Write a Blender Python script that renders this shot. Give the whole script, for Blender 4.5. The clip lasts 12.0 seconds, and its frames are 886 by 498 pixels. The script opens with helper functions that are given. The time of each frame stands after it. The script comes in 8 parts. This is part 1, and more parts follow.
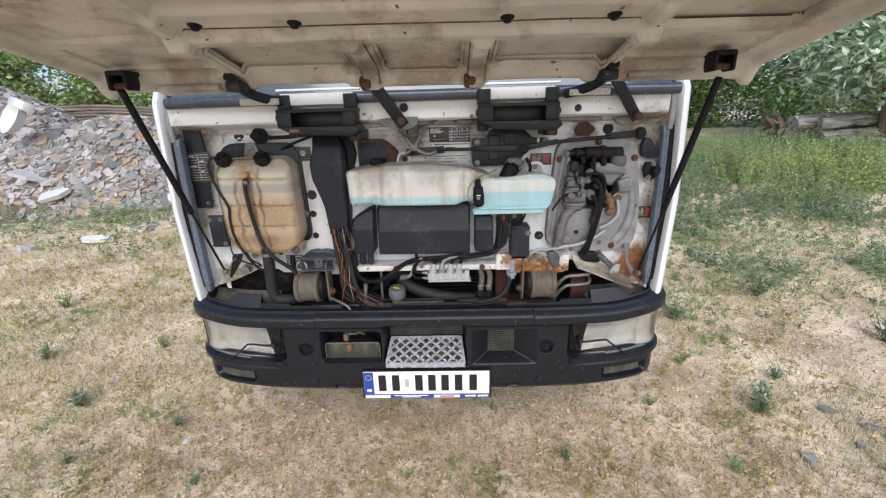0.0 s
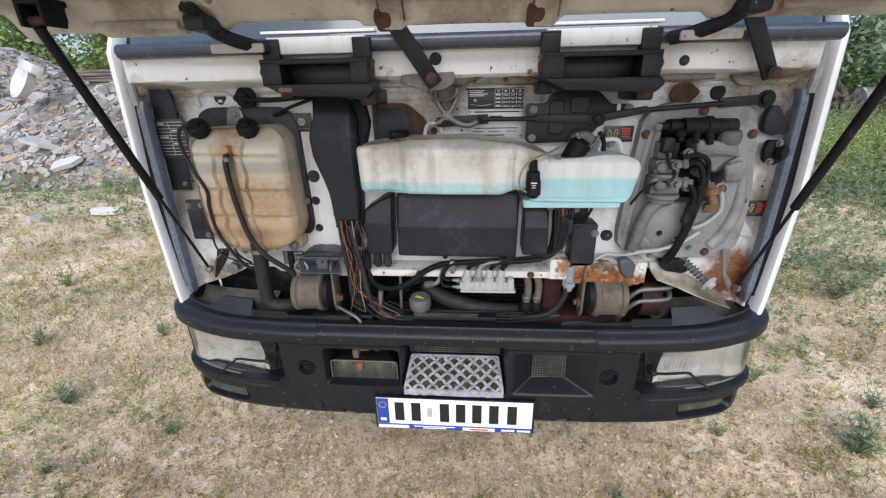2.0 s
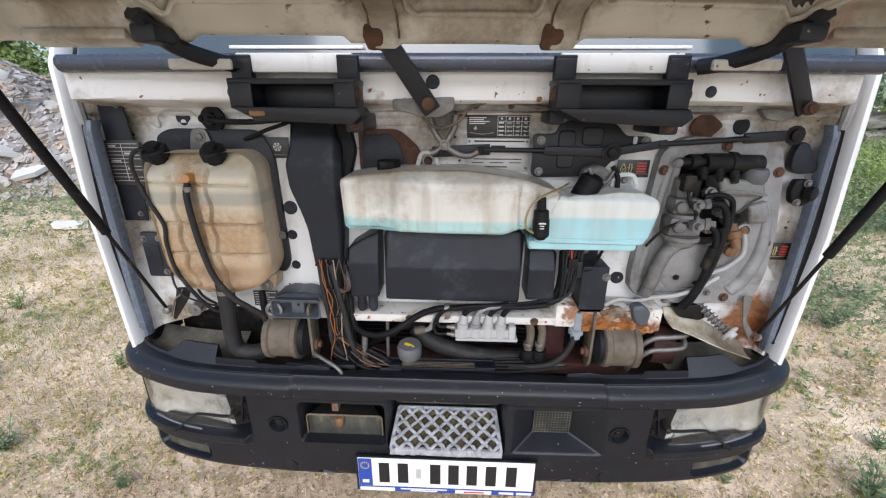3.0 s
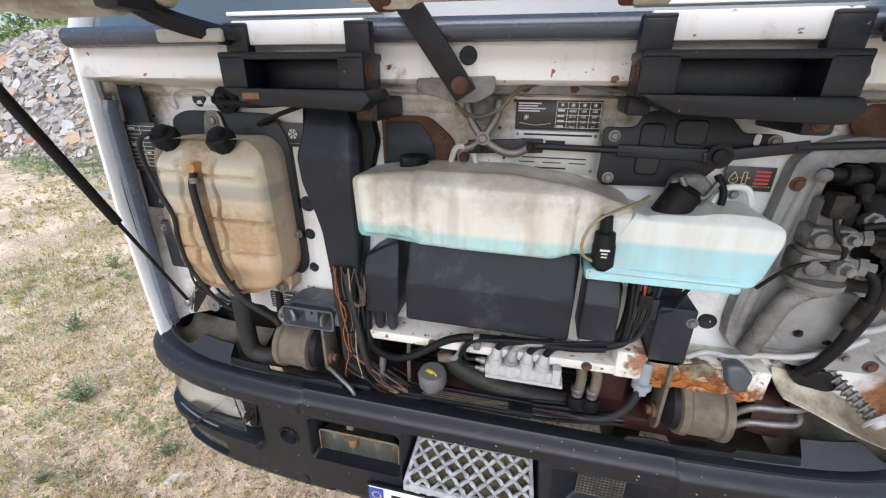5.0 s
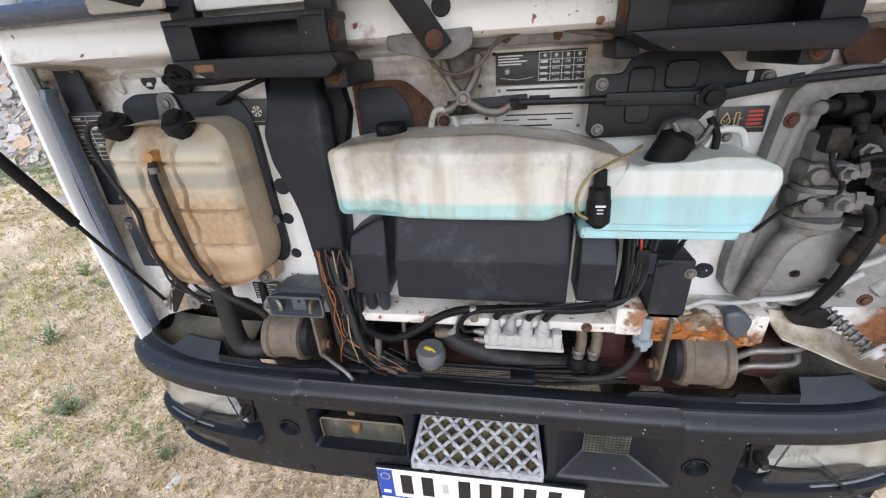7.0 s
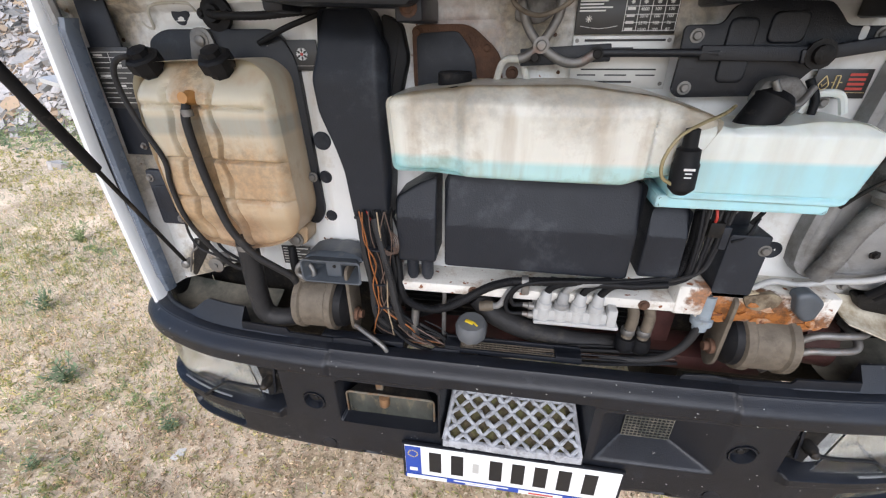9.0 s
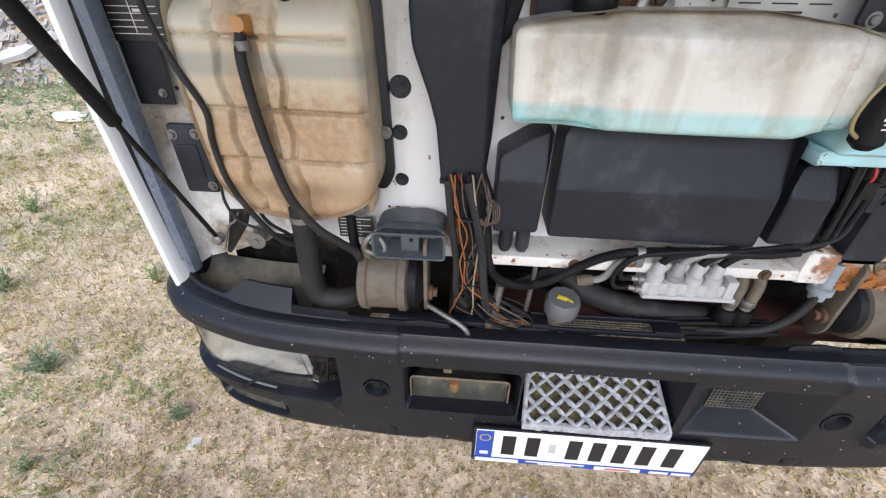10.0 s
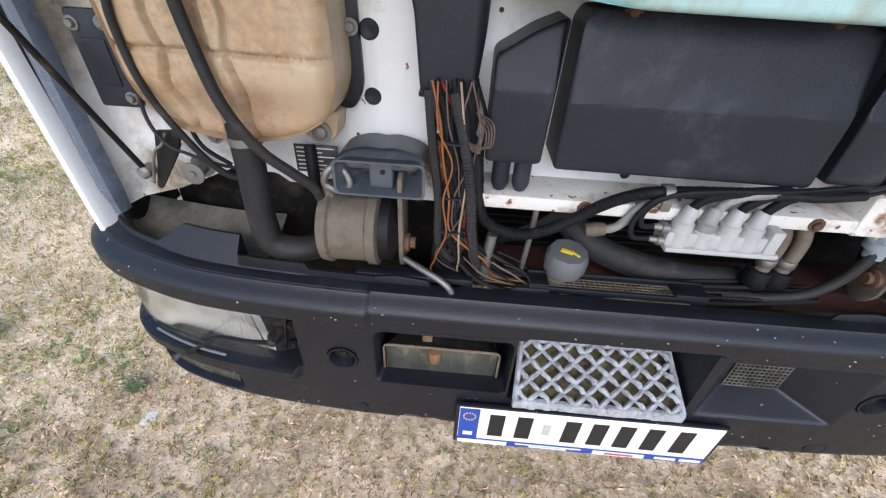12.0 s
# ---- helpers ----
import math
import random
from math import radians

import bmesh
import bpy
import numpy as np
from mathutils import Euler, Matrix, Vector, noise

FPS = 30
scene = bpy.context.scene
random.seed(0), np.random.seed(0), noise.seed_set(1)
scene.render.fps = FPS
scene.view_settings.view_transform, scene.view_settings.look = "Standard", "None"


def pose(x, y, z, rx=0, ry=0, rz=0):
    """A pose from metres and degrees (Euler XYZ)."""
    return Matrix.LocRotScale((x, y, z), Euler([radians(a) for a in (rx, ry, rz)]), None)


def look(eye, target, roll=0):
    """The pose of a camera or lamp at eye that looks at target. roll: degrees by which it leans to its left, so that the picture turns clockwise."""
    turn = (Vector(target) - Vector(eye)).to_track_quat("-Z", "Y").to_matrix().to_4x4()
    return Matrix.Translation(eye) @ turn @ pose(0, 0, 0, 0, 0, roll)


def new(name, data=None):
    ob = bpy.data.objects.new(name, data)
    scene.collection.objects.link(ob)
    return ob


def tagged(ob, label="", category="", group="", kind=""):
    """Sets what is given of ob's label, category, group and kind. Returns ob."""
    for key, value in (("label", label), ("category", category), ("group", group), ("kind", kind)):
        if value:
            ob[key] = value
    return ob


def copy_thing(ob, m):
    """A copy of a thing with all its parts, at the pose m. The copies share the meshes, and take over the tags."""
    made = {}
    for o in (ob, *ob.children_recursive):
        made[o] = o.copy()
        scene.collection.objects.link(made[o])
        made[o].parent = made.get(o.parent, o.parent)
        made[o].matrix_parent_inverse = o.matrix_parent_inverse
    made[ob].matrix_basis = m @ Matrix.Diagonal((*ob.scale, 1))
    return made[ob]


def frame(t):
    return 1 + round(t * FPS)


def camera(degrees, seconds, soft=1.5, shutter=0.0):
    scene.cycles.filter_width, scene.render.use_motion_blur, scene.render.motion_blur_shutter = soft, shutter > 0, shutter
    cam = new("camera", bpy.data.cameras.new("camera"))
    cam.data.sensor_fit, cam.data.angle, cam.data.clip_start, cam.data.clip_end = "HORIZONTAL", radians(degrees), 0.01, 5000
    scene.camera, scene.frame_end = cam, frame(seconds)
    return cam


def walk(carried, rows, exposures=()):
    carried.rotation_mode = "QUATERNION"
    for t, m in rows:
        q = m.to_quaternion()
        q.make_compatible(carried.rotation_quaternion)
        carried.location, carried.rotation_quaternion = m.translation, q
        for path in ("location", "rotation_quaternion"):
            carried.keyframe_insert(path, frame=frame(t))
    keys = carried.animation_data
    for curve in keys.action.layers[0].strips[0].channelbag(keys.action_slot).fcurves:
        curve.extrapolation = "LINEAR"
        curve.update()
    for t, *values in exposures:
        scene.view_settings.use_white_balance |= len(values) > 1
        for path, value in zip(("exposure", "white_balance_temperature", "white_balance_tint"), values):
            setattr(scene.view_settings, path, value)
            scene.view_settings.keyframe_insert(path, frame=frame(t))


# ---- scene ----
cam = camera(95.5, 12.0, soft=1.2)
METRES, EYE, TILT, LEAN, TURN = 1.61, 1.6, -22.0, 0.0, 0.0
PATH = [
    (0, (0.13, -0.062, 1.516), (0.07, 1.84, 0.901), -1.7),
    (0.5, (0.069, -0.071, 1.515), (0.011, 1.826, 0.882), -1.4),
    (1, (0.073, -0.004, 1.513), (0.007, 1.885, 0.859), -1.2),
    (1.5, (0.107, 0.162, 1.498), (-0.017, 2.033, 0.803), -1.1),
    (1.7, (0.099, 0.209, 1.487), (-0.057, 2.076, 0.786), -1.6),
    (1.8, (0.082, 0.247, 1.489), (-0.065, 2.109, 0.775), -1.4),
    (2, (0.063, 0.304, 1.485), (-0.091, 2.158, 0.749), -1.2),
    (2.5, (-0.014, 0.39, 1.525), (-0.066, 2.273, 0.853), -0.5),
    (2.7, (-0.002, 0.415, 1.521), (-0.042, 2.298, 0.85), -0.1),
    (4.3, (0.11, 0.634, 1.499), (-0.268, 2.437, 0.719), 2.7),
    (4.5, (0.118, 0.646, 1.505), (-0.26, 2.458, 0.747), 2.2),
    (5, (0.091, 0.679, 1.521), (-0.325, 2.474, 0.743), 0.5),
    (5.5, (0.084, 0.684, 1.519), (-0.335, 2.455, 0.689), -1.2),
    (6, (0.065, 0.704, 1.493), (-0.292, 2.469, 0.622), -3.2),
    (6.5, (0.073, 0.708, 1.5), (-0.248, 2.477, 0.625), -3.9),
    (8.5, (0.027, 0.698, 1.458), (-0.341, 2.435, 0.538), -2.2),
    (9, (-0.053, 0.719, 1.437), (-0.339, 2.46, 0.494), -0.6),
    (9.5, (-0.216, 0.786, 1.402), (-0.339, 2.463, 0.318), -1.1),
    (10, (-0.308, 0.802, 1.392), (-0.421, 2.464, 0.286), 0.9),
    (10.5, (-0.337, 0.801, 1.387), (-0.474, 2.463, 0.284), 1.4),
    (11, (-0.325, 0.804, 1.392), (-0.449, 2.472, 0.296), 1.0),
    (11.5, (-0.327, 0.817, 1.368), (-0.418, 2.47, 0.247), 2.1),
    (12, (-0.292, 0.887, 1.255), (-0.359, 2.502, 0.076), 3.1),
]
EXPOSURES = [(0.0, 0.64, 6200, 12), (1.0, 0.63, 6160, 12), (2.0, 0.62, 6100, 12), (2.7, 0.70, 6100, 12), (4.5, 0.91, 6140, 12), (6.5, 0.90, 6100, 12), (9.0, 0.89, 6120, 12), (10.5, 0.84, 6000, 12), (12.0, 0.90, 5900, 12)]
walk(cam, [(t, look(eye, target, roll)) for t, eye, target, roll in PATH], EXPOSURES)

# ---- world and light: a bright overcast sky ----
world = bpy.data.worlds.new("sky")
scene.world = world
world.use_nodes = True
wn = world.node_tree.nodes
sky = wn.new("ShaderNodeTexSky")
sky.sky_type, sky.sun_disc = "NISHITA", False
sky.sun_elevation, sky.sun_rotation = radians(42), radians(190)
sky.air_density, sky.dust_density, sky.ozone_density = 1.0, 2.0, 2.0
wn["Background"].inputs["Strength"].default_value = 0.12
world.node_tree.links.new(sky.outputs[0], wn["Background"].inputs["Color"])
sun = new("sun", bpy.data.lights.new("sun", "SUN"))
sun.data.energy, sun.data.angle, sun.data.color = 2.0, radians(60), (1.0, 0.98, 0.97)
sun.matrix_world = look((1.0, -4.2, 4.7), (0.0, 1.0, 0.0))

# ---- materials ----


def thin_leaf(m, share=0.4):
    """Let light through a leaf: part of it is scattered on to the far side."""
    nt, nd = m.node_tree, m.node_tree.nodes
    p = nd["Principled BSDF"]
    t = nd.new("ShaderNodeBsdfTranslucent")
    nt.links.new(p.inputs["Base Color"].links[0].from_socket, t.inputs["Color"])
    x = nd.new("ShaderNodeMixShader")
    x.inputs[0].default_value = share
    nt.links.new(p.outputs[0], x.inputs[1])
    nt.links.new(t.outputs[0], x.inputs[2])
    nt.links.new(x.outputs[0], nd["Material Output"].inputs["Surface"])



def material(name, base, rough=0.5, metal=0.0, var=0.25, scale=9.0, dirt=None, amount=0.0, dscale=6.0,
             bump=0.15, bscale=90.0, island=0.0, rnd=0.0, spec=0.5, stretch=(1, 1, 1), fine=None, fine2=None, alt=None, spots=(), drip=None):
    m = bpy.data.materials.new(name)
    m.use_nodes = True
    nt, nd = m.node_tree, m.node_tree.nodes
    ln = nt.links.new
    p = nd["Principled BSDF"]
    tc = nd.new("ShaderNodeTexCoord")
    mp = nd.new("ShaderNodeMapping")
    mp.inputs["Scale"].default_value = stretch
    ln(tc.outputs["Object"], mp.inputs[0])

    def noise_tex(s, detail=5.0, r=0.6):
        n = nd.new("ShaderNodeTexNoise")
        n.inputs["Scale"].default_value, n.inputs["Detail"].default_value, n.inputs["Roughness"].default_value = s, detail, r
        ln(mp.outputs[0], n.inputs["Vector"])
        return n

    def mix(fac, a, b):
        x = nd.new("ShaderNodeMix")
        x.data_type = "RGBA"
        for sock, v in ((x.inputs[0], fac), (x.inputs[6], a), (x.inputs[7], b)):
            if isinstance(v, (tuple, float, int)):
                sock.default_value = (*v, 1) if isinstance(v, tuple) else v
            else:
                ln(v, sock)
        return x.outputs[2]

    def ramp(src, lo, hi):
        r = nd.new("ShaderNodeMapRange")
        r.inputs["From Min"].default_value, r.inputs["From Max"].default_value = lo, hi
        ln(src, r.inputs["Value"])
        return r.outputs[0]

    dark = tuple(c * (1 - var) for c in base)
    light = tuple(min(1.0, c * (1 + var * 0.6)) for c in base)
    col = mix(ramp(noise_tex(scale).outputs["Fac"], 0.3, 0.7), dark, light)
    if island or rnd:
        src = nd.new("ShaderNodeNewGeometry").outputs["Random Per Island"] if island else nd.new("ShaderNodeObjectInfo").outputs["Random"]
        hsv = nd.new("ShaderNodeHueSaturation")
        ln(col, hsv.inputs["Color"])
        a = island or rnd
        r = nd.new("ShaderNodeMapRange")
        r.inputs["To Min"].default_value, r.inputs["To Max"].default_value = 1 - a, 1 + a
        ln(src, r.inputs["Value"])
        ln(r.outputs[0], hsv.inputs["Value"])
        r2 = nd.new("ShaderNodeMapRange")
        r2.inputs["To Min"].default_value, r2.inputs["To Max"].default_value = 0.5 + a * 0.07, 0.5 - a * 0.07
        ln(src, r2.inputs["Value"])
        ln(r2.outputs[0], hsv.inputs["Hue"])
        col = hsv.outputs[0]
        if alt:
            col = mix(ramp(src, alt[1], alt[1] + 0.01), col, alt[0])
    if dirt:
        col = mix(ramp(noise_tex(dscale, 8.0, 0.7).outputs["Fac"], 0.72 - amount, 0.95 - amount), col, dirt)
    if fine:
        col = mix(ramp(noise_tex(fine[1], 3.0, 0.5).outputs["Fac"], *(fine[2:] or (0.66, 0.70))), col, fine[0])
    if fine2:
        col = mix(ramp(noise_tex(fine2[1], 3.0, 0.5).outputs["Fac"], *fine2[2:]), col, fine2[0])
    if drip:
        tall = nd.new("ShaderNodeMapping")
        tall.inputs["Scale"].default_value = (1, 1, 0.11)
        ln(tc.outputs["Object"], tall.inputs[0])
        n = noise_tex(drip[1], 6.0, 0.6)
        ln(tall.outputs[0], n.inputs["Vector"])
        r = nd.new("ShaderNodeMapRange")
        r.inputs["From Min"].default_value, r.inputs["From Max"].default_value, r.inputs["To Max"].default_value = drip[2:]
        ln(n.outputs["Fac"], r.inputs["Value"])
        col = mix(r.outputs[0], col, drip[0])
    if spots:
        n = noise_tex(26.0, 6.0, 0.7)
        warp = nd.new("ShaderNodeVectorMath")
        warp.operation = "MULTIPLY_ADD"
        ln(n.outputs["Color"], warp.inputs[0])
        warp.inputs[1].default_value = (0.11, 0.11, 0.11)
        ln(tc.outputs["Object"], warp.inputs[2])
        grain = ramp(noise_tex(75.0, 6.0, 0.7).outputs["Fac"], 0.40, 0.60)
        for centre, radius, colour, share in spots:
            d = nd.new("ShaderNodeVectorMath")
            d.operation = "DISTANCE"
            ln(warp.outputs[0], d.inputs[0])
            d.inputs[1].default_value = tuple(c + 0.055 for c in centre)
            r = nd.new("ShaderNodeMapRange")
            r.inputs["From Min"].default_value, r.inputs["From Max"].default_value, r.inputs["To Max"].default_value = radius, radius * 0.6, share
            ln(d.outputs["Value"], r.inputs["Value"])
            col = mix(r.outputs[0], col, mix(grain, tuple(c * 0.38 for c in colour), colour))
    ln(col, p.inputs["Base Color"])
    rr = nd.new("ShaderNodeMapRange")
    rr.inputs["To Min"].default_value, rr.inputs["To Max"].default_value = max(0.03, rough - 0.12), min(1.0, rough + 0.12)
    ln(noise_tex(scale * 3).outputs["Fac"], rr.inputs["Value"])
    ln(rr.outputs[0], p.inputs["Roughness"])
    p.inputs["Metallic"].default_value = metal
    p.inputs["Specular IOR Level"].default_value = spec
    if bump:
        b = nd.new("ShaderNodeBump")
        b.inputs["Strength"].default_value, b.inputs["Distance"].default_value = min(bump, 1.0), 0.004 * max(1.0, bump)
        ln(noise_tex(bscale, 6.0, 0.65).outputs["Fac"], b.inputs["Height"])
        ln(b.outputs[0], p.inputs["Normal"])
    return m


def tank_material(name, upper, lower, level, soft, dirt, amount, rough=0.38, band=None, streak=None, soil=None, spots=()):
    """Translucent plastic in which the liquid shows up to a level."""
    if soil:
        spots = [((x, soil[2], soil[1]), soil[4] * 2, soil[3], 0.45) for x in soil[0]] + list(spots)
    m = material(name, upper, rough, 0.0, 0.07, 12.0, dirt, amount, 7.0, 0.08, 60.0, spots=spots)
    nt, nd = m.node_tree, m.node_tree.nodes
    p = nd["Principled BSDF"]
    old = p.inputs["Base Color"].links[0].from_socket
    tc = nd.new("ShaderNodeTexCoord")
    sep = nd.new("ShaderNodeSeparateXYZ")
    nt.links.new(tc.outputs["Object"], sep.inputs[0])
    r = nd.new("ShaderNodeMapRange")
    r.inputs["From Min"].default_value, r.inputs["From Max"].default_value = level + soft, level - soft
    nt.links.new(sep.outputs[2], r.inputs["Value"])
    x = nd.new("ShaderNodeMix")
    x.data_type, x.blend_type = "RGBA", "MULTIPLY"
    nt.links.new(r.outputs[0], x.inputs[0])
    nt.links.new(old, x.inputs[6])
    x.inputs[7].default_value = (*lower, 1)
    out = x.outputs[2]
    if band:
        z0, half, tint = band
        sub = nd.new("ShaderNodeMath")
        sub.operation = "SUBTRACT"
        nt.links.new(sep.outputs[2], sub.inputs[0])
        sub.inputs[1].default_value = z0
        ab = nd.new("ShaderNodeMath")
        ab.operation = "ABSOLUTE"
        nt.links.new(sub.outputs[0], ab.inputs[0])
        r2 = nd.new("ShaderNodeMapRange")
        r2.inputs["From Min"].default_value, r2.inputs["From Max"].default_value = half * 1.3, half * 0.7
        nt.links.new(ab.outputs[0], r2.inputs["Value"])
        y = nd.new("ShaderNodeMix")
        y.data_type, y.blend_type = "RGBA", "MULTIPLY"
        nt.links.new(r2.outputs[0], y.inputs[0])
        nt.links.new(out, y.inputs[6])
        y.inputs[7].default_value = (*tint, 1)
        out = y.outputs[2]
    if streak:
        mp = nd.new("ShaderNodeMapping")
        mp.inputs["Scale"].default_value = (1, 1, 0.13)
        nt.links.new(tc.outputs["Object"], mp.inputs[0])
        n = nd.new("ShaderNodeTexNoise")
        n.inputs["Scale"].default_value, n.inputs["Detail"].default_value = 30.0, 6.0
        nt.links.new(mp.outputs[0], n.inputs["Vector"])
        r3 = nd.new("ShaderNodeMapRange")
        r3.inputs["From Min"].default_value, r3.inputs["From Max"].default_value = 0.46, 0.80
        r3.inputs["To Max"].default_value = streak[1]
        nt.links.new(n.outputs["Fac"], r3.inputs["Value"])
        w = nd.new("ShaderNodeMix")
        w.data_type = "RGBA"
        nt.links.new(r3.outputs[0], w.inputs[0])
        nt.links.new(out, w.inputs[6])
        w.inputs[7].default_value = (*streak[0], 1)
        out = w.outputs[2]
    nt.links.new(out, p.inputs["Base Color"])
    p.inputs["Subsurface Weight"].default_value = 0.16
    p.inputs["Subsurface Radius"].default_value = (0.02, 0.015, 0.01)
    return m


def glass(name, tint=(1, 1, 1), rough=0.02):
    m = bpy.data.materials.new(name)
    m.use_nodes = True
    p = m.node_tree.nodes["Principled BSDF"]
    p.inputs["Base Color"].default_value = (*tint, 1)
    p.inputs["Transmission Weight"].default_value, p.inputs["Roughness"].default_value, p.inputs["IOR"].default_value = 1.0, rough, 1.45
    return m


DUST = (0.30, 0.26, 0.20)
RUST = (0.20, 0.065, 0.02)
TAN = (0.36, 0.29, 0.19)
ORANGE = (0.30, 0.105, 0.018)
WALL_SPOTS = [((-0.84, 1.50, 1.50), 0.11, TAN, 0.8), ((0.82, 1.49, 1.50), 0.12, TAN, 0.85), ((0.86, 1.49, 0.93), 0.11, ORANGE, 0.95), ((0.88, 1.48, 0.89), 0.06, RUST, 0.9),
              ((-0.32, 1.50, 0.97), 0.055, RUST, 0.95), ((-0.03, 1.49, 1.46), 0.09, TAN, 0.8), ((-0.155, 1.50, 1.40), 0.105, RUST, 0.55), ((0.615, 1.50, 1.465), 0.062, RUST, 0.6),
              ((-0.82, 1.49, 0.90), 0.085, TAN, 0.9), ((-0.80, 1.49, 0.93), 0.035, RUST, 0.8), ((0.20, 1.50, 1.47), 0.07, TAN, 0.7), ((0.88, 1.47, 1.40), 0.05, RUST, 0.6),
              ((-0.19, 1.45, 1.53), 0.05, RUST, 0.7), ((0.22, 1.45, 1.53), 0.05, RUST, 0.7), ((-0.87, 1.48, 1.15), 0.09, TAN, 0.7), ((0.88, 1.48, 1.15), 0.10, TAN, 0.7), ((-0.70, 1.49, 0.97), 0.06, TAN, 0.6)]
white = material("white_paint", (0.73, 0.73, 0.71), 0.38, 0, 0.08, 5, (0.42, 0.36, 0.27), 0.155, 9, 0.08, 40, fine=(RUST, 48, 0.70, 0.73), spots=WALL_SPOTS, drip=((0.40, 0.32, 0.21), 26.0, 0.56, 0.86, 0.55))
sill_rust = material("rust_eaten_sill_paint", (0.66, 0.64, 0.59), 0.6, 0, 0.12, 8, (0.28, 0.16, 0.07), 0.21, 18, 0.5, 90, fine=(RUST, 60, 0.64, 0.68),
                     spots=[((0.395, 1.432, 0.945), 0.060, ORANGE, 1.0), ((0.47, 1.432, 0.940), 0.055, ORANGE, 1.0), ((0.545, 1.432, 0.937), 0.042, ORANGE, 0.95), ((0.35, 1.432, 0.985), 0.040, ORANGE, 0.9), ((0.45, 1.432, 0.985), 0.040, (0.17, 0.075, 0.03), 1.0), ((0.52, 1.432, 0.985), 0.030, TAN, 0.9), ((0.42, 1.432, 0.998), 0.022, (0.45, 0.36, 0.23), 1.0)])
# random dirt all over; the spot makes the right end darker
flange_paint = material("soiled_flange_paint", (0.50, 0.465, 0.375), 0.5, 0, 0.15, 9, (0.22, 0.17, 0.10), 0.25, 16, 0.15, 60, spots=[((0.80, 1.46, 0.88), 0.09, (0.14, 0.10, 0.06), 0.8)])
skin = material("white_outer_paint", (0.80, 0.81, 0.80), 0.25, 0, 0.04, 3, (0.5, 0.47, 0.42), 0.08, 9, 0.02, 40)
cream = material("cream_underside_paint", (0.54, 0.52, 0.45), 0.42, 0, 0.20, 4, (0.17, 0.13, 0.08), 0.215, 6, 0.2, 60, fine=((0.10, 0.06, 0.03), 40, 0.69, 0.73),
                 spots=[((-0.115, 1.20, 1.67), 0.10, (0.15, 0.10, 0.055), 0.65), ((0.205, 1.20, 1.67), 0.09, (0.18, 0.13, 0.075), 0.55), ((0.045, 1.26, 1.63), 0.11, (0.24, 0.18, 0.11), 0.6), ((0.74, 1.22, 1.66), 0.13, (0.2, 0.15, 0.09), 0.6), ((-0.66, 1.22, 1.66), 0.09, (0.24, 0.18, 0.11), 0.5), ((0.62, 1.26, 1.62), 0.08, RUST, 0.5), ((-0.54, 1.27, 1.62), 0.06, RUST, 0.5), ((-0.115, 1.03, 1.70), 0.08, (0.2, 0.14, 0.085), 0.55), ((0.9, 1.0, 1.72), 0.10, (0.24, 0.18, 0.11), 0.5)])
# blue tint of base and dust colours puts the sky's sheen into the plastic
black = material("black_plastic", (0.0075, 0.0088, 0.0125), 0.38, 0, 0.3, 14, (0.040, 0.045, 0.053), 0.11, 18, 0.25, 420, spec=0.40, fine=((0.22, 0.21, 0.2), 75, 0.735, 0.755))
cover = material("dark_grey_plastic", (0.018, 0.0205, 0.0265), 0.42, 0, 0.25, 8, (0.058, 0.063, 0.072), 0.18, 8, 0.2, 300, spec=0.26)
rubber = material("black_rubber", (0.009, 0.009, 0.010), 0.55, 0, 0.3, 20, (0.075, 0.065, 0.055), 0.13, 25, 0.2, 120, spec=0.2)
seal = material("seal_rubber", (0.055, 0.065, 0.085), 0.25, 0, 0.2, 10, (0.16, 0.16, 0.15), 0.08, 20, 0.1, 90)
steel = material("dull_steel", (0.22, 0.212, 0.20), 0.5, 0.7, 0.25, 30, RUST, 0.14, 25, 0.2, 150)
gutter = material("blue_grey_gutter_paint", (0.115, 0.14, 0.18), 0.28, 0, 0.15, 10, (0.10, 0.10, 0.095), 0.14, 14, 0.05, 90)
alu = material("cast_aluminium", (0.30, 0.30, 0.295), 0.6, 0.35, 0.25, 15, (0.11, 0.10, 0.085), 0.22, 9, 0.35, 160)
rusty = material("rusted_steel", (0.11, 0.055, 0.032), 0.85, 0.1, 0.5, 25, (0.05, 0.03, 0.02), 0.2, 14, 0.6, 140)
rustpaint = material("rust_eaten_paint", (0.66, 0.58, 0.46), 0.75, 0, 0.2, 14, ORANGE, 0.46, 20, 0.8, 120, fine=((0.12, 0.04, 0.015), 60, 0.58, 0.66))
mountm = material("dusty_mount_metal", (0.14, 0.115, 0.085), 0.7, 0.2, 0.3, 25, (0.06, 0.045, 0.03), 0.2, 20, 0.4, 140)
grime = material("brown_grime", (0.12, 0.085, 0.05), 0.9, 0, 0.5, 30, (0.32, 0.27, 0.19), 0.24, 12, 0.4, 120)
oily = material("oily_black_metal", (0.016, 0.015, 0.014), 0.5, 0.3, 0.4, 25, (0.09, 0.07, 0.05), 0.18, 16, 0.4, 140, spec=0.25)
dark_red = material("dark_red_oxide", (0.065, 0.020, 0.016), 0.7, 0, 0.4, 14, (0.05, 0.035, 0.025), 0.25, 10, 0.4, 100)
washer = tank_material("washer_tank_plastic", (0.74, 0.73, 0.66), (0.60, 0.90, 0.97), 1.249, 0.005, (0.36, 0.28, 0.18), 0.15, streak=((0.34, 0.25, 0.15), 0.7), soil=((-0.15, 0.06, 0.25), 1.375, 1.43, (0.30, 0.22, 0.13), 0.060))
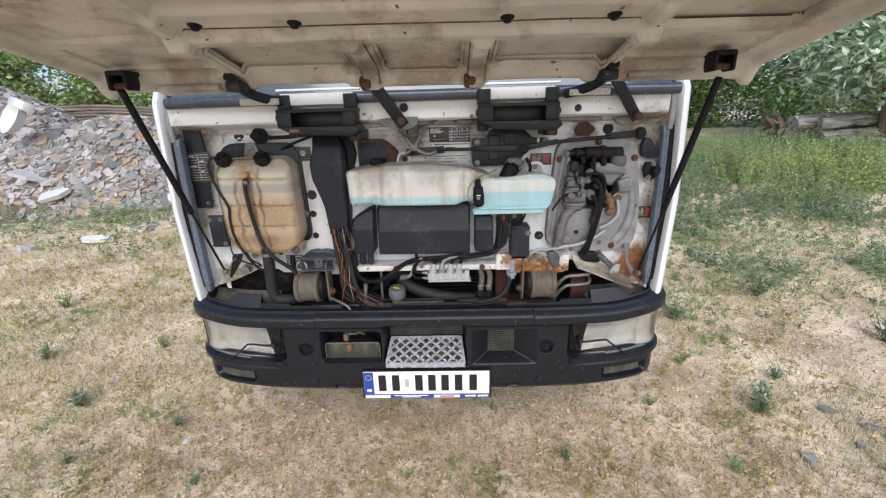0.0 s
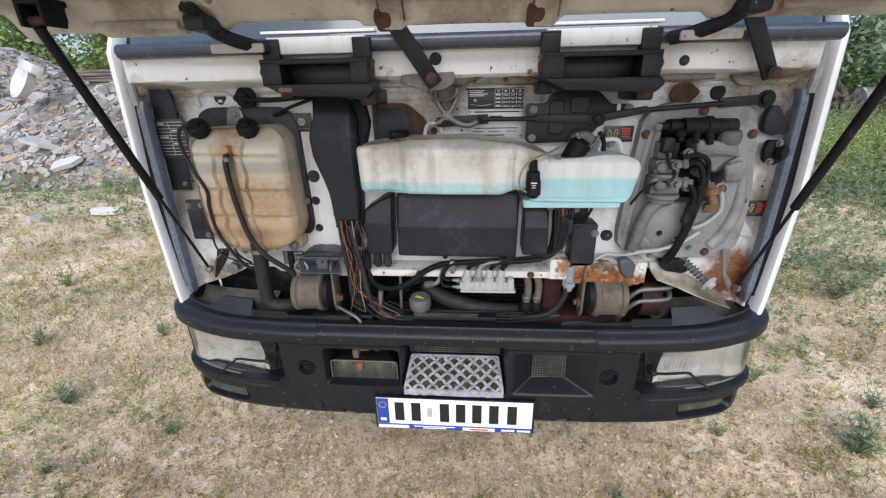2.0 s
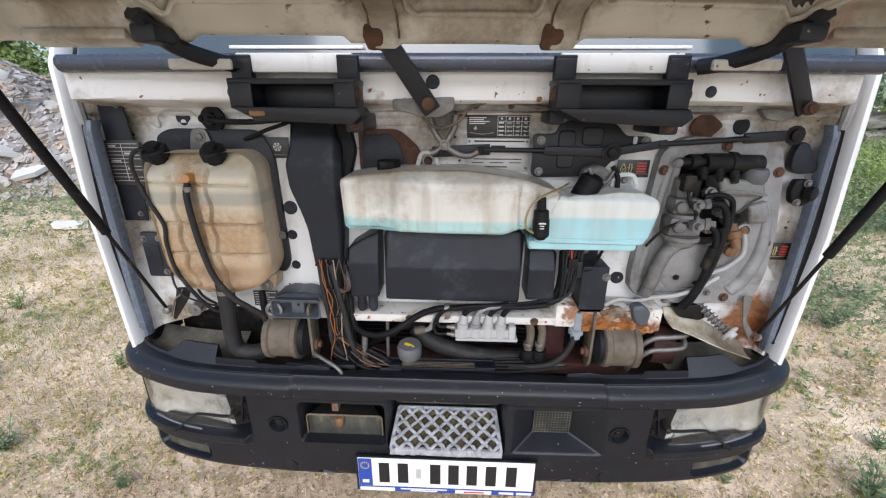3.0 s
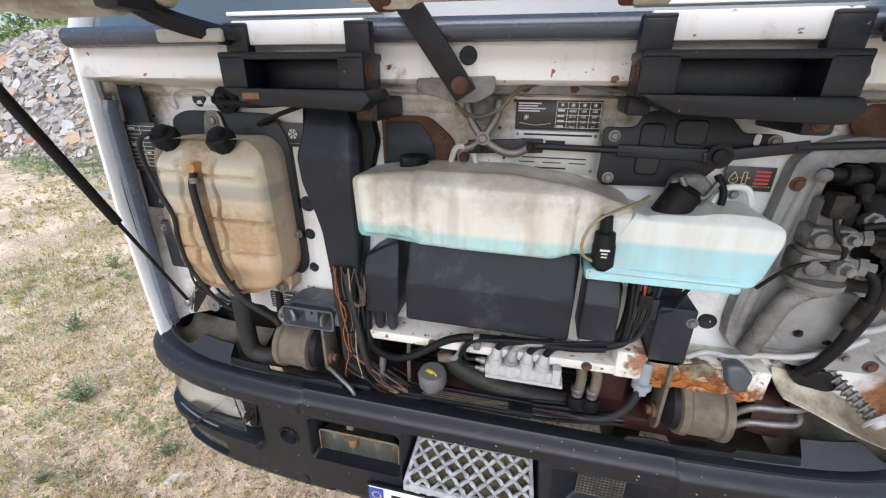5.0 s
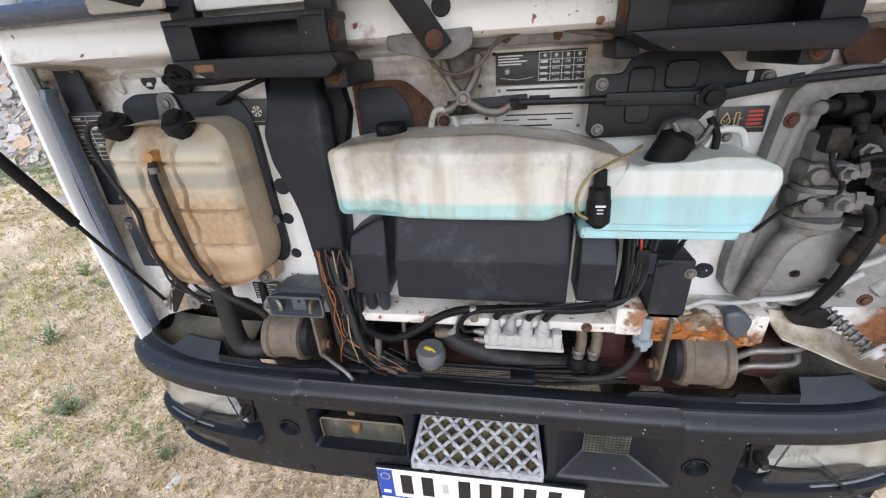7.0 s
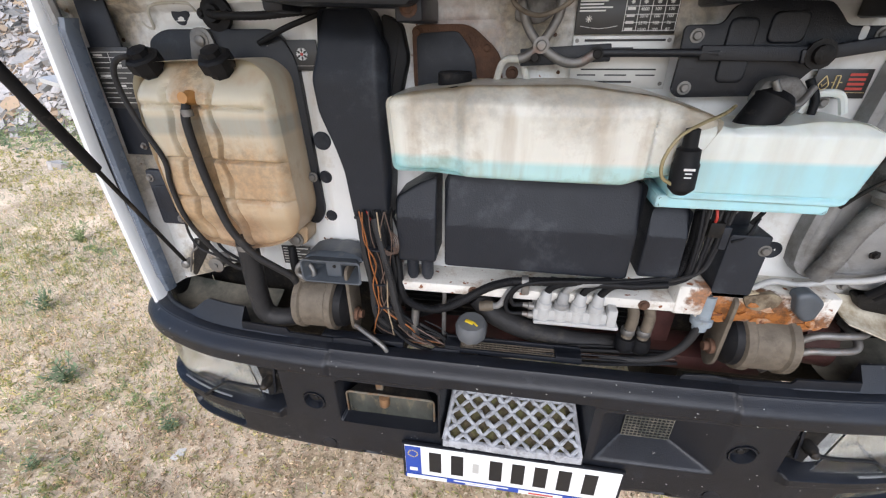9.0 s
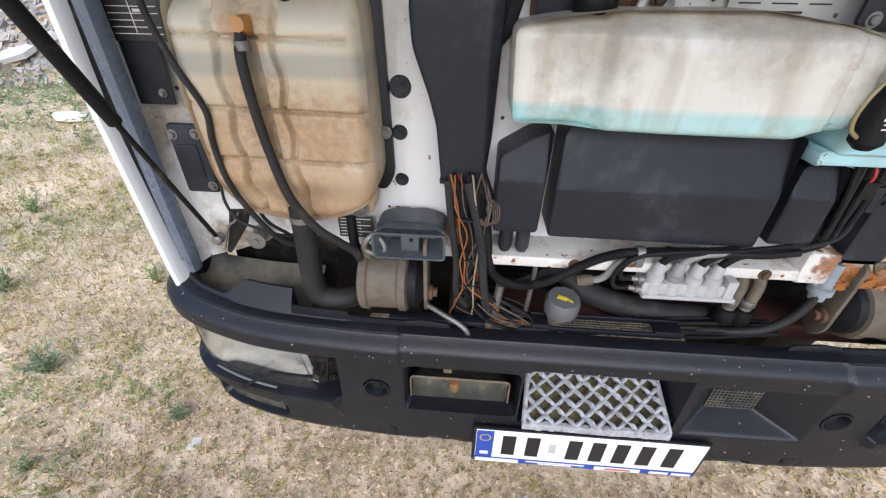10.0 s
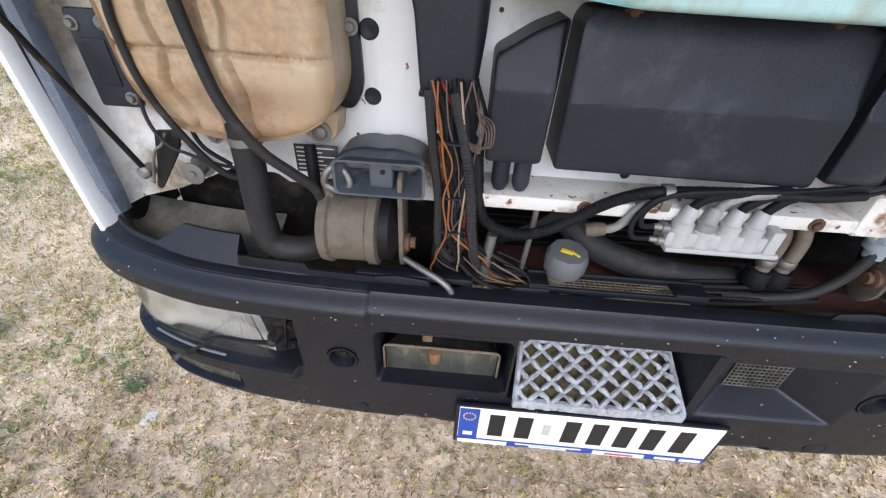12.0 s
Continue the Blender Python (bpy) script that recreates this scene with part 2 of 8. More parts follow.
washer_blue = tank_material("washer_tank_blue_plastic", (0.74, 0.78, 0.74), (0.55, 0.87, 0.97), 1.258, 0.004, (0.45, 0.38, 0.28), 0.10, streak=((0.42, 0.36, 0.26), 0.35))
coolant = tank_material("aged_tank_plastic", (0.57, 0.52, 0.40), (0.80, 0.66, 0.55), 1.22, 0.12, (0.42, 0.22, 0.09), 0.15, band=(1.290, 0.016, (0.70, 0.76, 0.84)), streak=((0.44, 0.25, 0.11), 0.55),
                        spots=[((-0.625, 1.40, 1.335), 0.045, (0.50, 0.27, 0.09), 0.5), ((-0.625, 1.40, 1.22), 0.07, (0.52, 0.36, 0.18), 0.5), ((-0.69, 1.41, 1.15), 0.09, (0.52, 0.38, 0.21), 0.45), ((-0.53, 1.42, 1.20), 0.08, (0.50, 0.30, 0.12), 0.5), ((-0.60, 1.41, 1.06), 0.08, (0.42, 0.29, 0.21), 0.5), ((-0.63, 1.43, 1.39), 0.05, (0.55, 0.45, 0.30), 0.6)])
linerm = material("dust_filmed_liner_plastic", (0.055, 0.058, 0.048), 0.7, 0, 0.3, 12, (0.16, 0.145, 0.115), 0.35, 9, 0.2, 160, spec=0.25)
dusty = material("dusty_rubber", (0.022, 0.021, 0.021), 0.6, 0, 0.35, 18, (0.085, 0.072, 0.058), 0.15, 14, 0.35, 150, spec=0.3)
sleevem = material("blue_grey_plastic", (0.24, 0.28, 0.31), 0.5, 0, 0.2, 20, (0.13, 0.12, 0.10), 0.15, 20, 0.15, 120)
clear = glass("clear_glass")
windglass = material("windscreen_glass", (0.05, 0.07, 0.075), 0.06, 0, 0.1, 3, None, 0, 1, 0.0, 1, spec=0.9)
stubm = material("orange_stub_plastic", (0.50, 0.25, 0.08), 0.4, 0, 0.2, 30, (0.25, 0.12, 0.04), 0.2, 30, 0.1, 120)
chrome = material("reflector_chrome", (0.60, 0.61, 0.60), 0.22, 0.75, 0.15, 9, (0.36, 0.34, 0.28), 0.2, 14, 0.05, 40)
corroded = material("corroded_rim", (0.17, 0.155, 0.12), 0.75, 0.1, 0.4, 40, (0.16, 0.08, 0.03), 0.3, 30, 0.5, 160)
label_black = material("black_label_film", (0.025, 0.024, 0.023), 0.4, 0, 0.1, 20, (0.2, 0.19, 0.17), 0.05, 30, 0.03, 50)
label_silver = material("silver_label_film", (0.55, 0.54, 0.51), 0.4, 0.25, 0.1, 20, (0.35, 0.3, 0.23), 0.12, 18, 0.03, 50)
ink_white = material("white_print", (0.72, 0.72, 0.70), 0.5, 0, 0.05, 20, None, 0, 1, 0)
ink_gold = material("gold_print", (0.62, 0.48, 0.22), 0.5, 0, 0.05, 20, None, 0, 1, 0)
ink_red = material("red_print", (0.45, 0.05, 0.035), 0.5, 0, 0.1, 20, None, 0, 1, 0)
ink_black = material("black_print", (0.012, 0.012, 0.013), 0.45, 0, 0.1, 20, None, 0, 1, 0)
ink_blue = material("blue_print", (0.02, 0.06, 0.32), 0.4, 0, 0.1, 20, None, 0, 1, 0)
ink_yellow = material("yellow_print", (0.75, 0.55, 0.03), 0.45, 0, 0.1, 20, None, 0, 1, 0)
plate_white = material("plate_white", (0.80, 0.80, 0.79), 0.32, 0, 0.04, 10, (0.5, 0.47, 0.42), 0.06, 20, 0.02, 50)
orange = material("orange_wire", (0.26, 0.09, 0.022), 0.5, 0, 0.2, 30, DUST, 0.12, 40, 0.0)
tanwire = material("tan_wire", (0.30, 0.23, 0.15), 0.6, 0, 0.2, 30, DUST, 0.12, 40, 0.0)
redwire = material("red_wire", (0.40, 0.03, 0.02), 0.5, 0, 0.2, 30, DUST, 0.08, 40, 0.0)
copper = material("brown_wire", (0.10, 0.065, 0.048), 0.5, 0, 0.2, 30, DUST, 0.1, 40, 0.0)
hornm = material("grey_green_plastic", (0.070, 0.080, 0.092), 0.45, 0, 0.2, 14, (0.2, 0.18, 0.15), 0.16, 14, 0.15, 120)
greyplastic = material("light_grey_plastic", (0.40, 0.40, 0.39), 0.5, 0, 0.15, 20, (0.22, 0.19, 0.15), 0.15, 20, 0.15, 120)
grimy = material("grimy_casting", (0.21, 0.205, 0.195), 0.55, 0.2, 0.35, 20, (0.05, 0.042, 0.035), 0.25, 16, 0.4, 140)
reservoir = material("smoky_reservoir_plastic", (0.22, 0.225, 0.21), 0.3, 0, 0.15, 20, (0.10, 0.085, 0.06), 0.2, 14, 0.1, 90)
cap_grey = material("grey_cap_plastic", (0.115, 0.12, 0.125), 0.5, 0, 0.15, 20, (0.10, 0.09, 0.07), 0.15, 20, 0.15, 120)
lampglass = glass("lamp_glass", (0.95, 0.95, 0.92), 0.13)
lampglass.node_tree.nodes["Principled BSDF"].inputs["IOR"].default_value = 1.12
lampglass.node_tree.nodes["Principled BSDF"].inputs["Coat Weight"].default_value = 0.6
dim_lens = material("dirty_lens", (0.060, 0.062, 0.052), 0.16, 0, 0.5, 14, (0.16, 0.125, 0.075), 0.2, 22, 0.15, 60, stretch=(1, 1, 0.5))
amber = material("rust_bracket", (0.22, 0.12, 0.055), 0.7, 0.1, 0.4, 30, (0.1, 0.05, 0.025), 0.2, 20, 0.4, 120)
step_metal = material("corroded_galvanised_mesh", (0.40, 0.41, 0.43), 0.75, 0.1, 0.3, 40, (0.16, 0.15, 0.15), 0.24, 45, 0.9, 160)
moss = material("dirt_and_moss", (0.085, 0.066, 0.038), 0.95, 0, 0.5, 60, (0.15, 0.15, 0.05), 0.27, 35, 1.0, 120)
sand = material("sandy_soil", (0.735, 0.582, 0.42), 0.95, 0, 0.28, 2.6, (0.36, 0.27, 0.165), 0.285, 2.3, 3.4, 30, fine=((0.28, 0.205, 0.13), 48, 0.58, 0.69), fine2=((0.80, 0.70, 0.54), 70, 0.58, 0.68))
clodm = material("sandy_clod", (0.60, 0.47, 0.33), 0.95, 0, 0.25, 20, (0.36, 0.27, 0.17), 0.2, 30, 0.8, 120, island=0.3)
seedhead = material("dry_seed_head", (0.50, 0.40, 0.22), 0.8, 0, 0.2, 3, None, 0, 1, 0, island=0.6)
goldenrod = material("bright_yellow_green_weed", (0.36, 0.46, 0.16), 0.6, 0, 0.25, 2, None, 0, 1, 0, island=0.35)
sprout = material("yellowed_sprout", (0.47, 0.44, 0.17), 0.7, 0, 0.25, 2, None, 0, 1, 0, island=0.5)
stalk = material("dead_stalk", (0.36, 0.265, 0.155), 0.8, 0, 0.2, 3, None, 0, 1, 0, island=0.6)
dry = material("dry_grass", (0.66, 0.55, 0.31), 0.8, 0, 0.2, 3, None, 0, 1, 0, island=0.6)
green = material("green_weed", (0.235, 0.315, 0.175), 0.6, 0, 0.25, 2, None, 0, 1, 0, island=0.4)
fresh = material("yellow_green_weed", (0.33, 0.405, 0.19), 0.6, 0, 0.25, 2, None, 0, 1, 0, island=0.35)
leaf = material("tree_leaf", (0.30, 0.46, 0.17), 0.5, 0, 0.4, 0.8, None, 0, 1, 0, island=0.55)
bushleaf = material("bush_leaf", (0.26, 0.36, 0.13), 0.5, 0, 0.3, 0.8, None, 0, 1, 0, island=0.45)
willow = material("willow_leaf", (0.60, 0.72, 0.53), 0.5, 0, 0.3, 1.0, None, 0, 1, 0, island=0.4)
for m in (green, fresh, leaf, bushleaf, willow, dry, sprout, goldenrod):
    thin_leaf(m)
bark = material("grey_bark", (0.56, 0.53, 0.47), 0.9, 0, 0.35, 6, (0.10, 0.075, 0.05), 0.33, 5, 1.0, 30, stretch=(0.4, 2, 2))
polewood = material("weathered_pole", (0.20, 0.165, 0.13), 0.9, 0, 0.35, 6, (0.08, 0.06, 0.045), 0.25, 4, 0.6, 30, stretch=(0.4, 2, 2))
twig = material("twig_bark", (0.17, 0.13, 0.09), 0.9, 0, 0.4, 6, None, 0, 1, 0.4, 30)
stone = material("broken_concrete", (0.35, 0.335, 0.315), 0.9, 0, 0.25, 3, (0.26, 0.21, 0.16), 0.2, 2, 0.5, 25, rnd=0.5, alt=((0.40, 0.29, 0.19), 0.82))
stones = material("broken_concrete_bits", (0.345, 0.325, 0.305), 0.9, 0, 0.25, 3, (0.26, 0.21, 0.16), 0.2, 2, 0.5, 25, island=0.5, alt=((0.36, 0.265, 0.175), 0.80))
# mound coloured dark to give the shaded gaps between the rubble pieces
mound = material("dark_rubble_gaps", (0.15, 0.12, 0.095), 0.95, 0, 0.35, 6, (0.28, 0.24, 0.19), 0.2, 5, 0.6, 30)
brickm = material("broken_brick", (0.42, 0.22, 0.14), 0.9, 0, 0.25, 5, (0.5, 0.42, 0.34), 0.2, 4, 0.5, 25, rnd=0.3)
ceramic = material("white_ceramic", (0.60, 0.60, 0.58), 0.2, 0, 0.05, 3, (0.5, 0.46, 0.4), 0.12, 3, 0.05, 20)
paperm = material("weathered_paper", (0.70, 0.68, 0.63), 0.8, 0, 0.1, 10, (0.5, 0.42, 0.3), 0.12, 10, 0.3, 60)

# ---- building helpers ----
TRUCK_BASE = Vector((0.0, 1.4, 0.0))
truck = new("truck")
truck.location = TRUCK_BASE
tagged(truck, "white truck cab with front hood raised, on dry sand", "truck")


def finish(me, mat, angle=38):
    me.materials.append(mat)
    me.polygons.foreach_set("use_smooth", [True] * len(me.polygons))
    me.set_sharp_from_angle(angle=radians(angle))


def part(name, bm, mat, parent=None, label="", angle=38):
    """One mesh object, its corners in the world's metres, under a thing or a part."""
    bmesh.ops.recalc_face_normals(bm, faces=bm.faces)
    me = bpy.data.meshes.new(name)
    bm.to_mesh(me)
    bm.free()
    finish(me, mat, angle)
    ob = new(name, me)
    if parent is not None:
        ob.parent = parent
        if parent.type == "EMPTY":
            ob.matrix_parent_inverse = Matrix.Translation(-parent.location)
    if label:
        ob["label"] = label
    return ob


def raw(name, verts, faces, mat, angle=38):
    me = bpy.data.meshes.new(name)
    me.from_pydata(verts, [], faces)
    finish(me, mat, angle)
    return new(name, me)


def BM():
    return bmesh.new()


def box(bm, c, s, bev=0.003, m=None, seg=2):
    mt = Matrix.Translation(c) @ (m if m is not None else Matrix.Identity(4)) @ Matrix.Diagonal((*s, 1))
    vs = bmesh.ops.create_cube(bm, size=1.0, matrix=mt)["verts"]
    if bev:
        es = list({e for v in vs for e in v.link_edges})
        bmesh.ops.bevel(bm, geom=es, offset=min(bev, min(s) * 0.45), segments=seg, profile=0.5, affect="EDGES")
    return bm


def box2(bm, a, b, bev=0.003):
    return box(bm, [(p + q) / 2 for p, q in zip(a, b)], [abs(q - p) for p, q in zip(a, b)], bev)


def prism(bm, outline, y0, y1, bev=0.003, seg=2):
    """An upright plate: an outline in x and z, from y0 back to y1."""
    f = [bm.verts.new((x, y0, z)) for x, z in outline]
    b = [bm.verts.new((x, y1, z)) for x, z in outline]
    n = len(outline)
    faces = [bm.faces.new(f), bm.faces.new(b[::-1])]
    for i in range(n):
        faces.append(bm.faces.new((f[i], b[i], b[(i + 1) % n], f[(i + 1) % n])))
    if bev:
        es = list({e for fc in faces for e in fc.edges})
        bmesh.ops.recalc_face_normals(bm, faces=faces)
        bmesh.ops.bevel(bm, geom=es, offset=bev, segments=seg, profile=0.5, affect="EDGES")
    return bm


def smooth_path(pts, res):
    pts = [Vector(p) for p in pts]
    if len(pts) < 3 or res <= 1:
        return pts
    ext = [pts[0] * 2 - pts[1]] + pts + [pts[-1] * 2 - pts[-2]]
    out = []
    for i in range(1, len(ext) - 2):
        p0, p1, p2, p3 = ext[i - 1:i + 3]
        for k in range(res):
            t = k / res
            out.append(0.5 * ((2 * p1) + (p2 - p0) * t + (2 * p0 - 5 * p1 + 4 * p2 - p3) * t * t + (3 * p1 - p0 - 3 * p2 + p3) * t ** 3))
    return out + [pts[-1]]


def tube(bm, pts, r, seg=8, res=6, corrugated=0.0):
    pts = smooth_path(pts, res)
    n = len(pts)
    up, rings = None, []
    for i, p in enumerate(pts):
        d = (pts[min(i + 1, n - 1)] - pts[max(i - 1, 0)]).normalized()
        if up is None:
            up = d.orthogonal().normalized()
        up = (up - d * up.dot(d)).normalized()
        side = d.cross(up)
        rad = r if isinstance(r, (int, float)) else r[0] + (r[1] - r[0]) * i / (n - 1)
        if corrugated:
            rad *= 1 + corrugated * (i % 2)
        rings.append([bm.verts.new(p + (up * math.cos(a) + side * math.sin(a)) * rad) for a in (2 * math.pi * k / seg for k in range(seg))])
    for a, b in zip(rings, rings[1:]):
        for k in range(seg):
            bm.faces.new((a[k], a[(k + 1) % seg], b[(k + 1) % seg], b[k]))
    bm.faces.new(rings[0][::-1])
    bm.faces.new(rings[-1])
    return bm


def lathe(bm, p0, axis, profile, seg=24):
    """Turned shape: profile of (distance along the axis, radius)."""
    p0, d = Vector(p0), Vector(axis).normalized()
    up = d.orthogonal().normalized()
    side = d.cross(up)
    rings = [[bm.verts.new(p0 + d * h + (up * math.cos(a) + side * math.sin(a)) * max(r, 1e-4)) for a in (2 * math.pi * k / seg for k in range(seg))] for h, r in profile]
    for a, b in zip(rings, rings[1:]):
        for k in range(seg):
            bm.faces.new((a[k], a[(k + 1) % seg], b[(k + 1) % seg], b[k]))
    bm.faces.new(rings[0][::-1])
    bm.faces.new(rings[-1])
    return bm


def cyl(bm, p0, p1, r, seg=20, bev=0.0015):
    p0, p1 = Vector(p0), Vector(p1)
    h = (p1 - p0).length
    return lathe(bm, p0, p1 - p0, [(0, r - bev), (bev, r), (h - bev, r), (h, r - bev)], seg)


def bolt(bm, p, r=0.007, axis=(0, -1, 0), h=0.006):
    lathe(bm, p, axis, [(0, r * 1.6), (h * 0.35, r * 1.6), (h * 0.36, r), (h, r), (h + 0.0015, r * 0.8)], 6 if r < 0.006 else 12)
    return bm


def sm(a, b, x):
    t = max(0.0, min(1.0, (x - a) / (b - a)))
    return t * t * (3 - 2 * t)


def rrect(x, z, cx, cz, hx, hz, r):
    """Signed distance to a rounded rectangle; negative within."""
    qx, qz = abs(x - cx) - hx + r, abs(z - cz) - hz + r
    return math.hypot(max(qx, 0), max(qz, 0)) + min(max(qx, qz), 0) - r


def grid(bm, us, vs, fn, keep=None):
    rows = [[bm.verts.new(fn(u, v)) for u in us] for v in vs]
    for j in range(len(vs) - 1):
        for i in range(len(us) - 1):
            if keep is None or keep((us[i] + us[i + 1]) / 2, (vs[j] + vs[j + 1]) / 2):
                bm.faces.new((rows[j][i], rows[j][i + 1], rows[j + 1][i + 1], rows[j + 1][i]))
    loose = [v for v in bm.verts if not v.link_faces]
    bmesh.ops.delete(bm, geom=loose, context="VERTS")
    return bm


def lin(a, b, n):
    return [a + (b - a) * i / n for i in range(n + 1)]


def round_outline(pts, r, n=5):
    out = []
    m = len(pts)
    for i in range(m):
        p = Vector(pts[i])
        a, b = Vector(pts[i - 1]) - p, Vector(pts[(i + 1) % m]) - p
        rr = min(r, a.length * 0.45, b.length * 0.45)
        s, e = p + a.normalized() * rr, p + b.normalized() * rr
        for k in range(n + 1):
            t = k / n
            out.append(s * (1 - t) ** 2 + p * 2 * t * (1 - t) + e * t * t)
    return out


def pillow(bm, outline, yb, depth, r=0.012, corner=0.02, fn=None, rings=14, per=0.012):
    """A moulded body: an outline in x and z, a wall of that depth towards -y, a rounded edge r and a front that fn lowers (+) or lifts (-)."""
    pts = round_outline(outline, corner)
    ring = []
    for i, p in enumerate(pts):
        q = pts[(i + 1) % len(pts)]
        k = max(1, int((q - p).length / per))
        ring += [p + (q - p) * (j / k) for j in range(k)]
    c = sum(ring, Vector((0, 0))) / len(ring)
    size = min((p - c).length for p in ring)
    levels = [(0.0, 0.0), (0.0, depth - r)]
    levels += [(r * (1 - math.cos(a)), depth - r + r * math.sin(a)) for a in (math.pi / 2 * k / 5 for k in range(1, 6))]
    rest = [(r + (size - r) * t, depth) for t in (i / rings for i in range(1, rings))]
    rows = []
    for inset, d in levels + rest:
        row = []
        for p in ring:
            v = p - c
            q = c + v * (1 - inset / size)
            off = fn(q.x, q.y) * min(1.0, d / depth) if fn and d > depth - r else 0.0
            row.append(bm.verts.new((q.x, yb - d + off, q.y)))
        rows.append(row)
    n = len(ring)
    for a, b in zip(rows, rows[1:]):
        for k in range(n):
            bm.faces.new((a[k], a[(k + 1) % n], b[(k + 1) % n], b[k]))
    mid = bm.verts.new((c.x, yb - depth + (fn(c.x, c.y) if fn else 0), c.y))
    for k in range(n):
        bm.faces.new((rows[-1][k], rows[-1][(k + 1) % n], mid))
    bm.faces.new(rows[0][::-1])
    return bm


def bars(parent, mat, rects, y, thick=0.0008):
    """Printed marks: one mesh of thin bars (x, z, width, height) on an upright face at y."""
    bm = BM()
    for x, z, w, h in rects:
        box(bm, (x + w / 2, y - thick / 2, z - h / 2), (w, thick, h), 0)
    return tagged(part("print", bm, mat, parent), kind="stuff")


def bolts(name, mat, parent, places, r, axis=(0, -1, 0), h=0.006):
    for p in places:
        part(name, bolt(BM(), p, r, axis, h), mat, parent)

# ---- the ground ----


def ground_z(x, y):
    z = 0.08 * max(0.0, y - 1.5) ** 1.0
    z = min(z, 0.9 + 0.02 * max(0.0, y - 12.0))
    if y > 40:
        z *= max(0.0, 1 - (y - 40) / 60)
    return z + 0.018 * noise.noise((x * 1.3, y * 1.3, 0)) + 0.012 * noise.noise((x * 4.5, y * 4.5, 3)) + 0.006 * noise.noise((x * 13, y * 13, 5)) + (0.05 * noise.noise((x * 0.4, y * 0.4, 9)) if y > 3 else 0)


def spread(lo, hi, near_lo, near_hi, step, grow=1.18):
    out = lin(near_lo, near_hi, round((near_hi - near_lo) / step))
    s, v = step, near_hi
    while v < hi:
        s *= grow
        v += s
        out.append(v)
    s, v = step, near_lo
    while v > lo:
        s *= grow
        v -= s
        out.insert(0, v)
    return out


bm = grid(BM(), spread(-400, 400, -3.4, 3.4, 0.035), spread(-300, 500, 0.9, 4.2, 0.035), lambda x, y: (x, y, ground_z(x, y)))
ground = part("ground", bm, sand, None, angle=180)
tagged(ground, "dry sandy ground with sparse yellowed grass", "ground", kind="structure")

# ---- the truck: pressed front wall behind the hood ----
F = 1.505
BOTTOM = [(-0.95, 0.852), (-0.91, 0.855), (-0.81, 0.885), (-0.70, 0.933), (-0.62, 0.93), (-0.60, 0.914), (-0.335, 0.907), (-0.285, 0.912), (-0.279, 0.955), (0.60, 0.955), (0.68, 0.925), (0.86, 0.845), (0.95, 0.83)]


def bottom(x):
    for (a, p), (b, q) in zip(BOTTOM, BOTTOM[1:]):
        if x <= b:
            return p + (q - p) * (x - a) / (b - a)
    return BOTTOM[-1][1]


def wall_y(x, z):
    y = F
    y -= 0.10 * sm(1.499, 1.519, z) * sm(0.890, 0.868, abs(x))
    y += 0.018 * sm(-0.40, -0.52, x) * sm(1.50, 1.48, z)
    y -= 0.010 * sm(1.478, 1.486, z) * (1 - sm(1.492, 1.498, z))
    y -= 0.030 * max(sm(0.890, 0.904, x), sm(0.890, 0.904, -x)) * (1 - sm(1.52, 1.53, z))
    y -= 0.003 * sm(0.004, -0.004, rrect(x, z, -0.61, 1.22, 0.185, 0.25, 0.05))
    y -= 0.003 * sm(0.004, -0.004, rrect(x, z, 0.02, 1.24, 0.33, 0.215, 0.05))
    y += 0.006 * sm(0.004, -0.004, rrect(x, z, -0.155, 1.40, 0.085, 0.06, 0.02))
    y -= 0.004 * sm(0.005, -0.005, rrect(x, z, 0.66, 1.25, 0.20, 0.245, 0.09))
    y += 0.004 * sm(0.003, -0.003, rrect(x, z, -0.64, 1.475, 0.10, 0.024, 0.02)) - 0.004 * sm(0.003, -0.003, rrect(x, z, -0.64, 1.475, 0.092, 0.017, 0.015))
    y += 0.0012 * noise.noise((x * 5, 0, z * 5))
    return y


us, vs = lin(-0.908, 0.908, 300), lin(0.0, 1.0, 130)
bm = grid(BM(), us, vs, lambda x, t: (x, wall_y(x, bottom(x) + (1.578 - bottom(x)) * t), bottom(x) + (1.578 - bottom(x)) * t),
          lambda x, t: rrect(x, bottom(x) + (1.578 - bottom(x)) * t, 0.660, 1.285, 0.104, 0.118, 0.02) > 0)
front_wall = part("front_wall", bm, white, truck, "white pressed steel front wall with dirt and rust specks", 50)


def panel(name, outline, y0, y1, mat, parent=truck, label="", bev=0.002):
    return part(name, prism(BM(), outline, y0, y1, bev), mat, parent, label)


def rect(x0, x1, z0, z1):
    return [(x0, z0), (x1, z0), (x1, z1), (x0, z1)]


panel("sill", rect(-0.275, 0.33, 0.945, 0.968), 1.428, 1.52, sill_rust, truck, "white sill edge with rust spots", 0.004)
panel("rusted_sill", rect(0.335, 0.575, 0.932, 1.000), 1.432, 1.53, sill_rust, truck, "white box section eaten by orange rust along its foot", 0.005)
panel("sill_block", round_outline(rect(0.290, 0.345, 0.943, 1.008), 0.006), 1.426, 1.50, sill_rust, truck, "white painted bracket at the end of the sill", 0.004)
bm = prism(BM(), round_outline([(0.405, 0.992), (0.418, 0.968), (0.445, 0.962), (0.470, 0.975), (0.474, 0.996), (0.452, 1.004), (0.43, 0.998)], 0.008), 1.4285, 1.440, 0.001)
part("rust_hole", bm, grime, truck, "ragged rust hole packed with soil")
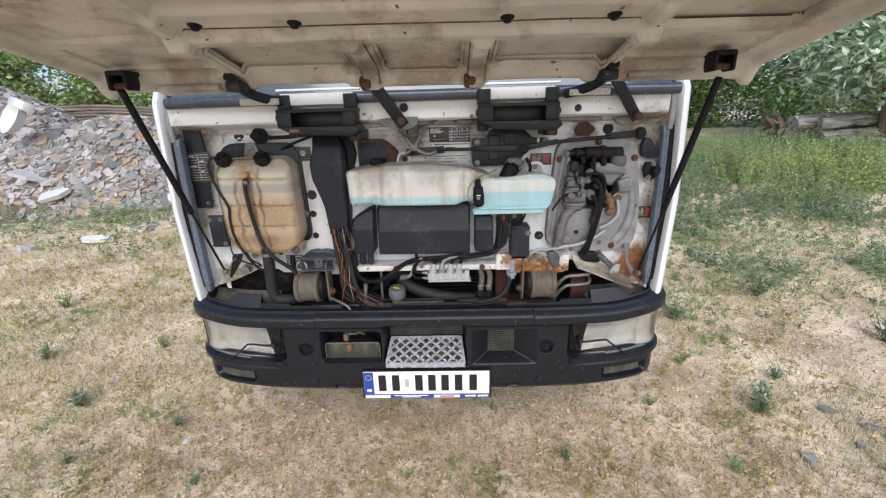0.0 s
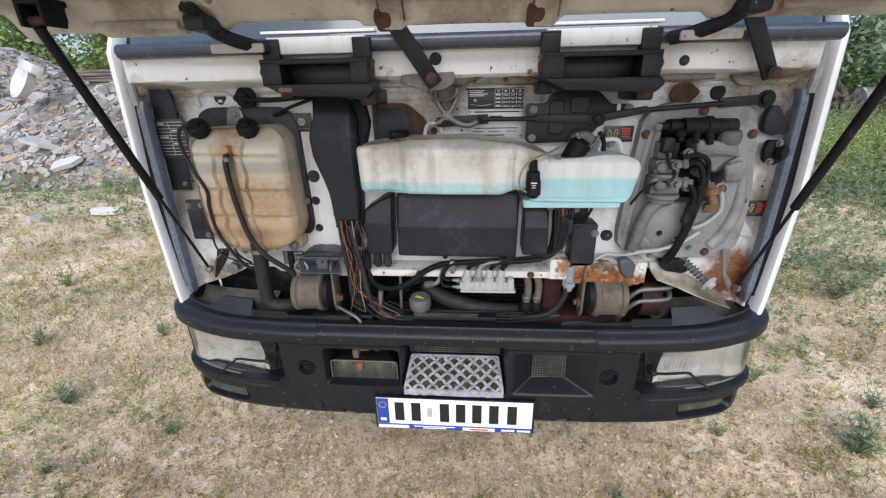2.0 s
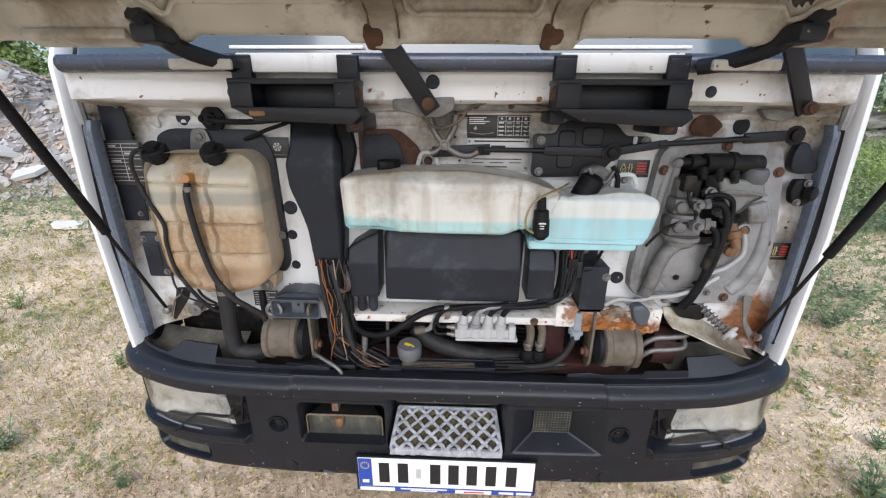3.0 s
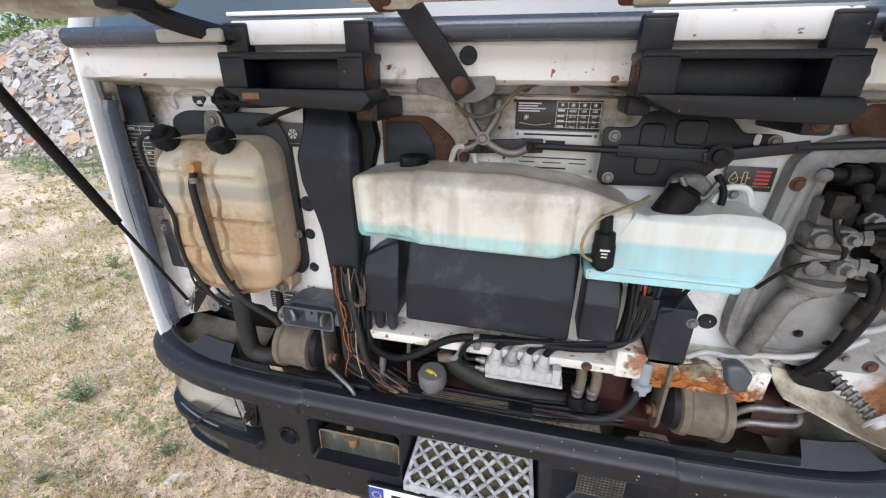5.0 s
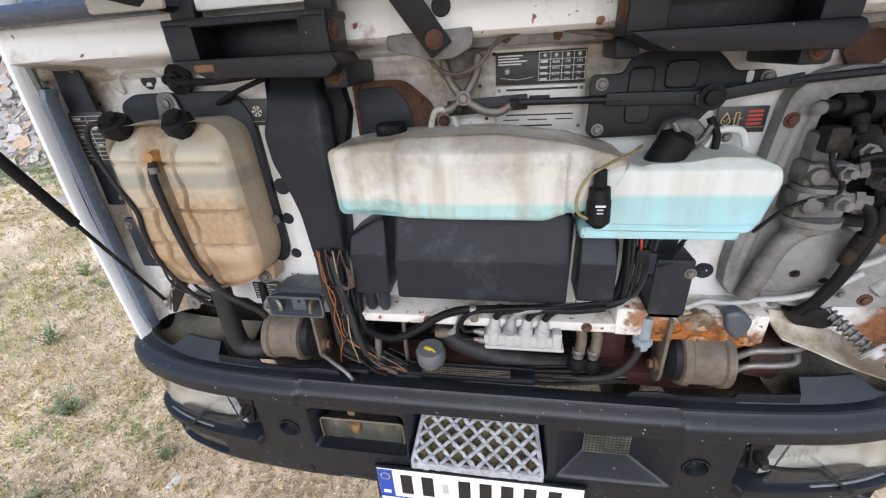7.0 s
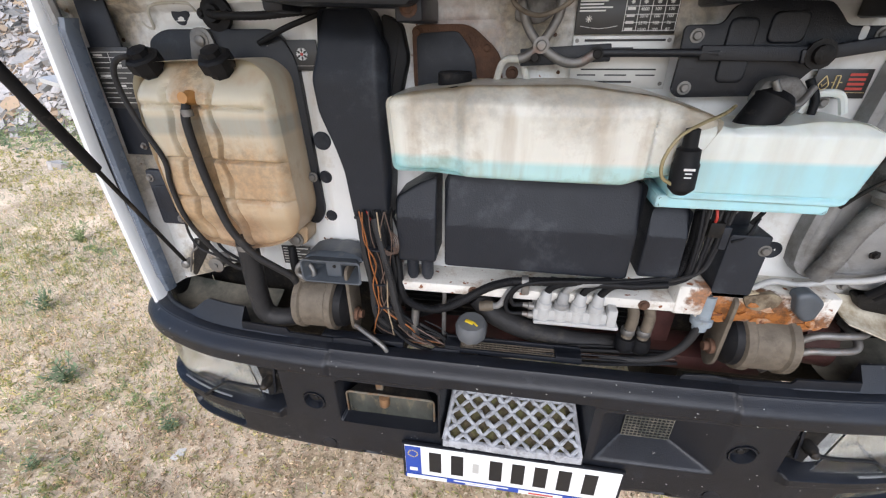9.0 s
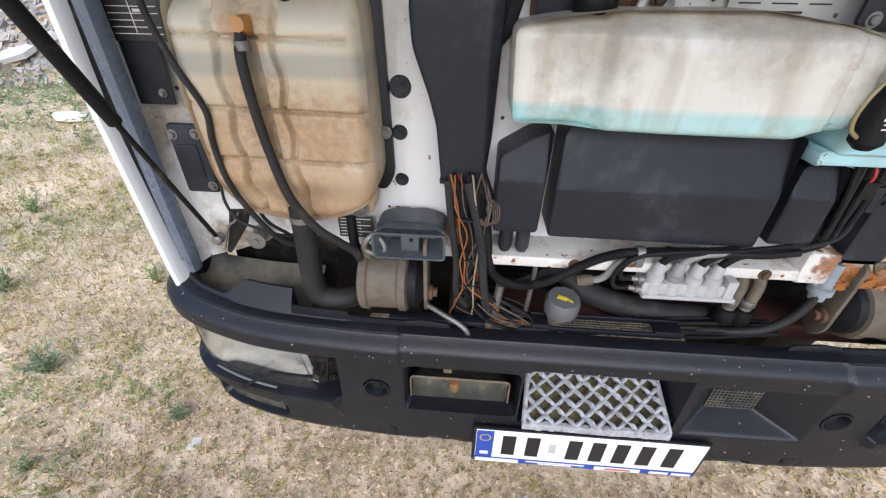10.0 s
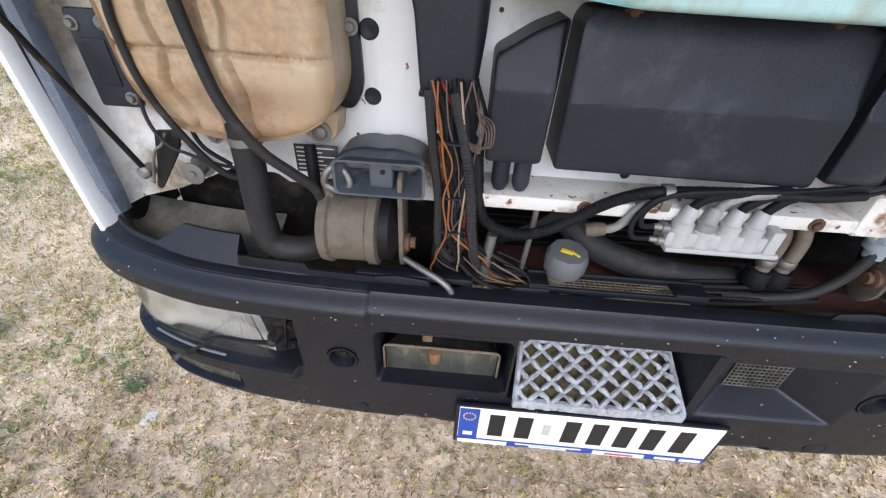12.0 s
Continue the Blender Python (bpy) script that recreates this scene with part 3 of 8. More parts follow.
for k in range(14):
    rr0 = random.Random(70 + k)
    x, z = 0.345 + 0.225 * rr0.random(), 0.930 + 0.05 * rr0.random() ** 2
    bm = prism(BM(), [(x + rr0.uniform(0.006, 0.016) * math.cos(a), z + rr0.uniform(0.004, 0.010) * math.sin(a)) for a in (0.2, 1.3, 2.4, 3.5, 4.6, 5.7)], 1.4290 - 0.0012 * rr0.random(), 1.434, 0)
    part("rust_flake", bm, rustpaint, truck)
bm = pillow(BM(), [(0.484, 1.012), (0.510, 1.020), (0.537, 0.998), (0.531, 0.958), (0.515, 0.952), (0.494, 0.972)], 1.440, 0.026, 0.008, 0.01, None, 5)
part("rubber_grommet", bm, hornm, truck, "dark grey rubber grommet over the rust")
bm = BM()
tube(bm, [(-0.86, 1.40, 1.592), (-0.4, 1.388, 1.594), (0.4, 1.388, 1.594), (0.89, 1.40, 1.592)], 0.019, 10, 8)
part("windscreen_seal", bm, seal, truck, "dark rubber windscreen seal")
bm = grid(BM(), lin(-0.90, 0.91, 30), lin(0, 1, 20), lambda x, t: (x, 1.41 + 0.30 * t + 0.10 * abs(x) ** 3, 1.60 + 0.75 * t))
bmesh.ops.solidify(bm, geom=bm.faces[:], thickness=0.006)
part("windscreen", bm, windglass, truck, "dark reflecting windscreen glass")
for x0, x1 in ((-0.445, -0.20), (0.225, 0.47)):
    part("scuttle_panel", box2(BM(), (x0, 1.360, 1.572), (x1, 1.372, 1.610), 0.003), white, truck, "white painted scuttle strip below the windscreen")
    part("windscreen_trim", box2(BM(), (x0 - 0.02, 1.378, 1.619), (x1 + 0.02, 1.405, 1.626), 0.002), skin, truck)

# cab shell behind the front
for side, name in ((-1, "cab_side"), (1, "cab_side")):
    cx = 0.0
    xo, xi = cx + side * 0.940, cx + side * 0.912
    bm = BM()
    prof = [(side * 0.950, 1.505), (side * 0.952, 1.474), (side * 0.958, 1.464), (side * 0.972, 1.467), (side * 0.990, 1.485), (side * 1.000, 1.510), (side * 1.010, 1.62), (side * 1.010, 2.95)]
    zs = [0.812, 0.86, 1.2, 1.58, 1.60]
    rows = []
    for z in zs:
        lean = -side * 0.10 * (z - 1.2) ** 2
        rows.append([bm.verts.new((x + lean, y, z)) for x, y in prof])
    top_row = [bm.verts.new((x - side * 0.10, max(y, 1.0) + (0.30 if i < 6 else 0.15 if i == 6 else 0), 2.36)) for i, (x, y) in enumerate(prof)]
    for a, b in zip(rows + [], rows[1:] + [top_row]):
        for k in range(len(prof) - 1):
            bm.faces.new((a[k], a[k + 1], b[k + 1], b[k]))
    part(name, bm, skin, truck, "clean white painted cab side with rounded front edge")
    xs = side * 0.936
    bm = pillow(BM(), [(xs - side * 0.014, 1.472), (xs + side * 0.008, 1.472), (xs + side * 0.016, 1.44), (xs + side * 0.018, 0.90), (xs + side * 0.010, 0.868), (xs - side * 0.022, 0.866), (xs - side * 0.020, 1.45)], 1.510, 0.026, 0.006, 0.010, lambda x, z: 0.006 * sm(0.016, 0.006, abs(x - xs)), 6, 0.02)
    edge = part("edge_seal", bm, rubber, truck, "black rubber edge channel")
    across = [(0.886, 1.476), (0.887, 1.462), (0.891, 1.455), (0.897, 1.453), (0.903, 1.457), (0.907, 1.464), (0.912, 1.468), (0.917, 1.467), (0.921, 1.474), (0.922, 1.495)]

    def gutter_at(i, z):
        low = sm(0.905, 0.862, z)
        x, y = across[i]
        return side * (x + 0.012 * low * (1 - i / 9)) - side * 0.06 * (z - 1.15) ** 2, y + 0.010 * low + 0.006 * sm(1.445, 1.470, z), z

    bm = grid(BM(), list(range(10)), lin(0.858, 1.470, 60), gutter_at)
    bmesh.ops.solidify(bm, geom=bm.faces[:], thickness=0.003)
    part("gutter", bm, gutter, edge, "blue-grey gutter lip")
    part("edge_trim", tube(BM(), [(side * 0.905, 1.464, 1.588), (side * 0.908, 1.462, 1.53), (side * 0.908, 1.466, 1.46)], 0.011, 8, 6), alu, truck, "light grey edge trim")
bm = BM()
box2(bm, (-0.86, 1.72, 2.34), (0.88, 2.98, 2.40), 0.02)
box2(bm, (-0.93, 2.93, 0.85), (0.95, 2.98, 2.36), 0.02)
part("cab_roof", bm, skin, truck)

# running gear that carries the cab
bm = BM()
for x in (-0.38, 0.40):
    box2(bm, (x - 0.035, 1.60, 0.50), (x + 0.035, 3.0, 0.68), 0.004)
box2(bm, (-0.75, 2.20, 0.46), (0.77, 2.32, 0.56), 0.01)
part("chassis", bm, oily, truck, "dark chassis rails")
for x, s in ((-0.82, -1), (0.84, 1)):
    zc = 0.40 + 0.055
    bm = lathe(BM(), (x - s * 0.10, 2.26, zc), (s, 0, 0), [(0, 0.25), (0.0, 0.34), (0.02, 0.385), (0.05, 0.40), (0.15, 0.40), (0.18, 0.385), (0.2, 0.34), (0.2, 0.25)], 40)
    wheel = part("wheel", bm, rubber, truck, "black tyre on the front axle")
    part("rim", lathe(BM(), (x - s * 0.09, 2.26, zc), (s, 0, 0), [(0, 0.10), (0.0, 0.255), (0.17, 0.255), (0.16, 0.20), (0.10, 0.12), (0.12, 0.06)], 28), steel, wheel)

# ---- hood, raised ----
HX = 0.035


def window(fx, y):
    """Signed distance to the cut-outs of the hood's inner sheet."""
    d = min(rrect(fx, y, c, yc, h, hy, 0.03) for c, h, yc, hy in ((-0.365, 0.165, 1.135, 0.100), (0.010, 0.118, 1.150, 0.100), (0.380, 0.165, 1.135, 0.100)))
    for s in (-1, 1):
        d = min(d, rrect(fx, y, s * 0.745, 0.925, 0.165, 0.090, 0.02))
    return d


def hood_z(x, y):
    z = 1.655 + 0.20 * (1.31 - y) + 0.008 * (-x)
    fx = x - HX
    up = 0.020 * sm(0.008, 0.0, window(fx, y))
    for s in (-1, 1):
        up = max(up, 0.014 * sm(0.003, -0.003, rrect(fx, y, s * 0.74, 1.135, 0.17, 0.075, 0.01)))
        up = max(up, 0.020 * sm(0.006, -0.006, rrect(fx, y, s * 0.28, 0.70, 0.24, 0.12, 0.04)))
    z += up
    z -= 0.026 * sm(0.026, 0.014, abs(y - 0.985)) * sm(0.60, 0.57, abs(fx))
    z -= 0.018 * sm(0.030, 0.018, abs(abs(fx - 0.010) - 0.160)) * sm(1.30, 1.27, y) * sm(0.98, 1.0, y)
    z -= 0.012 * sm(0.040, 0.030, abs(y - 0.90)) * sm(0.56, 0.54, abs(fx))
    z -= 0.020 * sm(0.040, 0.028, abs(abs(fx) - 0.555)) * sm(1.29, 1.24, y)
    z -= 0.010 * sm(0.010, 0.0, abs(y - 1.238)) * sm(0.13, 0.12, abs(fx + 0.0))
    z -= 0.012 * sm(0.014, 0.004, abs(y - 1.262)) * (1 if 0.56 < abs(fx) < 0.82 else 0)
    z -= (0.042 - 0.012 * sm(0.205, 0.225, abs(fx + 0.01)) * sm(0.515, 0.495, abs(fx + 0.01))) * sm(1.235, 1.285, y)
    z -= 0.020 * sm(0.955, 0.985, abs(fx))
    z += 0.0015 * noise.noise((x * 6, y * 6, 5))
    return z


bm = grid(BM(), lin(HX - 1.0, HX + 1.0, 330), lin(0.50, 1.292, 170), lambda x, y: (x, y, hood_z(x, y)), lambda x, y: window(x - HX, y) > 0)
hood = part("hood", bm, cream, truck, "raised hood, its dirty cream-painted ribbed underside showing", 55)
bm = grid(BM(), lin(HX - 1.005, HX + 1.005, 160), lin(0.48, 1.290, 40), lambda x, y: (x, y, 1.680 + 0.20 * (1.31 - y) - 0.012 * abs(x - HX) ** 4 - (0.042 - 0.012 * sm(0.205, 0.225, abs(x - HX + 0.01)) * sm(0.515, 0.495, abs(x - HX + 0.01))) * sm(1.235, 1.285, y) - 0.02 * sm(0.955, 0.985, abs(x - HX))))
bmesh.ops.solidify(bm, geom=bm.faces[:], thickness=0.003)
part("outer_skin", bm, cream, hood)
for s in (-1, 1):
    bm = BM()
    tube(bm, [(HX + s * 1.003, 0.49, 1.835), (HX + s * 1.003, 0.9, 1.745), (HX + s * 1.0, 1.25, 1.672), (HX + s * 0.97, 1.31, 1.655)], 0.016, 8, 5)
    part("hood_edge", bm, skin, hood)
# grimy rims of the cut-outs and the sealed seams of the long rail
for c, h, yc, hy in ((-0.365, 0.165, 1.135, 0.100), (0.010, 0.118, 1.150, 0.100), (0.380, 0.165, 1.135, 0.100)):
    ring = round_outline([(HX + c - h, yc - hy), (HX + c + h, yc - hy), (HX + c + h, yc + hy), (HX + c - h, yc + hy)], 0.03)
    ring = [(p.x, p.y) for p in ring]
    ring = [(x, y, hood_z(HX + c + (x - HX - c) * 1.03, yc + (y - yc) * 1.05) + 0.001) for x, y in ring + ring[:1]]
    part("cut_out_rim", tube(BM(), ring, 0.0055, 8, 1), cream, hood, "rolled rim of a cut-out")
for y in (0.956, 1.014):
    part("seam", tube(BM(), [(x, y, hood_z(x, y) - 0.002) for x in lin(HX - 0.56, HX + 0.56, 24)], 0.0022, 6, 1), grime, hood, "brown grimy seam")
for s in (-1, 1):
    for e in (-0.026, 0.026):
        x = HX + 0.010 + s * 0.160 + e
        part("seam", tube(BM(), [(x, y, hood_z(x, y) - 0.002) for y in lin(1.02, 1.27, 10)], 0.0022, 6, 1), grime, hood, "brown grimy seam")
for x in (-0.43, -0.21, 0.252, 0.48):
    bm = BM()
    p = (x + 0.0, 0.915, hood_z(x, 0.915) + 0.001)
    lathe(bm, p, (0, -0.2, -1), [(0, 0.016), (0.003, 0.015), (0.004, 0.010), (0.010, 0.009), (0.012, 0.006)], 16)
    part("rubber_stop", bm, rubber, hood)
for s in (-1, 1):
    bx = HX + s * 0.86 - 0.01
    bm = BM()
    for e in (-0.025, 0.025):
        box(bm, (bx + e, 1.192, 1.646), (0.010, 0.052, 0.050), 0.005)
    box(bm, (bx, 1.198, 1.668), (0.060, 0.064, 0.014), 0.005)
    box(bm, (bx, 1.216, 1.650), (0.060, 0.012, 0.040), 0.005)
    bracket = part("strut_bracket", bm, rubber, hood, "black rounded strut bracket")
    part("pivot", cyl(BM(), (bx - 0.028, 1.186, 1.634), (bx + 0.028, 1.186, 1.634), 0.009), rusty, bracket, "rusty pivot pin")
    bm = BM()
    box(bm, (HX + s * 0.72, 1.275, 1.625), (0.20, 0.05, 0.02), 0.006, pose(0, 0, 0, -12))
    part("hinge_flange", bm, cream, hood)
    bm = BM()
    tube(bm, [(HX + s * 0.56, 1.20, 1.655), (HX + s * 0.545, 1.27, 1.612), (HX + s * 0.50, 1.34, 1.590), (HX + s * 0.47, 1.37, 1.585)], 0.016, 8, 6)
    box(bm, (HX + s * 0.555, 1.24, 1.625), (0.045, 0.07, 0.03), 0.006)
    part("hinge_arm", bm, black, hood)
    bm = BM()
    box(bm, (HX + s * 0.16 - 0.01, 1.275, 1.626), (0.036, 0.05, 0.03), 0.008, pose(0, 0, 0, -20))
    part("hinge_block", bm, rusty, hood)
    bm = BM()
    box(bm, (HX + s * 0.535, 1.325, 1.585), (0.13, 0.01, 0.02), 0.004)
    part("lip", bm, cream, hood)

# ---- gas struts ----
for top, low in (((-0.838, 1.180, 1.622), (-0.822, 1.474, 0.940)), ((0.888, 1.190, 1.606), (0.858, 1.462, 0.908))):
    a, b = Vector(top), Vector(low)
    m = a.lerp(b, 0.60)
    bm = cyl(BM(), a, m, 0.0105, 16, 0.002)
    strut = part("gas_strut", bm, rubber, truck, "black gas strut holding the hood up")
    part("strut_rod", cyl(BM(), m, b, 0.0045, 12), oily, strut)
    bm = BM()
    lathe(bm, b + Vector((0, 0.012, 0)), (0, -1, 0), [(0, 0.011), (0.02, 0.011), (0.024, 0.007)], 12)
    part("strut_foot", bm, steel, strut)

# ---- bumper ----
PLAN = smooth_path([(0, 1.366, 0), (0.3, 1.367, 0), (0.5, 1.371, 0), (0.70, 1.386, 0), (0.84, 1.413, 0), (0.93, 1.448, 0), (0.985, 1.505, 0), (1.005, 1.59, 0), (1.012, 1.68, 0), (1.015, 1.80, 0)], 12)
ARC = [0.0]
for p, q in zip(PLAN, PLAN[1:]):
    ARC.append(ARC[-1] + (q - p).length)


def plan(s, off=0.0):
    """The place on the bumper's front line at arc length s from the middle, off metres behind the face."""
    a, sg = min(abs(s), ARC[-1] - 1e-6), (1 if s >= 0 else -1)
    i = next(k for k in range(len(ARC) - 1) if ARC[k + 1] >= a)
    t = (a - ARC[i]) / (ARC[i + 1] - ARC[i])
    p = PLAN[i].lerp(PLAN[i + 1], t)
    d = (PLAN[i + 1] - PLAN[i]).normalized()
    n = Vector((-d.y, d.x, 0))
    p = p + n * off
    return sg * p.x, p.y


LAMP = (0.815, 0.655, 0.165, 0.070)
FOG = (0.84, 0.488, 0.105, 0.024)


def pocket(s, z):
    d = 0.0
    e = 0.004
    a = abs(s)

    def cut(depth, dist, w=e):
        return depth * sm(w, -w, dist)

    d = max(d, cut(0.12, rrect(s, z, -0.3025, 0.639, 0.1225, 0.069, 0.014), 0.003))
    d = max(d, cut(0.11, rrect(s, z, 0.0, 0.645, 0.165, 0.095, 0.012)))
    scoop = max(0.0, min(1.0, (z - 0.553) / 0.030, (s - 0.190) / 0.068, (0.455 - s) / 0.087))
    d = max(d, 0.058 * scoop * sm(0.712, 0.706, z))
    d = max(d, cut(0.03, math.hypot(a - 0.492, z - 0.627) - 0.0265, 0.003))
    d = max(d, cut(0.006, math.hypot(a - 0.47, z - 0.468) - 0.021, 0.002))
    d = max(d, cut(0.055, rrect(a, z, LAMP[0] - 0.03, LAMP[1], LAMP[2] + 0.04, LAMP[3] + 0.003, 0.012)))
    d = max(d, cut(0.03, rrect(a, z, FOG[0], FOG[1], FOG[2], FOG[3], 0.012)))
    d = max(d, 0.012 * sm(0.002, -0.002, rrect(a, z, 0.335, 0.449, 0.05, 0.012, 0.004)) * sm(0.28, 0.38, a))
    return d


def face(s, z):
    off = 0.0
    off += 0.05 * (1 - sm(0.40, 0.47, z)) ** 2
    off -= 0.016 * sm(0.722, 0.740, z)
    off += 0.030 * sm(0.764, 0.800, z) ** 1.5
    off -= 0.007 * sm(0.427, 0.437, abs(s)) * sm(0.728, 0.745, z)
    off -= 0.016 * sm(0.545, 0.556, z) * sm(0.590, 0.578, z) * sm(0.584, 0.592, abs(s))
    off += 0.006 * sm(0.012, 0.0, abs(z - 0.545)) * sm(0.60, 0.66, abs(s))
    off += pocket(s, z)
    x, y = plan(s, off)
    return x, y, z - 0.0 + 0.024 * sm(0.72, 1.05, abs(s)) * sm(0.58, 0.74, z)


ss = lin(-1.26, 1.26, 560)
zs = lin(0.405, 0.800, 122)
bm = grid(BM(), ss, zs, face)
bumper = part("bumper", bm, black, truck, "black plastic bumper, scuffed and dusty", 60)


def lift(s):
    return 0.024 * sm(0.72, 1.05, abs(s))


def upstand(a):
    """Height of the wall along the back of the bumper's top, by the distance from the middle."""
    return 0.012 + 0.010 * sm(0.547, 0.543, a) * 0 + 0.010 * sm(0.543, 0.547, a) + 0.026 * sm(0.671, 0.675, a) - 0.040 * sm(0.785, 0.850, a)


def deck(s, t):
    a = abs(s)
    h = upstand(a)
    out = 0.55 if a > 0.673 else 0.12
    prof = ((0.004, 0.797), (0.010, 0.8005), (0.027, 0.8005), (0.029 + out * h * 0.1, 0.8005 + h * 0.1), (0.029 + out * h, 0.8005 + h), (0.034 + out * h, 0.8005 + h), (0.036 + out * h, 0.795), (0.042 + out * h, 0.735))
    off, z = prof[min(int(round(t)), 7)]
    return (*plan(s, off), z + lift(s))


bm = grid(BM(), lin(-0.44, 0.44, 60), lin(0, 1, 4), lambda s, t: (*plan(s, 0.008 + 0.032 * t), 0.7995 + 0.002 * math.sin(t * math.pi)))
grid(bm, lin(-0.44, 0.44, 60), lin(0, 1, 3), lambda s, t: (*plan(s, 0.040 + 0.018 * t), 0.7995 - 0.045 * t))
part("bumper_lip", bm, black, bumper, "", 50)
for sg in (-1, 1):
    bm = grid(BM(), [sg * v for v in lin(0.43, 1.22, 200)], lin(0, 7, 7), deck)
    part("bumper_deck", bm, black, bumper, "flat bumper top with a raised back edge", 35)
    bm = grid(BM(), [sg * v for v in lin(0.655, 1.0, 24)], lin(0, 1, 10),
              lambda s, t: (plan(s, 0.05)[0], plan(s, 0.05)[1] * (1 - t) + 1.585 * t, 0.785 + lift(s) - 0.02 * math.sin(t * math.pi) + 0.02 * t))
    part("bumper_liner", bm, linerm, bumper, "dusty grey-green plastic liner behind the bumper corner")
    bm = prism(BM(), round_outline([(sg * 0.43, 0.812), (sg * 0.39, 0.818), (sg * 0.335, 0.812), (sg * 0.325, 0.79), (sg * 0.43, 0.79)], 0.006), 1.398, 1.404, 0.002)
    part("bumper_flap", bm, black, bumper)
bm = prism(BM(), round_outline([(-0.40, 0.808), (-0.28, 0.806), (-0.255, 0.785), (-0.40, 0.77)], 0.006), 1.405, 1.411, 0.002)
part("bumper_flap", bm, black, bumper)
bm = prism(BM(), round_outline([(-0.205, 0.785), (-0.19, 0.806), (-0.13, 0.806), (-0.125, 0.77), (-0.20, 0.77)], 0.006), 1.408, 1.414, 0.002)
part("bumper_flap", bm, black, bumper)
bm = BM()
for c, sz in (((-0.015, 1.4145, 0.803), (0.30, 0.006, 0.012)), ((-0.015, 1.446, 0.812), (0.30, 0.006, 0.012)), ((-0.148, 1.430, 0.808), (0.034, 0.036, 0.012)), ((0.108, 1.430, 0.808), (0.056, 0.036, 0.012))):
    box(bm, c, sz, 0.002)
vent = part("vent_panel", bm, black, bumper, "black panel with a strip of wire mesh")
bm = BM()
for i in range(24):
    box(bm, (-0.130 + 0.009 * i, 1.430, 0.8065), (0.0018, 0.026, 0.0018), 0)
for i in range(4):
    box(bm, (-0.026, 1.4195 + 0.007 * i, 0.8075), (0.21, 0.0018, 0.0018), 0)
part("mesh_strip", bm, mountm, vent)

for s in (-1, 1):
    c, zc, h, hz = LAMP
    hi = c + h + 0.02
    zl = lin(zc - hz + 0.006, zc + hz - 0.004, 24)

    def inner(z):
        return 0.644 + 0.16 * (z - 0.601)

    def pane(t, z, off):
        u = inner(z) + t * (hi - inner(z))
        return (*plan(s * u, off), z + lift(u) * sm(0.58, 0.74, z))

    bm = grid(BM(), lin(0, 1, 160), zl, lambda t, z: pane(t, z, 0.046 - 0.020 * sm(0.15, 1.0, abs(t - 0.42) * 1.7) - 0.010 * sm(0.3, 1, abs(z - zc) / hz) - 0.012 * sm(0.68, 0.72, t) - 0.0012 * math.sin(t * 150) * sm(0.18, 0.15, abs(t - 0.32)) * sm(0.05, 0.045, abs(z - zc))))
    lamp = part("headlight", bm, chrome, bumper, "clear hazy headlight with a bright reflector")
    bm = grid(BM(), lin(0, 1, 110), zl, lambda t, z: pane(t, z, 0.003 + 0.00016 * math.sin(t * 190) * sm(0.16, 0.12, abs(t - 0.30)) * sm(0.045, 0.035, abs(z - zc)) + 0.00012 * math.sin(t * 150) * sm(0.78, 0.80, t)))
    bmesh.ops.solidify(bm, geom=bm.faces[:], thickness=-0.004)
    lens = part("lens", bm, lampglass, lamp)
    lens.visible_shadow = False
    bm = grid(BM(), [s * v for v in lin(hi + 0.003, hi + 0.07, 8)], zl[::4], lambda u, z: (*plan(u, 0.006), z))
    bmesh.ops.solidify(bm, geom=bm.faces[:], thickness=0.004)
    part("turn_signal", bm, greyplastic, lamp, "milky corner turn signal")
    bm = grid(BM(), lin(0, 1, 6), zl, lambda t, z: (*plan(s * (0.598 + t * (inner(z) - 0.004 - 0.598)), 0.020 + 0.02 * (1 - t)), z))
    blank = part("lamp_panel", bm, oily, lamp, "black panel beside the headlight")
    x0, y0 = plan(s * 0.611, 0.022)
    bm = BM()
    box(bm, (x0, y0, 0.66), (0.007, 0.006, 0.115), 0.002, pose(0, 0, 0, 0, s * -9, 0))
    part("panel_rib", bm, black, blank)
    for k in range(2):
        part("screw", bolt(BM(), (plan(s * 0.604, 0.03)[0], plan(s * 0.604, 0.03)[1], 0.612 + 0.055 * k), 0.006), oily, blank)
    x0, y0 = plan(s * 0.628, -0.002)
    x1, y1 = plan(s * 0.718, -0.022)
    x2, y2 = plan(s * 0.812, -0.018)
    bm = tube(BM(), [(x0, y0, 0.647), (x0 + s * 0.03, y0 - 0.008, 0.653), (x1, y1, 0.661), (x1 + s * 0.018, y1, 0.650), (x2, y2, 0.584)], (0.0048, 0.0032), 8, 4)
    box(bm, (x2, y2 + 0.004, 0.580), (0.030, 0.010, 0.012), 0.003, pose(0, 0, 0, 0, s * 30, 0))
    wiper = part("lamp_wiper", bm, rubber, lamp)
    part("wiper_pivot", lathe(BM(), (x0, y0 + 0.03, 0.647), (0, -1, 0), [(0, 0.014), (0.02, 0.014), (0.026, 0.010), (0.034, 0.009), (0.038, 0.004)], 16), oily, wiper)
    bm = tube(BM(), [(*plan(s * v, -0.012 + 0.004 * abs(v - 0.81) / 0.1), 0.590 + 0.014 * (v - 0.74) / 0.16) for v in (0.735, 0.79, 0.85, 0.90)], 0.0028, 6, 3)
    part("wiper_blade", bm, cap_grey, wiper)
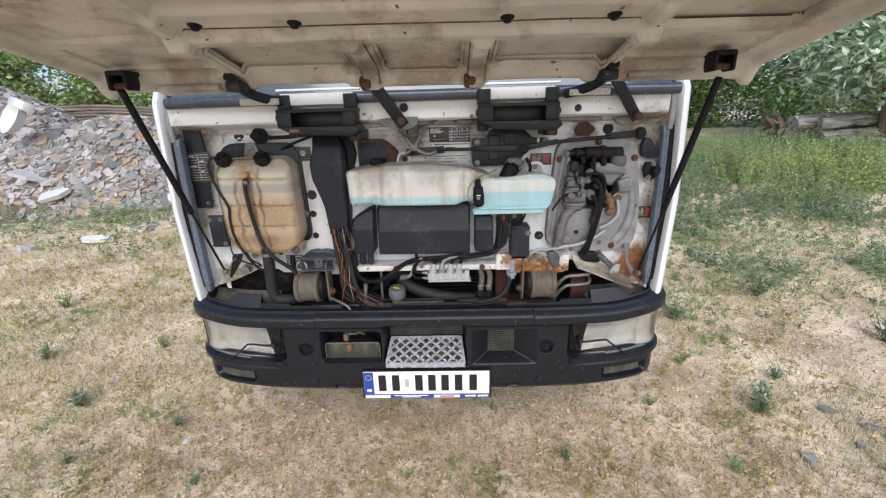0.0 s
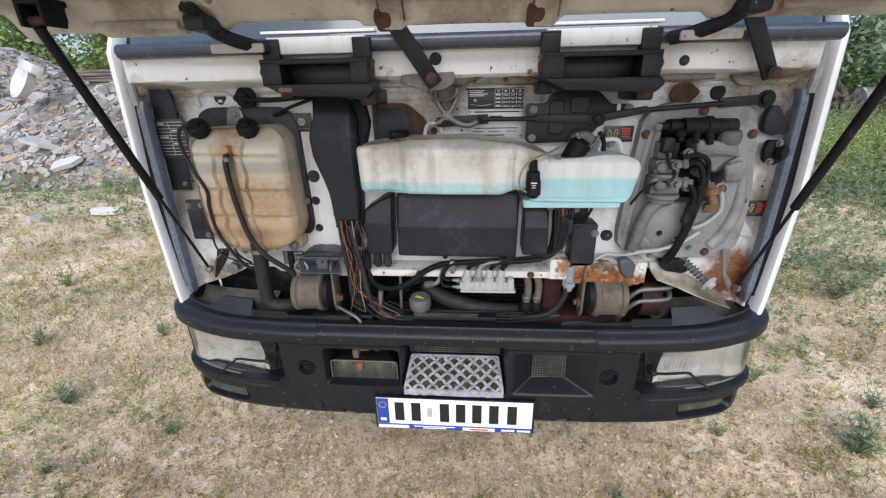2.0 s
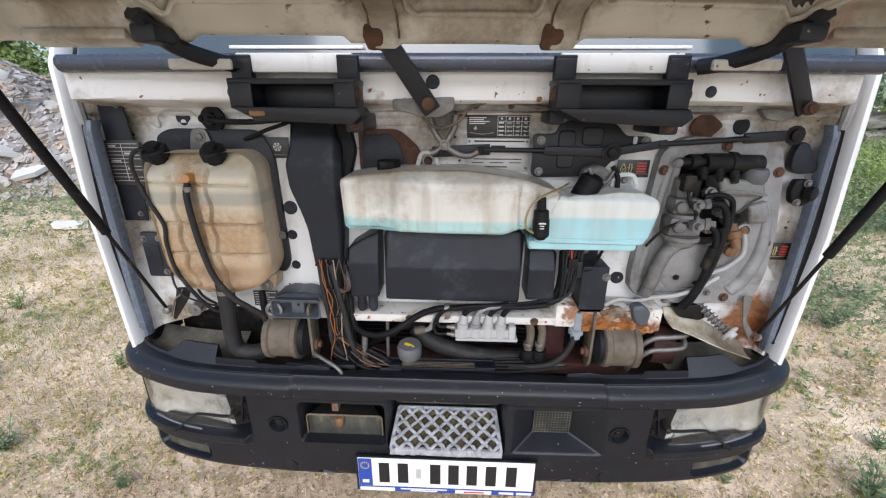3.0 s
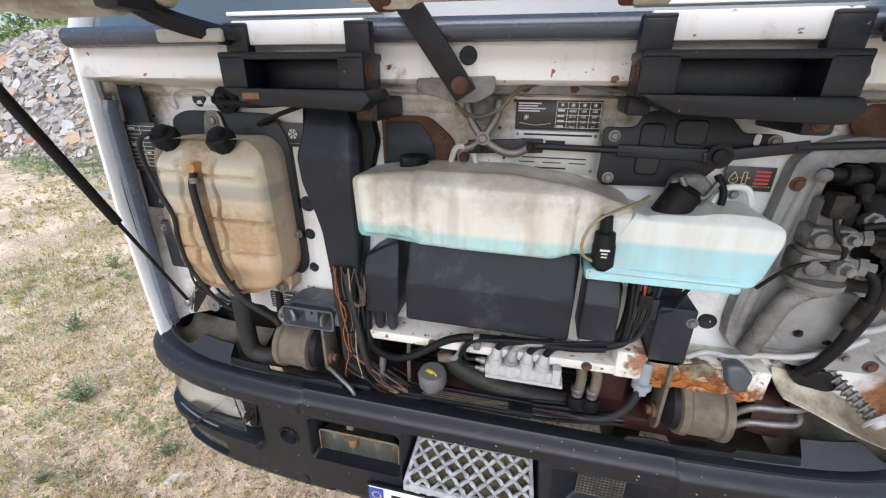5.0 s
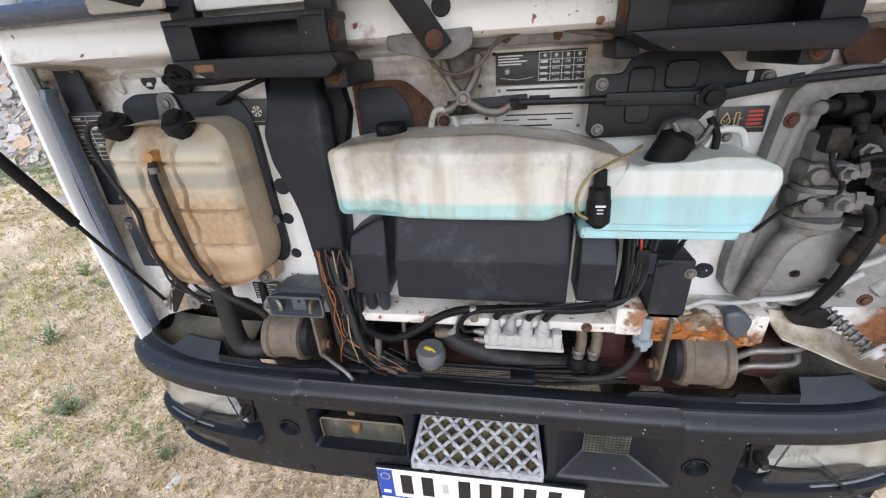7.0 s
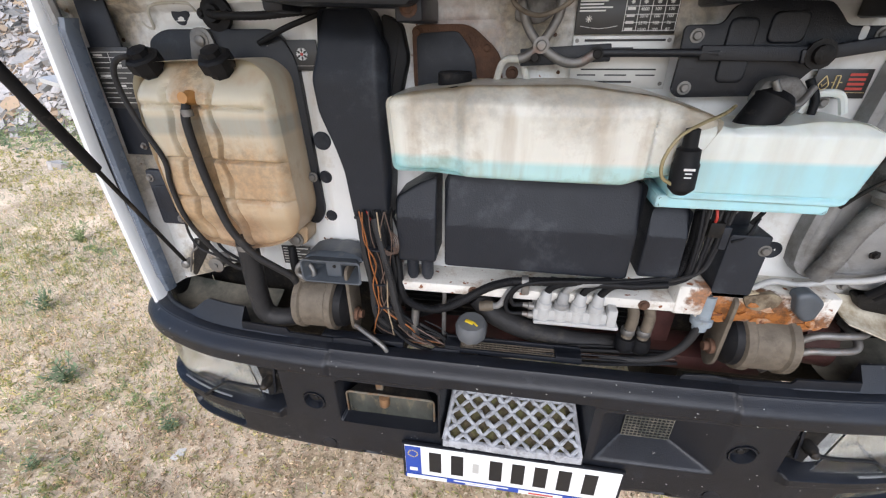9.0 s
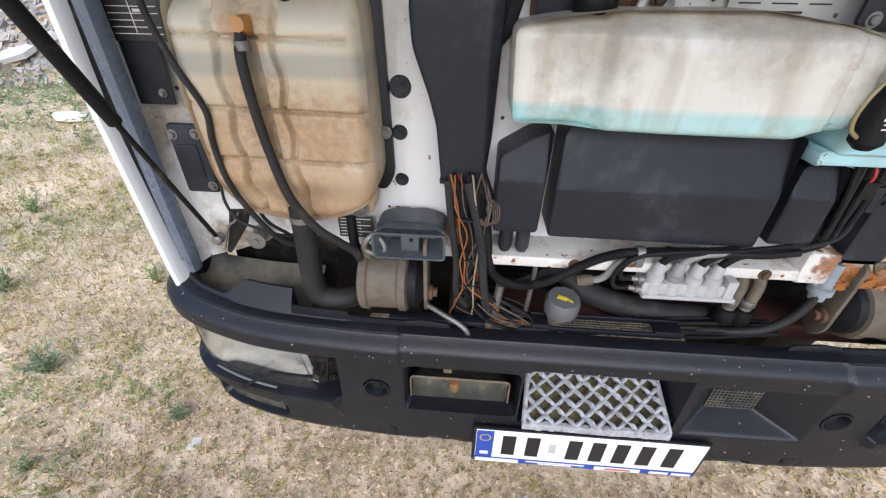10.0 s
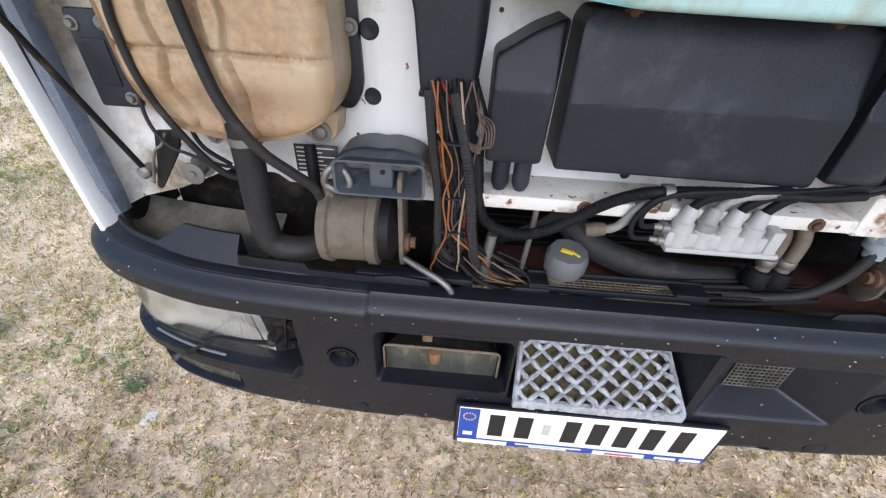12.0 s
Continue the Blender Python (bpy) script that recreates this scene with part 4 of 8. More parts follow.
    bm = grid(BM(), [s * v for v in lin(FOG[0] - 0.09, FOG[0] + 0.085, 30)], lin(FOG[1] - 0.017, FOG[1] + 0.018, 4), lambda u, z: (*plan(u, 0.016 + 0.0006 * math.sin(u * 500)), z))
    bmesh.ops.solidify(bm, geom=bm.faces[:], thickness=0.004)
    part("marker_lamp", bm, dim_lens, bumper, "dim clear marker lamp low in the bumper")
    part("tow_plug", lathe(BM(), (s * 0.477, 1.377, 0.468), (0, -1, 0), [(0, 0.020), (0.004, 0.020), (0.006, 0.014)], 20), black, bumper)
    part("bumper_cup", lathe(BM(), (s * 0.492, 1.3695, 0.627), (0, 1, 0), [(0.018, 0.0285), (-0.0015, 0.0285), (-0.0015, 0.0255), (0.016, 0.020), (0.017, 0.001)], 28), black, bumper)
    # added stud, darkened to pass for the cup's shaded hollow
    part("bumper_bolt", bolt(BM(), (s * 0.492, 1.385, 0.627), 0.008), oily, bumper)

# fog lamp in its opening
bm = BM()
fr = [Vector((x, 1.404, z)) for x, z in round_outline([(-0.419, 0.560), (-0.192, 0.560), (-0.192, 0.640), (-0.419, 0.640)], 0.012)]
bk = [Vector((-0.31 + (p.x + 0.31) * 0.62, 1.470, 0.606 + (p.z - 0.597) * 0.75)) for p in fr]
ra, rb = [bm.verts.new(p) for p in fr], [bm.verts.new(p) for p in bk]
for i in range(len(ra)):
    j = (i + 1) % len(ra)
    bm.faces.new((ra[i], ra[j], rb[j], rb[i]))
bm.faces.new(rb)
bmesh.ops.recalc_face_normals(bm, faces=bm.faces[:])
fog = part("fog_lamp", bm, oily, bumper, "old clear fog lamp with a rusty bracket", 50)
part("lamp_rim", tube(BM(), [(p.x, 1.402, p.z) for p in fr] + [(fr[0].x, 1.402, fr[0].z)], 0.0026, 6, 1), corroded, fog, "corroded pale rim")
bm = BM()
box2(bm, (-0.415, 1.4035, 0.564), (-0.196, 1.4055, 0.636), 0.001)
part("lens", bm, dim_lens, fog, "dirty greenish lens")
part("bulb_shield", lathe(BM(), (-0.318, 1.400, 0.637), (0, 0, -1), [(0, 0.013), (0.026, 0.013), (0.032, 0.009), (0.034, 0.0)], 16), amber, fog, "rusty bulb shield")
bm = BM()
box2(bm, (-0.345, 1.415, 0.640), (-0.325, 1.455, 0.672), 0.003)
box2(bm, (-0.335, 1.425, 0.664), (-0.29, 1.450, 0.672), 0.003)
tube(bm, [(-0.30, 1.44, 0.66), (-0.28, 1.43, 0.675), (-0.262, 1.44, 0.66)], 0.006, 8, 4)
part("bracket", bm, corroded, fog, "corroded mounting bracket")

# wire mesh behind the openings
for name, x0, x1, z0, z1, y in (("mesh_grille", -0.155, 0.155, 0.640, 0.738, 1.468), ("mesh_grille", 0.260, 0.366, 0.586, 0.706, 1.4215)):
    bm = BM()
    n = round((x1 - x0) / 0.009)
    for i in range(n + 1):
        x = x0 + (x1 - x0) * i / n
        box(bm, (x, y, (z0 + z1) / 2), (0.0018, 0.0018, z1 - z0), 0)
    n = round((z1 - z0) / 0.009)
    for i in range(n + 1):
        z = z0 + (z1 - z0) * i / n
        box(bm, ((x0 + x1) / 2, y - 0.001, z), (x1 - x0, 0.0018, 0.0018), 0)
    part(name, bm, linerm, bumper, "fine dusty wire mesh")

# step with expanded metal tread, sloping back into the bumper
bm = BM()
A, B = Vector((0, 1.350, 0.573)), Vector((0, 1.452, 0.632))
dv = B - A


def tread(u, v, lift=0.0):
    p = A + dv * v
    return Vector((u * (0.158 - 0.012 * v), p.y, p.z)) + Vector((0, -0.5, 0.866)) * lift


nx, nv = 7, 3
rt = random.Random(5)
for i in range(nx):
    for j in range(nv):
        u0, u1 = -1 + 2 * i / nx, -1 + 2 * (i + 1) / nx
        v0, v1 = j / nv, (j + 1) / nv
        um, vm = (u0 + u1) / 2, (v0 + v1) / 2
        for a, b in (((u0, vm), (um, v1)), ((um, v1), (u1, vm)), ((u1, vm), (um, v0)), ((um, v0), (u0, vm))):
            tube(bm, [tread(*a, 0.0), tread(a[0] * 0.7 + b[0] * 0.3, a[1] * 0.7 + b[1] * 0.3, 0.004 + 0.003 * rt.random()), tread((a[0] + b[0]) / 2, (a[1] + b[1]) / 2, 0.006 + 0.003 * rt.random()), tread(*b, 0.001)], (0.0038 + 0.0022 * rt.random(), 0.0038 + 0.0022 * rt.random()), 6, 2)
for v in bm.verts:
    v.co += Vector((1, 1, 1)) * 0.0022 * noise.noise(v.co * 130)
step = part("step_tread", bm, step_metal, bumper, "pale galvanised expanded-metal step tread")
bm = BM()
for k in range(22):
    box(bm, (-0.154 + 0.01467 * k, 1.349 + 0.0015 * rt.random(), 0.5655 + 0.002 * rt.random()), (0.0155, 0.011, 0.021 + 0.004 * rt.random()), 0.002)
for s in (-1, 1):
    tube(bm, [tread(s, 0, 0.003), tread(s, 1, 0.003)], 0.006, 6, 1)
tube(bm, [tread(-1, 1, 0.003), tread(1, 1, 0.003)], 0.006, 6, 1)
part("step_frame", bm, step_metal, step)
bm = grid(BM(), lin(-1.0, 1.0, 60), lin(0.0, 1.0, 24), lambda u, v: tread(u, v, -0.014 + 0.007 * noise.noise((u * 7, v * 3, 2)) + 0.005 * noise.noise((u * 30, v * 12, 7))))
part("step_dirt", bm, moss, step, "soil and moss caught under the tread", 180)

# pale scuffs and specks on the bumper
rk = random.Random(17)
for k in range(70):
    u, z = rk.uniform(-0.9, 0.9), rk.choice((rk.uniform(0.74, 0.79), rk.uniform(0.43, 0.58)))
    x, y, zz = face(u, z)
    if pocket(u, z) > 0.001:
        continue
    w = rk.uniform(0.0012, 0.0045)
    part("scuff", box(BM(), (x, y - 0.0002, zz), (w, 0.0012, rk.uniform(0.001, 0.0022)), 0, pose(0, 0, 0, 0, rk.uniform(-60, 60), 0)), greyplastic, bumper)

# registration plate
bm = BM()
box2(bm, (-0.268, 1.352, 0.403), (0.268, 1.362, 0.537), 0.003)
plate = part("number_plate", bm, black, bumper, "white registration plate in a black holder")
bm = BM()
box2(bm, (-0.260, 1.3505, 0.424), (0.260, 1.3525, 0.533), 0.0008)
part("plate_sheet", bm, plate_white, plate)
bm = BM()
box2(bm, (-0.259, 1.3497, 0.426), (-0.219, 1.351, 0.531), 0)
part("blue_band", bm, ink_blue, plate, "blue band")
bm = BM()
for k in range(12):
    a = k * math.pi / 6
    box(bm, (-0.239 + 0.012 * math.cos(a), 1.3495, 0.505 + 0.012 * math.sin(a)), (0.003, 0.001, 0.003), 0)
part("stars", bm, ink_yellow, plate)
bars(plate, ink_white, [(-0.249, 0.450, 0.020, 0.012)], 1.3497)
bars(plate, ink_black, [(x, 0.517, 0.031, 0.076) for x in (-0.198, -0.142, -0.046, 0.008, 0.062, 0.118, 0.178)], 1.3502)
bars(plate, label_silver, [(-0.088, 0.497, 0.016, 0.036)], 1.3502)
bm = BM()
box2(bm, (-0.262, 1.3502, 0.405), (0.262, 1.352, 0.422), 0.0006)
part("dealer_strip", bm, ink_blue, plate, "blue and white advertising strip below the plate")
bars(plate, ink_white, [(-0.258, 0.420, 0.105, 0.013), (0.03, 0.420, 0.108, 0.013)], 1.3500)
bars(plate, ink_white, [(-0.135, 0.4195, 0.14, 0.004), (-0.105, 0.413, 0.08, 0.004), (0.16, 0.418, 0.044, 0.008), (0.212, 0.418, 0.044, 0.008)], 1.3500)
bars(plate, ink_red, [(0.055, 0.416, 0.06, 0.005)], 1.3490)

# ---- things fixed to the front wall ----
# coolant tank
TANK = [(-0.748, 1.365), (-0.718, 1.397), (-0.503, 1.402), (-0.470, 1.375), (-0.462, 1.110), (-0.478, 1.068), (-0.525, 1.040), (-0.605, 1.024), (-0.706, 1.042), (-0.745, 1.092), (-0.758, 1.243)]


def tank_fn(x, z):
    o = 0.0
    for zc in (1.324, 1.226, 1.146):
        o += 0.009 * sm(0.0055, 0.0, abs(z - zc + 0.02 * (x + 0.6)))
    bead = 0.004 * math.cos((z - 1.185) * 75)
    o += 0.022 * sm(0.013, 0.004, abs(x + 0.622 + 0.02 * (z - 1.2))) * sm(1.36, 1.335, z)
    o += 0.013 * sm(0.008, 0.001, abs(x + 0.676 + bead)) * sm(1.372, 1.355, z)
    o += 0.012 * sm(0.007, 0.001, abs(x + 0.588 - bead)) * sm(1.372, 1.355, z)
    o += 0.010 * sm(-0.485, -0.462, x) + 0.018 * sm(-0.722, -0.758, x)
    o += 0.055 * sm(1.335, 1.405, z)
    o += 0.020 * sm(1.12, 1.06, z)
    return o


tank = part("coolant_tank", pillow(BM(), TANK, 1.525, 0.124, 0.018, 0.03, tank_fn, 76, 0.004), coolant, truck, "yellowed translucent coolant tank, stained amber towards its bottom", 60)
for x in (-0.716, -0.572):
    bm = lathe(BM(), (x, 1.442, 1.378), (0, -0.6, 1), [(0, 0.022), (0.010, 0.022), (0.012, 0.030), (0.032, 0.030), (0.036, 0.026), (0.037, 0.018), (0.046, 0.017), (0.048, 0.006)], 8)
    part("cap", bm, rubber, tank, "black screw cap")
bm = BM()
prism(bm, round_outline([(-0.672, 1.380), (-0.602, 1.380), (-0.618, 1.452), (-0.656, 1.452)], 0.02), 1.490, 1.496, 0.001)
bolt(bm, (-0.637, 1.490, 1.430), 0.010)
part("mounting_tab", bm, steel, tank)
part("tank_lug", prism(BM(), round_outline([(-0.545, 1.050), (-0.480, 1.065), (-0.488, 1.020), (-0.520, 1.010), (-0.540, 1.025)], 0.012), 1.472, 1.520, 0.003), coolant, tank, "moulded fixing lug")
part("tank_bolt", bolt(BM(), (-0.512, 1.470, 1.030), 0.011), steel, tank)
part("tank_bolt", bolt(BM(), (-0.458, 1.490, 1.172), 0.007), steel, tank)
part("hose_stub", lathe(BM(), (-0.628, 1.425, 1.338), (0, -1, 0.1), [(0, 0.013), (0.02, 0.013), (0.026, 0.010), (0.035, 0.010)], 12), stubm, tank, "orange plastic hose stub")
bm = prism(BM(), round_outline([(-0.76, 1.43), (-0.72, 1.45), (-0.487, 1.448), (-0.456, 1.40), (-0.447, 1.09), (-0.466, 1.055), (-0.50, 1.07), (-0.72, 1.10)], 0.03), 1.497, 1.513, 0.003)
part("tank_backing", bm, black, tank)
part("stub_clamp", lathe(BM(), (-0.628, 1.392, 1.322), (0, 0, -1), [(0, 0.0105), (0.012, 0.0105)], 14), steel, tank)


def hose(name, pts, r, mat=rubber, parent=truck, label="", seg=10, res=8, corrugated=0.0):
    return part(name, tube(BM(), pts, r, seg, res, corrugated), mat, parent, label)


hose("hose", [(-0.628, 1.395, 1.330), (-0.632, 1.388, 1.30), (-0.630, 1.388, 1.235), (-0.622, 1.388, 1.165), (-0.606, 1.390, 1.088), (-0.575, 1.400, 1.025), (-0.540, 1.415, 0.985), (-0.518, 1.43, 0.955), (-0.510, 1.44, 0.915), (-0.508, 1.46, 0.87)], 0.0078, dusty, label="thin grey-black hose running down the tank")
hose("hose", [(-0.715, 1.43, 1.405), (-0.740, 1.405, 1.405), (-0.757, 1.400, 1.385), (-0.757, 1.400, 1.345), (-0.738, 1.398, 1.285), (-0.712, 1.396, 1.225), (-0.716, 1.396, 1.175), (-0.712, 1.400, 1.105), (-0.690, 1.412, 1.035), (-0.660, 1.435, 0.968), (-0.62, 1.46, 0.945)], 0.0050, dusty, label="thin black overflow hose")
hose("hose", [(-0.755, 1.48, 1.33), (-0.765, 1.475, 1.27), (-0.73, 1.47, 1.16), (-0.715, 1.465, 1.05), (-0.70, 1.46, 1.0), (-0.66, 1.46, 0.97)], 0.0035)
hose("lower_hose", [(-0.615, 1.44, 1.05), (-0.617, 1.44, 0.98), (-0.620, 1.44, 0.88), (-0.608, 1.44, 0.835), (-0.56, 1.45, 0.822), (-0.50, 1.50, 0.82)], 0.023, dusty, label="thick grey-black coolant hose")
part("hose_clamp", lathe(BM(), (-0.615, 1.44, 1.03), (0, 0, -1), [(0, 0.0245), (0.012, 0.0245)], 20), steel, truck)
bm = prism(BM(), round_outline([(-0.770, 1.018), (-0.728, 1.021), (-0.742, 0.985), (-0.795, 0.915), (-0.802, 0.920), (-0.785, 0.965)], 0.005), 1.460, 1.466, 0.001)
part("latch_plate", bm, oily, truck)
bm = BM()
lathe(bm, (-0.737, 1.50, 0.945), (0.02, -1, 0), [(0, 0.02), (0.004, 0.02), (0.005, 0.012), (0.03, 0.012), (0.031, 0.019), (0.034, 0.019), (0.035, 0.006), (0.038, 0.006)], 18)
part("latch_pin", bm, steel, truck)
hose("wire", [(-0.760, 1.45, 1.10), (-0.765, 1.45, 1.04), (-0.745, 1.445, 1.005), (-0.715, 1.445, 0.99), (-0.68, 1.45, 0.975), (-0.655, 1.46, 0.965)], 0.0028, dusty)
hose("spring_clip", [(-0.80, 1.455, 0.93), (-0.775, 1.45, 0.985), (-0.758, 1.45, 1.0), (-0.745, 1.45, 1.02)], 0.0022, steel)
bolts("wall_bolt", steel, truck, [(-0.745, 1.50, 1.058), (-0.70, 1.50, 1.0), (-0.775, 1.50, 0.985)], 0.008)

# dark plates at the side of the tank
dark_plate = panel("blanking_plate", [(-0.888, 1.525), (-0.825, 1.525), (-0.818, 1.425), (-0.830, 1.205), (-0.895, 1.205), (-0.890, 1.40)], 1.494, 1.500, cover, truck, "dark grey folded blanking plate")
bm = BM()
box2(bm, (-0.892, 1.490, 1.305), (-0.802, 1.493, 1.42), 0.001)
lab = part("instruction_label", bm, label_black, truck, "black label with rows of white print")
bars(lab, label_silver, [(-0.888, 1.412 - 0.0095 * k, 0.082 - 0.02 * (k % 3 == 2), 0.0012) for k in range(11)] + [(-0.850, 1.412, 0.001, 0.094), (-0.884, 1.408, 0.020, 0.004), (-0.845, 1.389, 0.018, 0.004), (-0.884, 1.370, 0.026, 0.004), (-0.845, 1.351, 0.012, 0.004)], 1.490)
bolts("plate_bolt", steel, dark_plate, [(-0.838, 1.494, 1.505), (-0.845, 1.494, 1.225)], 0.005)
panel("small_cover", round_outline(rect(-0.852, -0.790, 1.045, 1.176), 0.006), 1.478, 1.492, cover, truck, "small bluish-black cover", 0.003)
bolts("cover_bolt", steel, truck, [(-0.843, 1.478, 1.158), (-0.800, 1.478, 1.160), (-0.798, 1.478, 1.060)], 0.006)
panel("cover_panel", round_outline(rect(-0.842, -0.805, 1.075, 1.14), 0.005), 1.476, 1.480, cover, truck, "", 0.0015)

# pressed bead frame and weld spots on the wall
for pts in ([(-0.78, 1.462), (-0.755, 1.452), (-0.74, 1.488), (-0.66, 1.492), (-0.655, 1.480)], [(0.62, 1.075), (0.50, 1.04)]):
    part("sealer_bead", tube(BM(), [(x, wall_y(x, z) - 0.0005, z) for x, z in pts], 0.0028, 6, 5), cream, truck, "old brushed seam sealer")
rw = random.Random(31)
for k in range(46):
    x, z = rw.choice((-0.86, -0.78, -0.46, -0.24, 0.03, 0.205, 0.52, 0.86)) + rw.uniform(-0.03, 0.03), rw.uniform(0.98, 1.49)
    y = wall_y(x, z)
    part("rust_blister", lathe(BM(), (x, y + 0.001, z), (0, -1, 0), [(0, 0.004), (0.0016, 0.0026 + 0.002 * rw.random()), (0.0022, 0.0008)], 7), rusty, truck)
# rubber plugs in the wall's holes
for x, z, r in ((-0.691, 1.475, 0.017), (0.703, 1.465, 0.018), (-0.432, 1.245, 0.017), (-0.436, 1.168, 0.012), (-0.436, 1.078, 0.011), (0.468, 1.060, 0.016), (-0.03, 0.982, 0.006), (-0.037, 1.557, 0.013), (0.560, 1.539, 0.010), (-0.60, 1.005, 0.010)):
    y = wall_y(x, z)
    part("wall_plug", lathe(BM(), (x, y + 0.004, z), (0, -1, 0), [(0, r + 0.002), (0.005, r + 0.002), (0.007, r), (0.0068, r * 0.7), (0.005, r * 0.2)], 20), cover, truck, "dark grey rubber plug")
bm = BM()
lathe(bm, (-0.600, 1.503, 1.474), (0, -1, 0), [(0, 0.032), (0.006, 0.030), (0.010, 0.016), (0.02, 0.014)], 18)
for dx in (-0.026, 0.026):
    bolt(bm, (-0.600 + dx, 1.497, 1.474), 0.006)
gland = part("cable_gland", bm, rubber, truck, "black rubber cable gland")
hose("cable", [(-0.603, 1.485, 1.474), (-0.575, 1.470, 1.470), (-0.50, 1.468, 1.468), (-0.43, 1.47, 1.473), (-0.38, 1.49, 1.478)], 0.0065, corrugated=0.15, res=16)
hose("cable", [(-0.52, 1.49, 1.425), (-0.46, 1.475, 1.447), (-0.42, 1.475, 1.46), (-0.38, 1.49, 1.475)], 0.005)

# snowflake label
bm = BM()
box2(bm, (-0.482, 1.5005, 1.378), (-0.414, 1.5035, 1.430), 0.0006)
flake = part("snowflake_label", bm, label_black, truck, "black label with a white snowflake")
bm = BM()
for k in range(6):
    m = Matrix.Translation((-0.444, 1.500, 1.406)) @ Matrix.Rotation(k * math.pi / 3, 4, "Y")
    box(bm, m @ Vector((0.0065, 0, 0)), (0.009, 0.001, 0.0022), 0, Matrix.Rotation(k * math.pi / 3, 4, "Y"))
    for tilt in (-0.8, 0.8):
        box(bm, m @ Vector((0.0085, 0, 0.0018 * (1 if tilt < 0 else -1))), (0.0045, 0.001, 0.0016), 0, Matrix.Rotation(k * math.pi / 3 + tilt, 4, "Y"))
part("flake", bm, ink_white, flake)
bars(flake, label_silver, [(-0.478, 1.384, 0.018, 0.002), (-0.478, 1.3865, 0.06, 0.0006)], 1.5005)
part("flake_dot", lathe(BM(), (-0.444, 1.500, 1.406), (0, -1, 0), [(0, 0.003), (0.001, 0.003)], 10), ink_red, flake)

# air duct
DUCT = [(-0.385, 1.4764), (-0.2945, 1.4764), (-0.281, 1.4422), (-0.2665, 1.4163), (-0.2707, 1.3232), (-0.2750, 1.1783), (-0.283, 1.1006), (-0.357, 1.1006), (-0.366, 1.20), (-0.378, 1.245), (-0.402, 1.3128), (-0.406, 1.3698), (-0.392, 1.4163)]


def duct_fn(x, z):
    return 0.020 * sm(1.42, 1.478, z) - 0.012 * sm(1.43, 1.36, z) + 0.02 * sm(-0.290, -0.265, x)


duct = part("air_duct", pillow(BM(), DUCT, 1.508, 0.055, 0.006, 0.012, duct_fn, 16, 0.01), cover, truck, "black moulded cable duct", 30)
part("duct_rim", prism(BM(), round_outline(rect(-0.360, -0.280, 1.098, 1.106), 0.003), 1.448, 1.505, 0.001), cover, duct)
# dark strip modelled for the shadow along the duct's right side
bm = prism(BM(), round_outline([(-0.28, 1.47), (-0.246, 1.455), (-0.236, 1.40), (-0.255, 1.33), (-0.28, 1.30)], 0.012), 1.475, 1.505, 0.004)
part("duct_flange", bm, rubber, duct)
# rust-framed blanking plate
bm = prism(BM(), round_outline([(-0.232, 1.340), (-0.232, 1.452), (-0.13, 1.452), (-0.075, 1.405), (-0.068, 1.340)], 0.02), 1.499, 1.508, 0.002)
rustp = part("rusted_plate", bm, rusty, truck, "rusted blanking plate")
bm = prism(BM(), round_outline([(-0.224, 1.342), (-0.224, 1.438), (-0.150, 1.442), (-0.122, 1.405), (-0.112, 1.342)], 0.012), 1.496, 1.50, 0.001)
part("plate_paint", bm, cover, rustp)
bolts("plate_screw", rusty, rustp, [(-0.222, 1.499, 1.44), (-0.10, 1.499, 1.415), (-0.085, 1.499, 1.37)], 0.006)

# washer tanks
W1 = [(-0.258, 1.346), (-0.252, 1.224), (-0.180, 1.224), (-0.115, 1.217), (0.137, 1.215), (0.162, 1.227), (0.20, 1.230), (0.232, 1.245), (0.266, 1.316), (0.245, 1.328), (0.16, 1.353), (0.05, 1.368), (-0.125, 1.366), (-0.21, 1.356)]


def w1_fn(x, z):
    o = 0.030 * sm(1.335, 1.37, z) + 0.010 * sm(0.166, 0.174, x) + 0.012 * sm(0.205, 0.215, x)
    o += 0.009 * sm(0.0045, 0.0, abs(x - 0.168))
    o += 0.020 * sm(-0.12, -0.145, x)
    o -= 0.004 * sm(-0.10, -0.03, x) * sm(1.34, 1.32, z)
    return o


wt1 = part("washer_tank", pillow(BM(), W1, 1.500, 0.118, 0.012, 0.014, w1_fn, 44, 0.005), washer, truck, "dirty white translucent washer tank part filled with blue fluid", 60)
part("cap", lathe(BM(), (-0.150, 1.455, 1.352), (0, 0, 1), [(0, 0.026), (0.004, 0.029), (0.026, 0.029), (0.029, 0.026), (0.029, 0.01)], 18), rubber, wt1, "black ribbed screw cap")
bm = tube(BM(), [(-0.083, 1.485, 1.358), (-0.072, 1.485, 1.392), (-0.055, 1.485, 1.398), (-0.038, 1.485, 1.392), (-0.027, 1.485, 1.358)], 0.006, 8, 6)
part("lug", bm, washer, wt1)
part("lug_bolt", bolt(BM(), (-0.055, 1.492, 1.376), 0.007), rusty, wt1)
W2 = [(0.212, 1.192), (0.468, 1.190), (0.484, 1.204), (0.501, 1.278), (0.495, 1.300), (0.460, 1.318), (0.40, 1.320), (0.36, 1.312), (0.300, 1.310), (0.285, 1.305), (0.262, 1.312), (0.235, 1.310), (0.222, 1.285)]


def w2_fn(x, z):
    return 0.02 * sm(1.295, 1.325, z) + 0.004 * sm(0.003, 0.0, abs(z - 1.204)) - 0.004 * sm(1.200, 1.196, z)


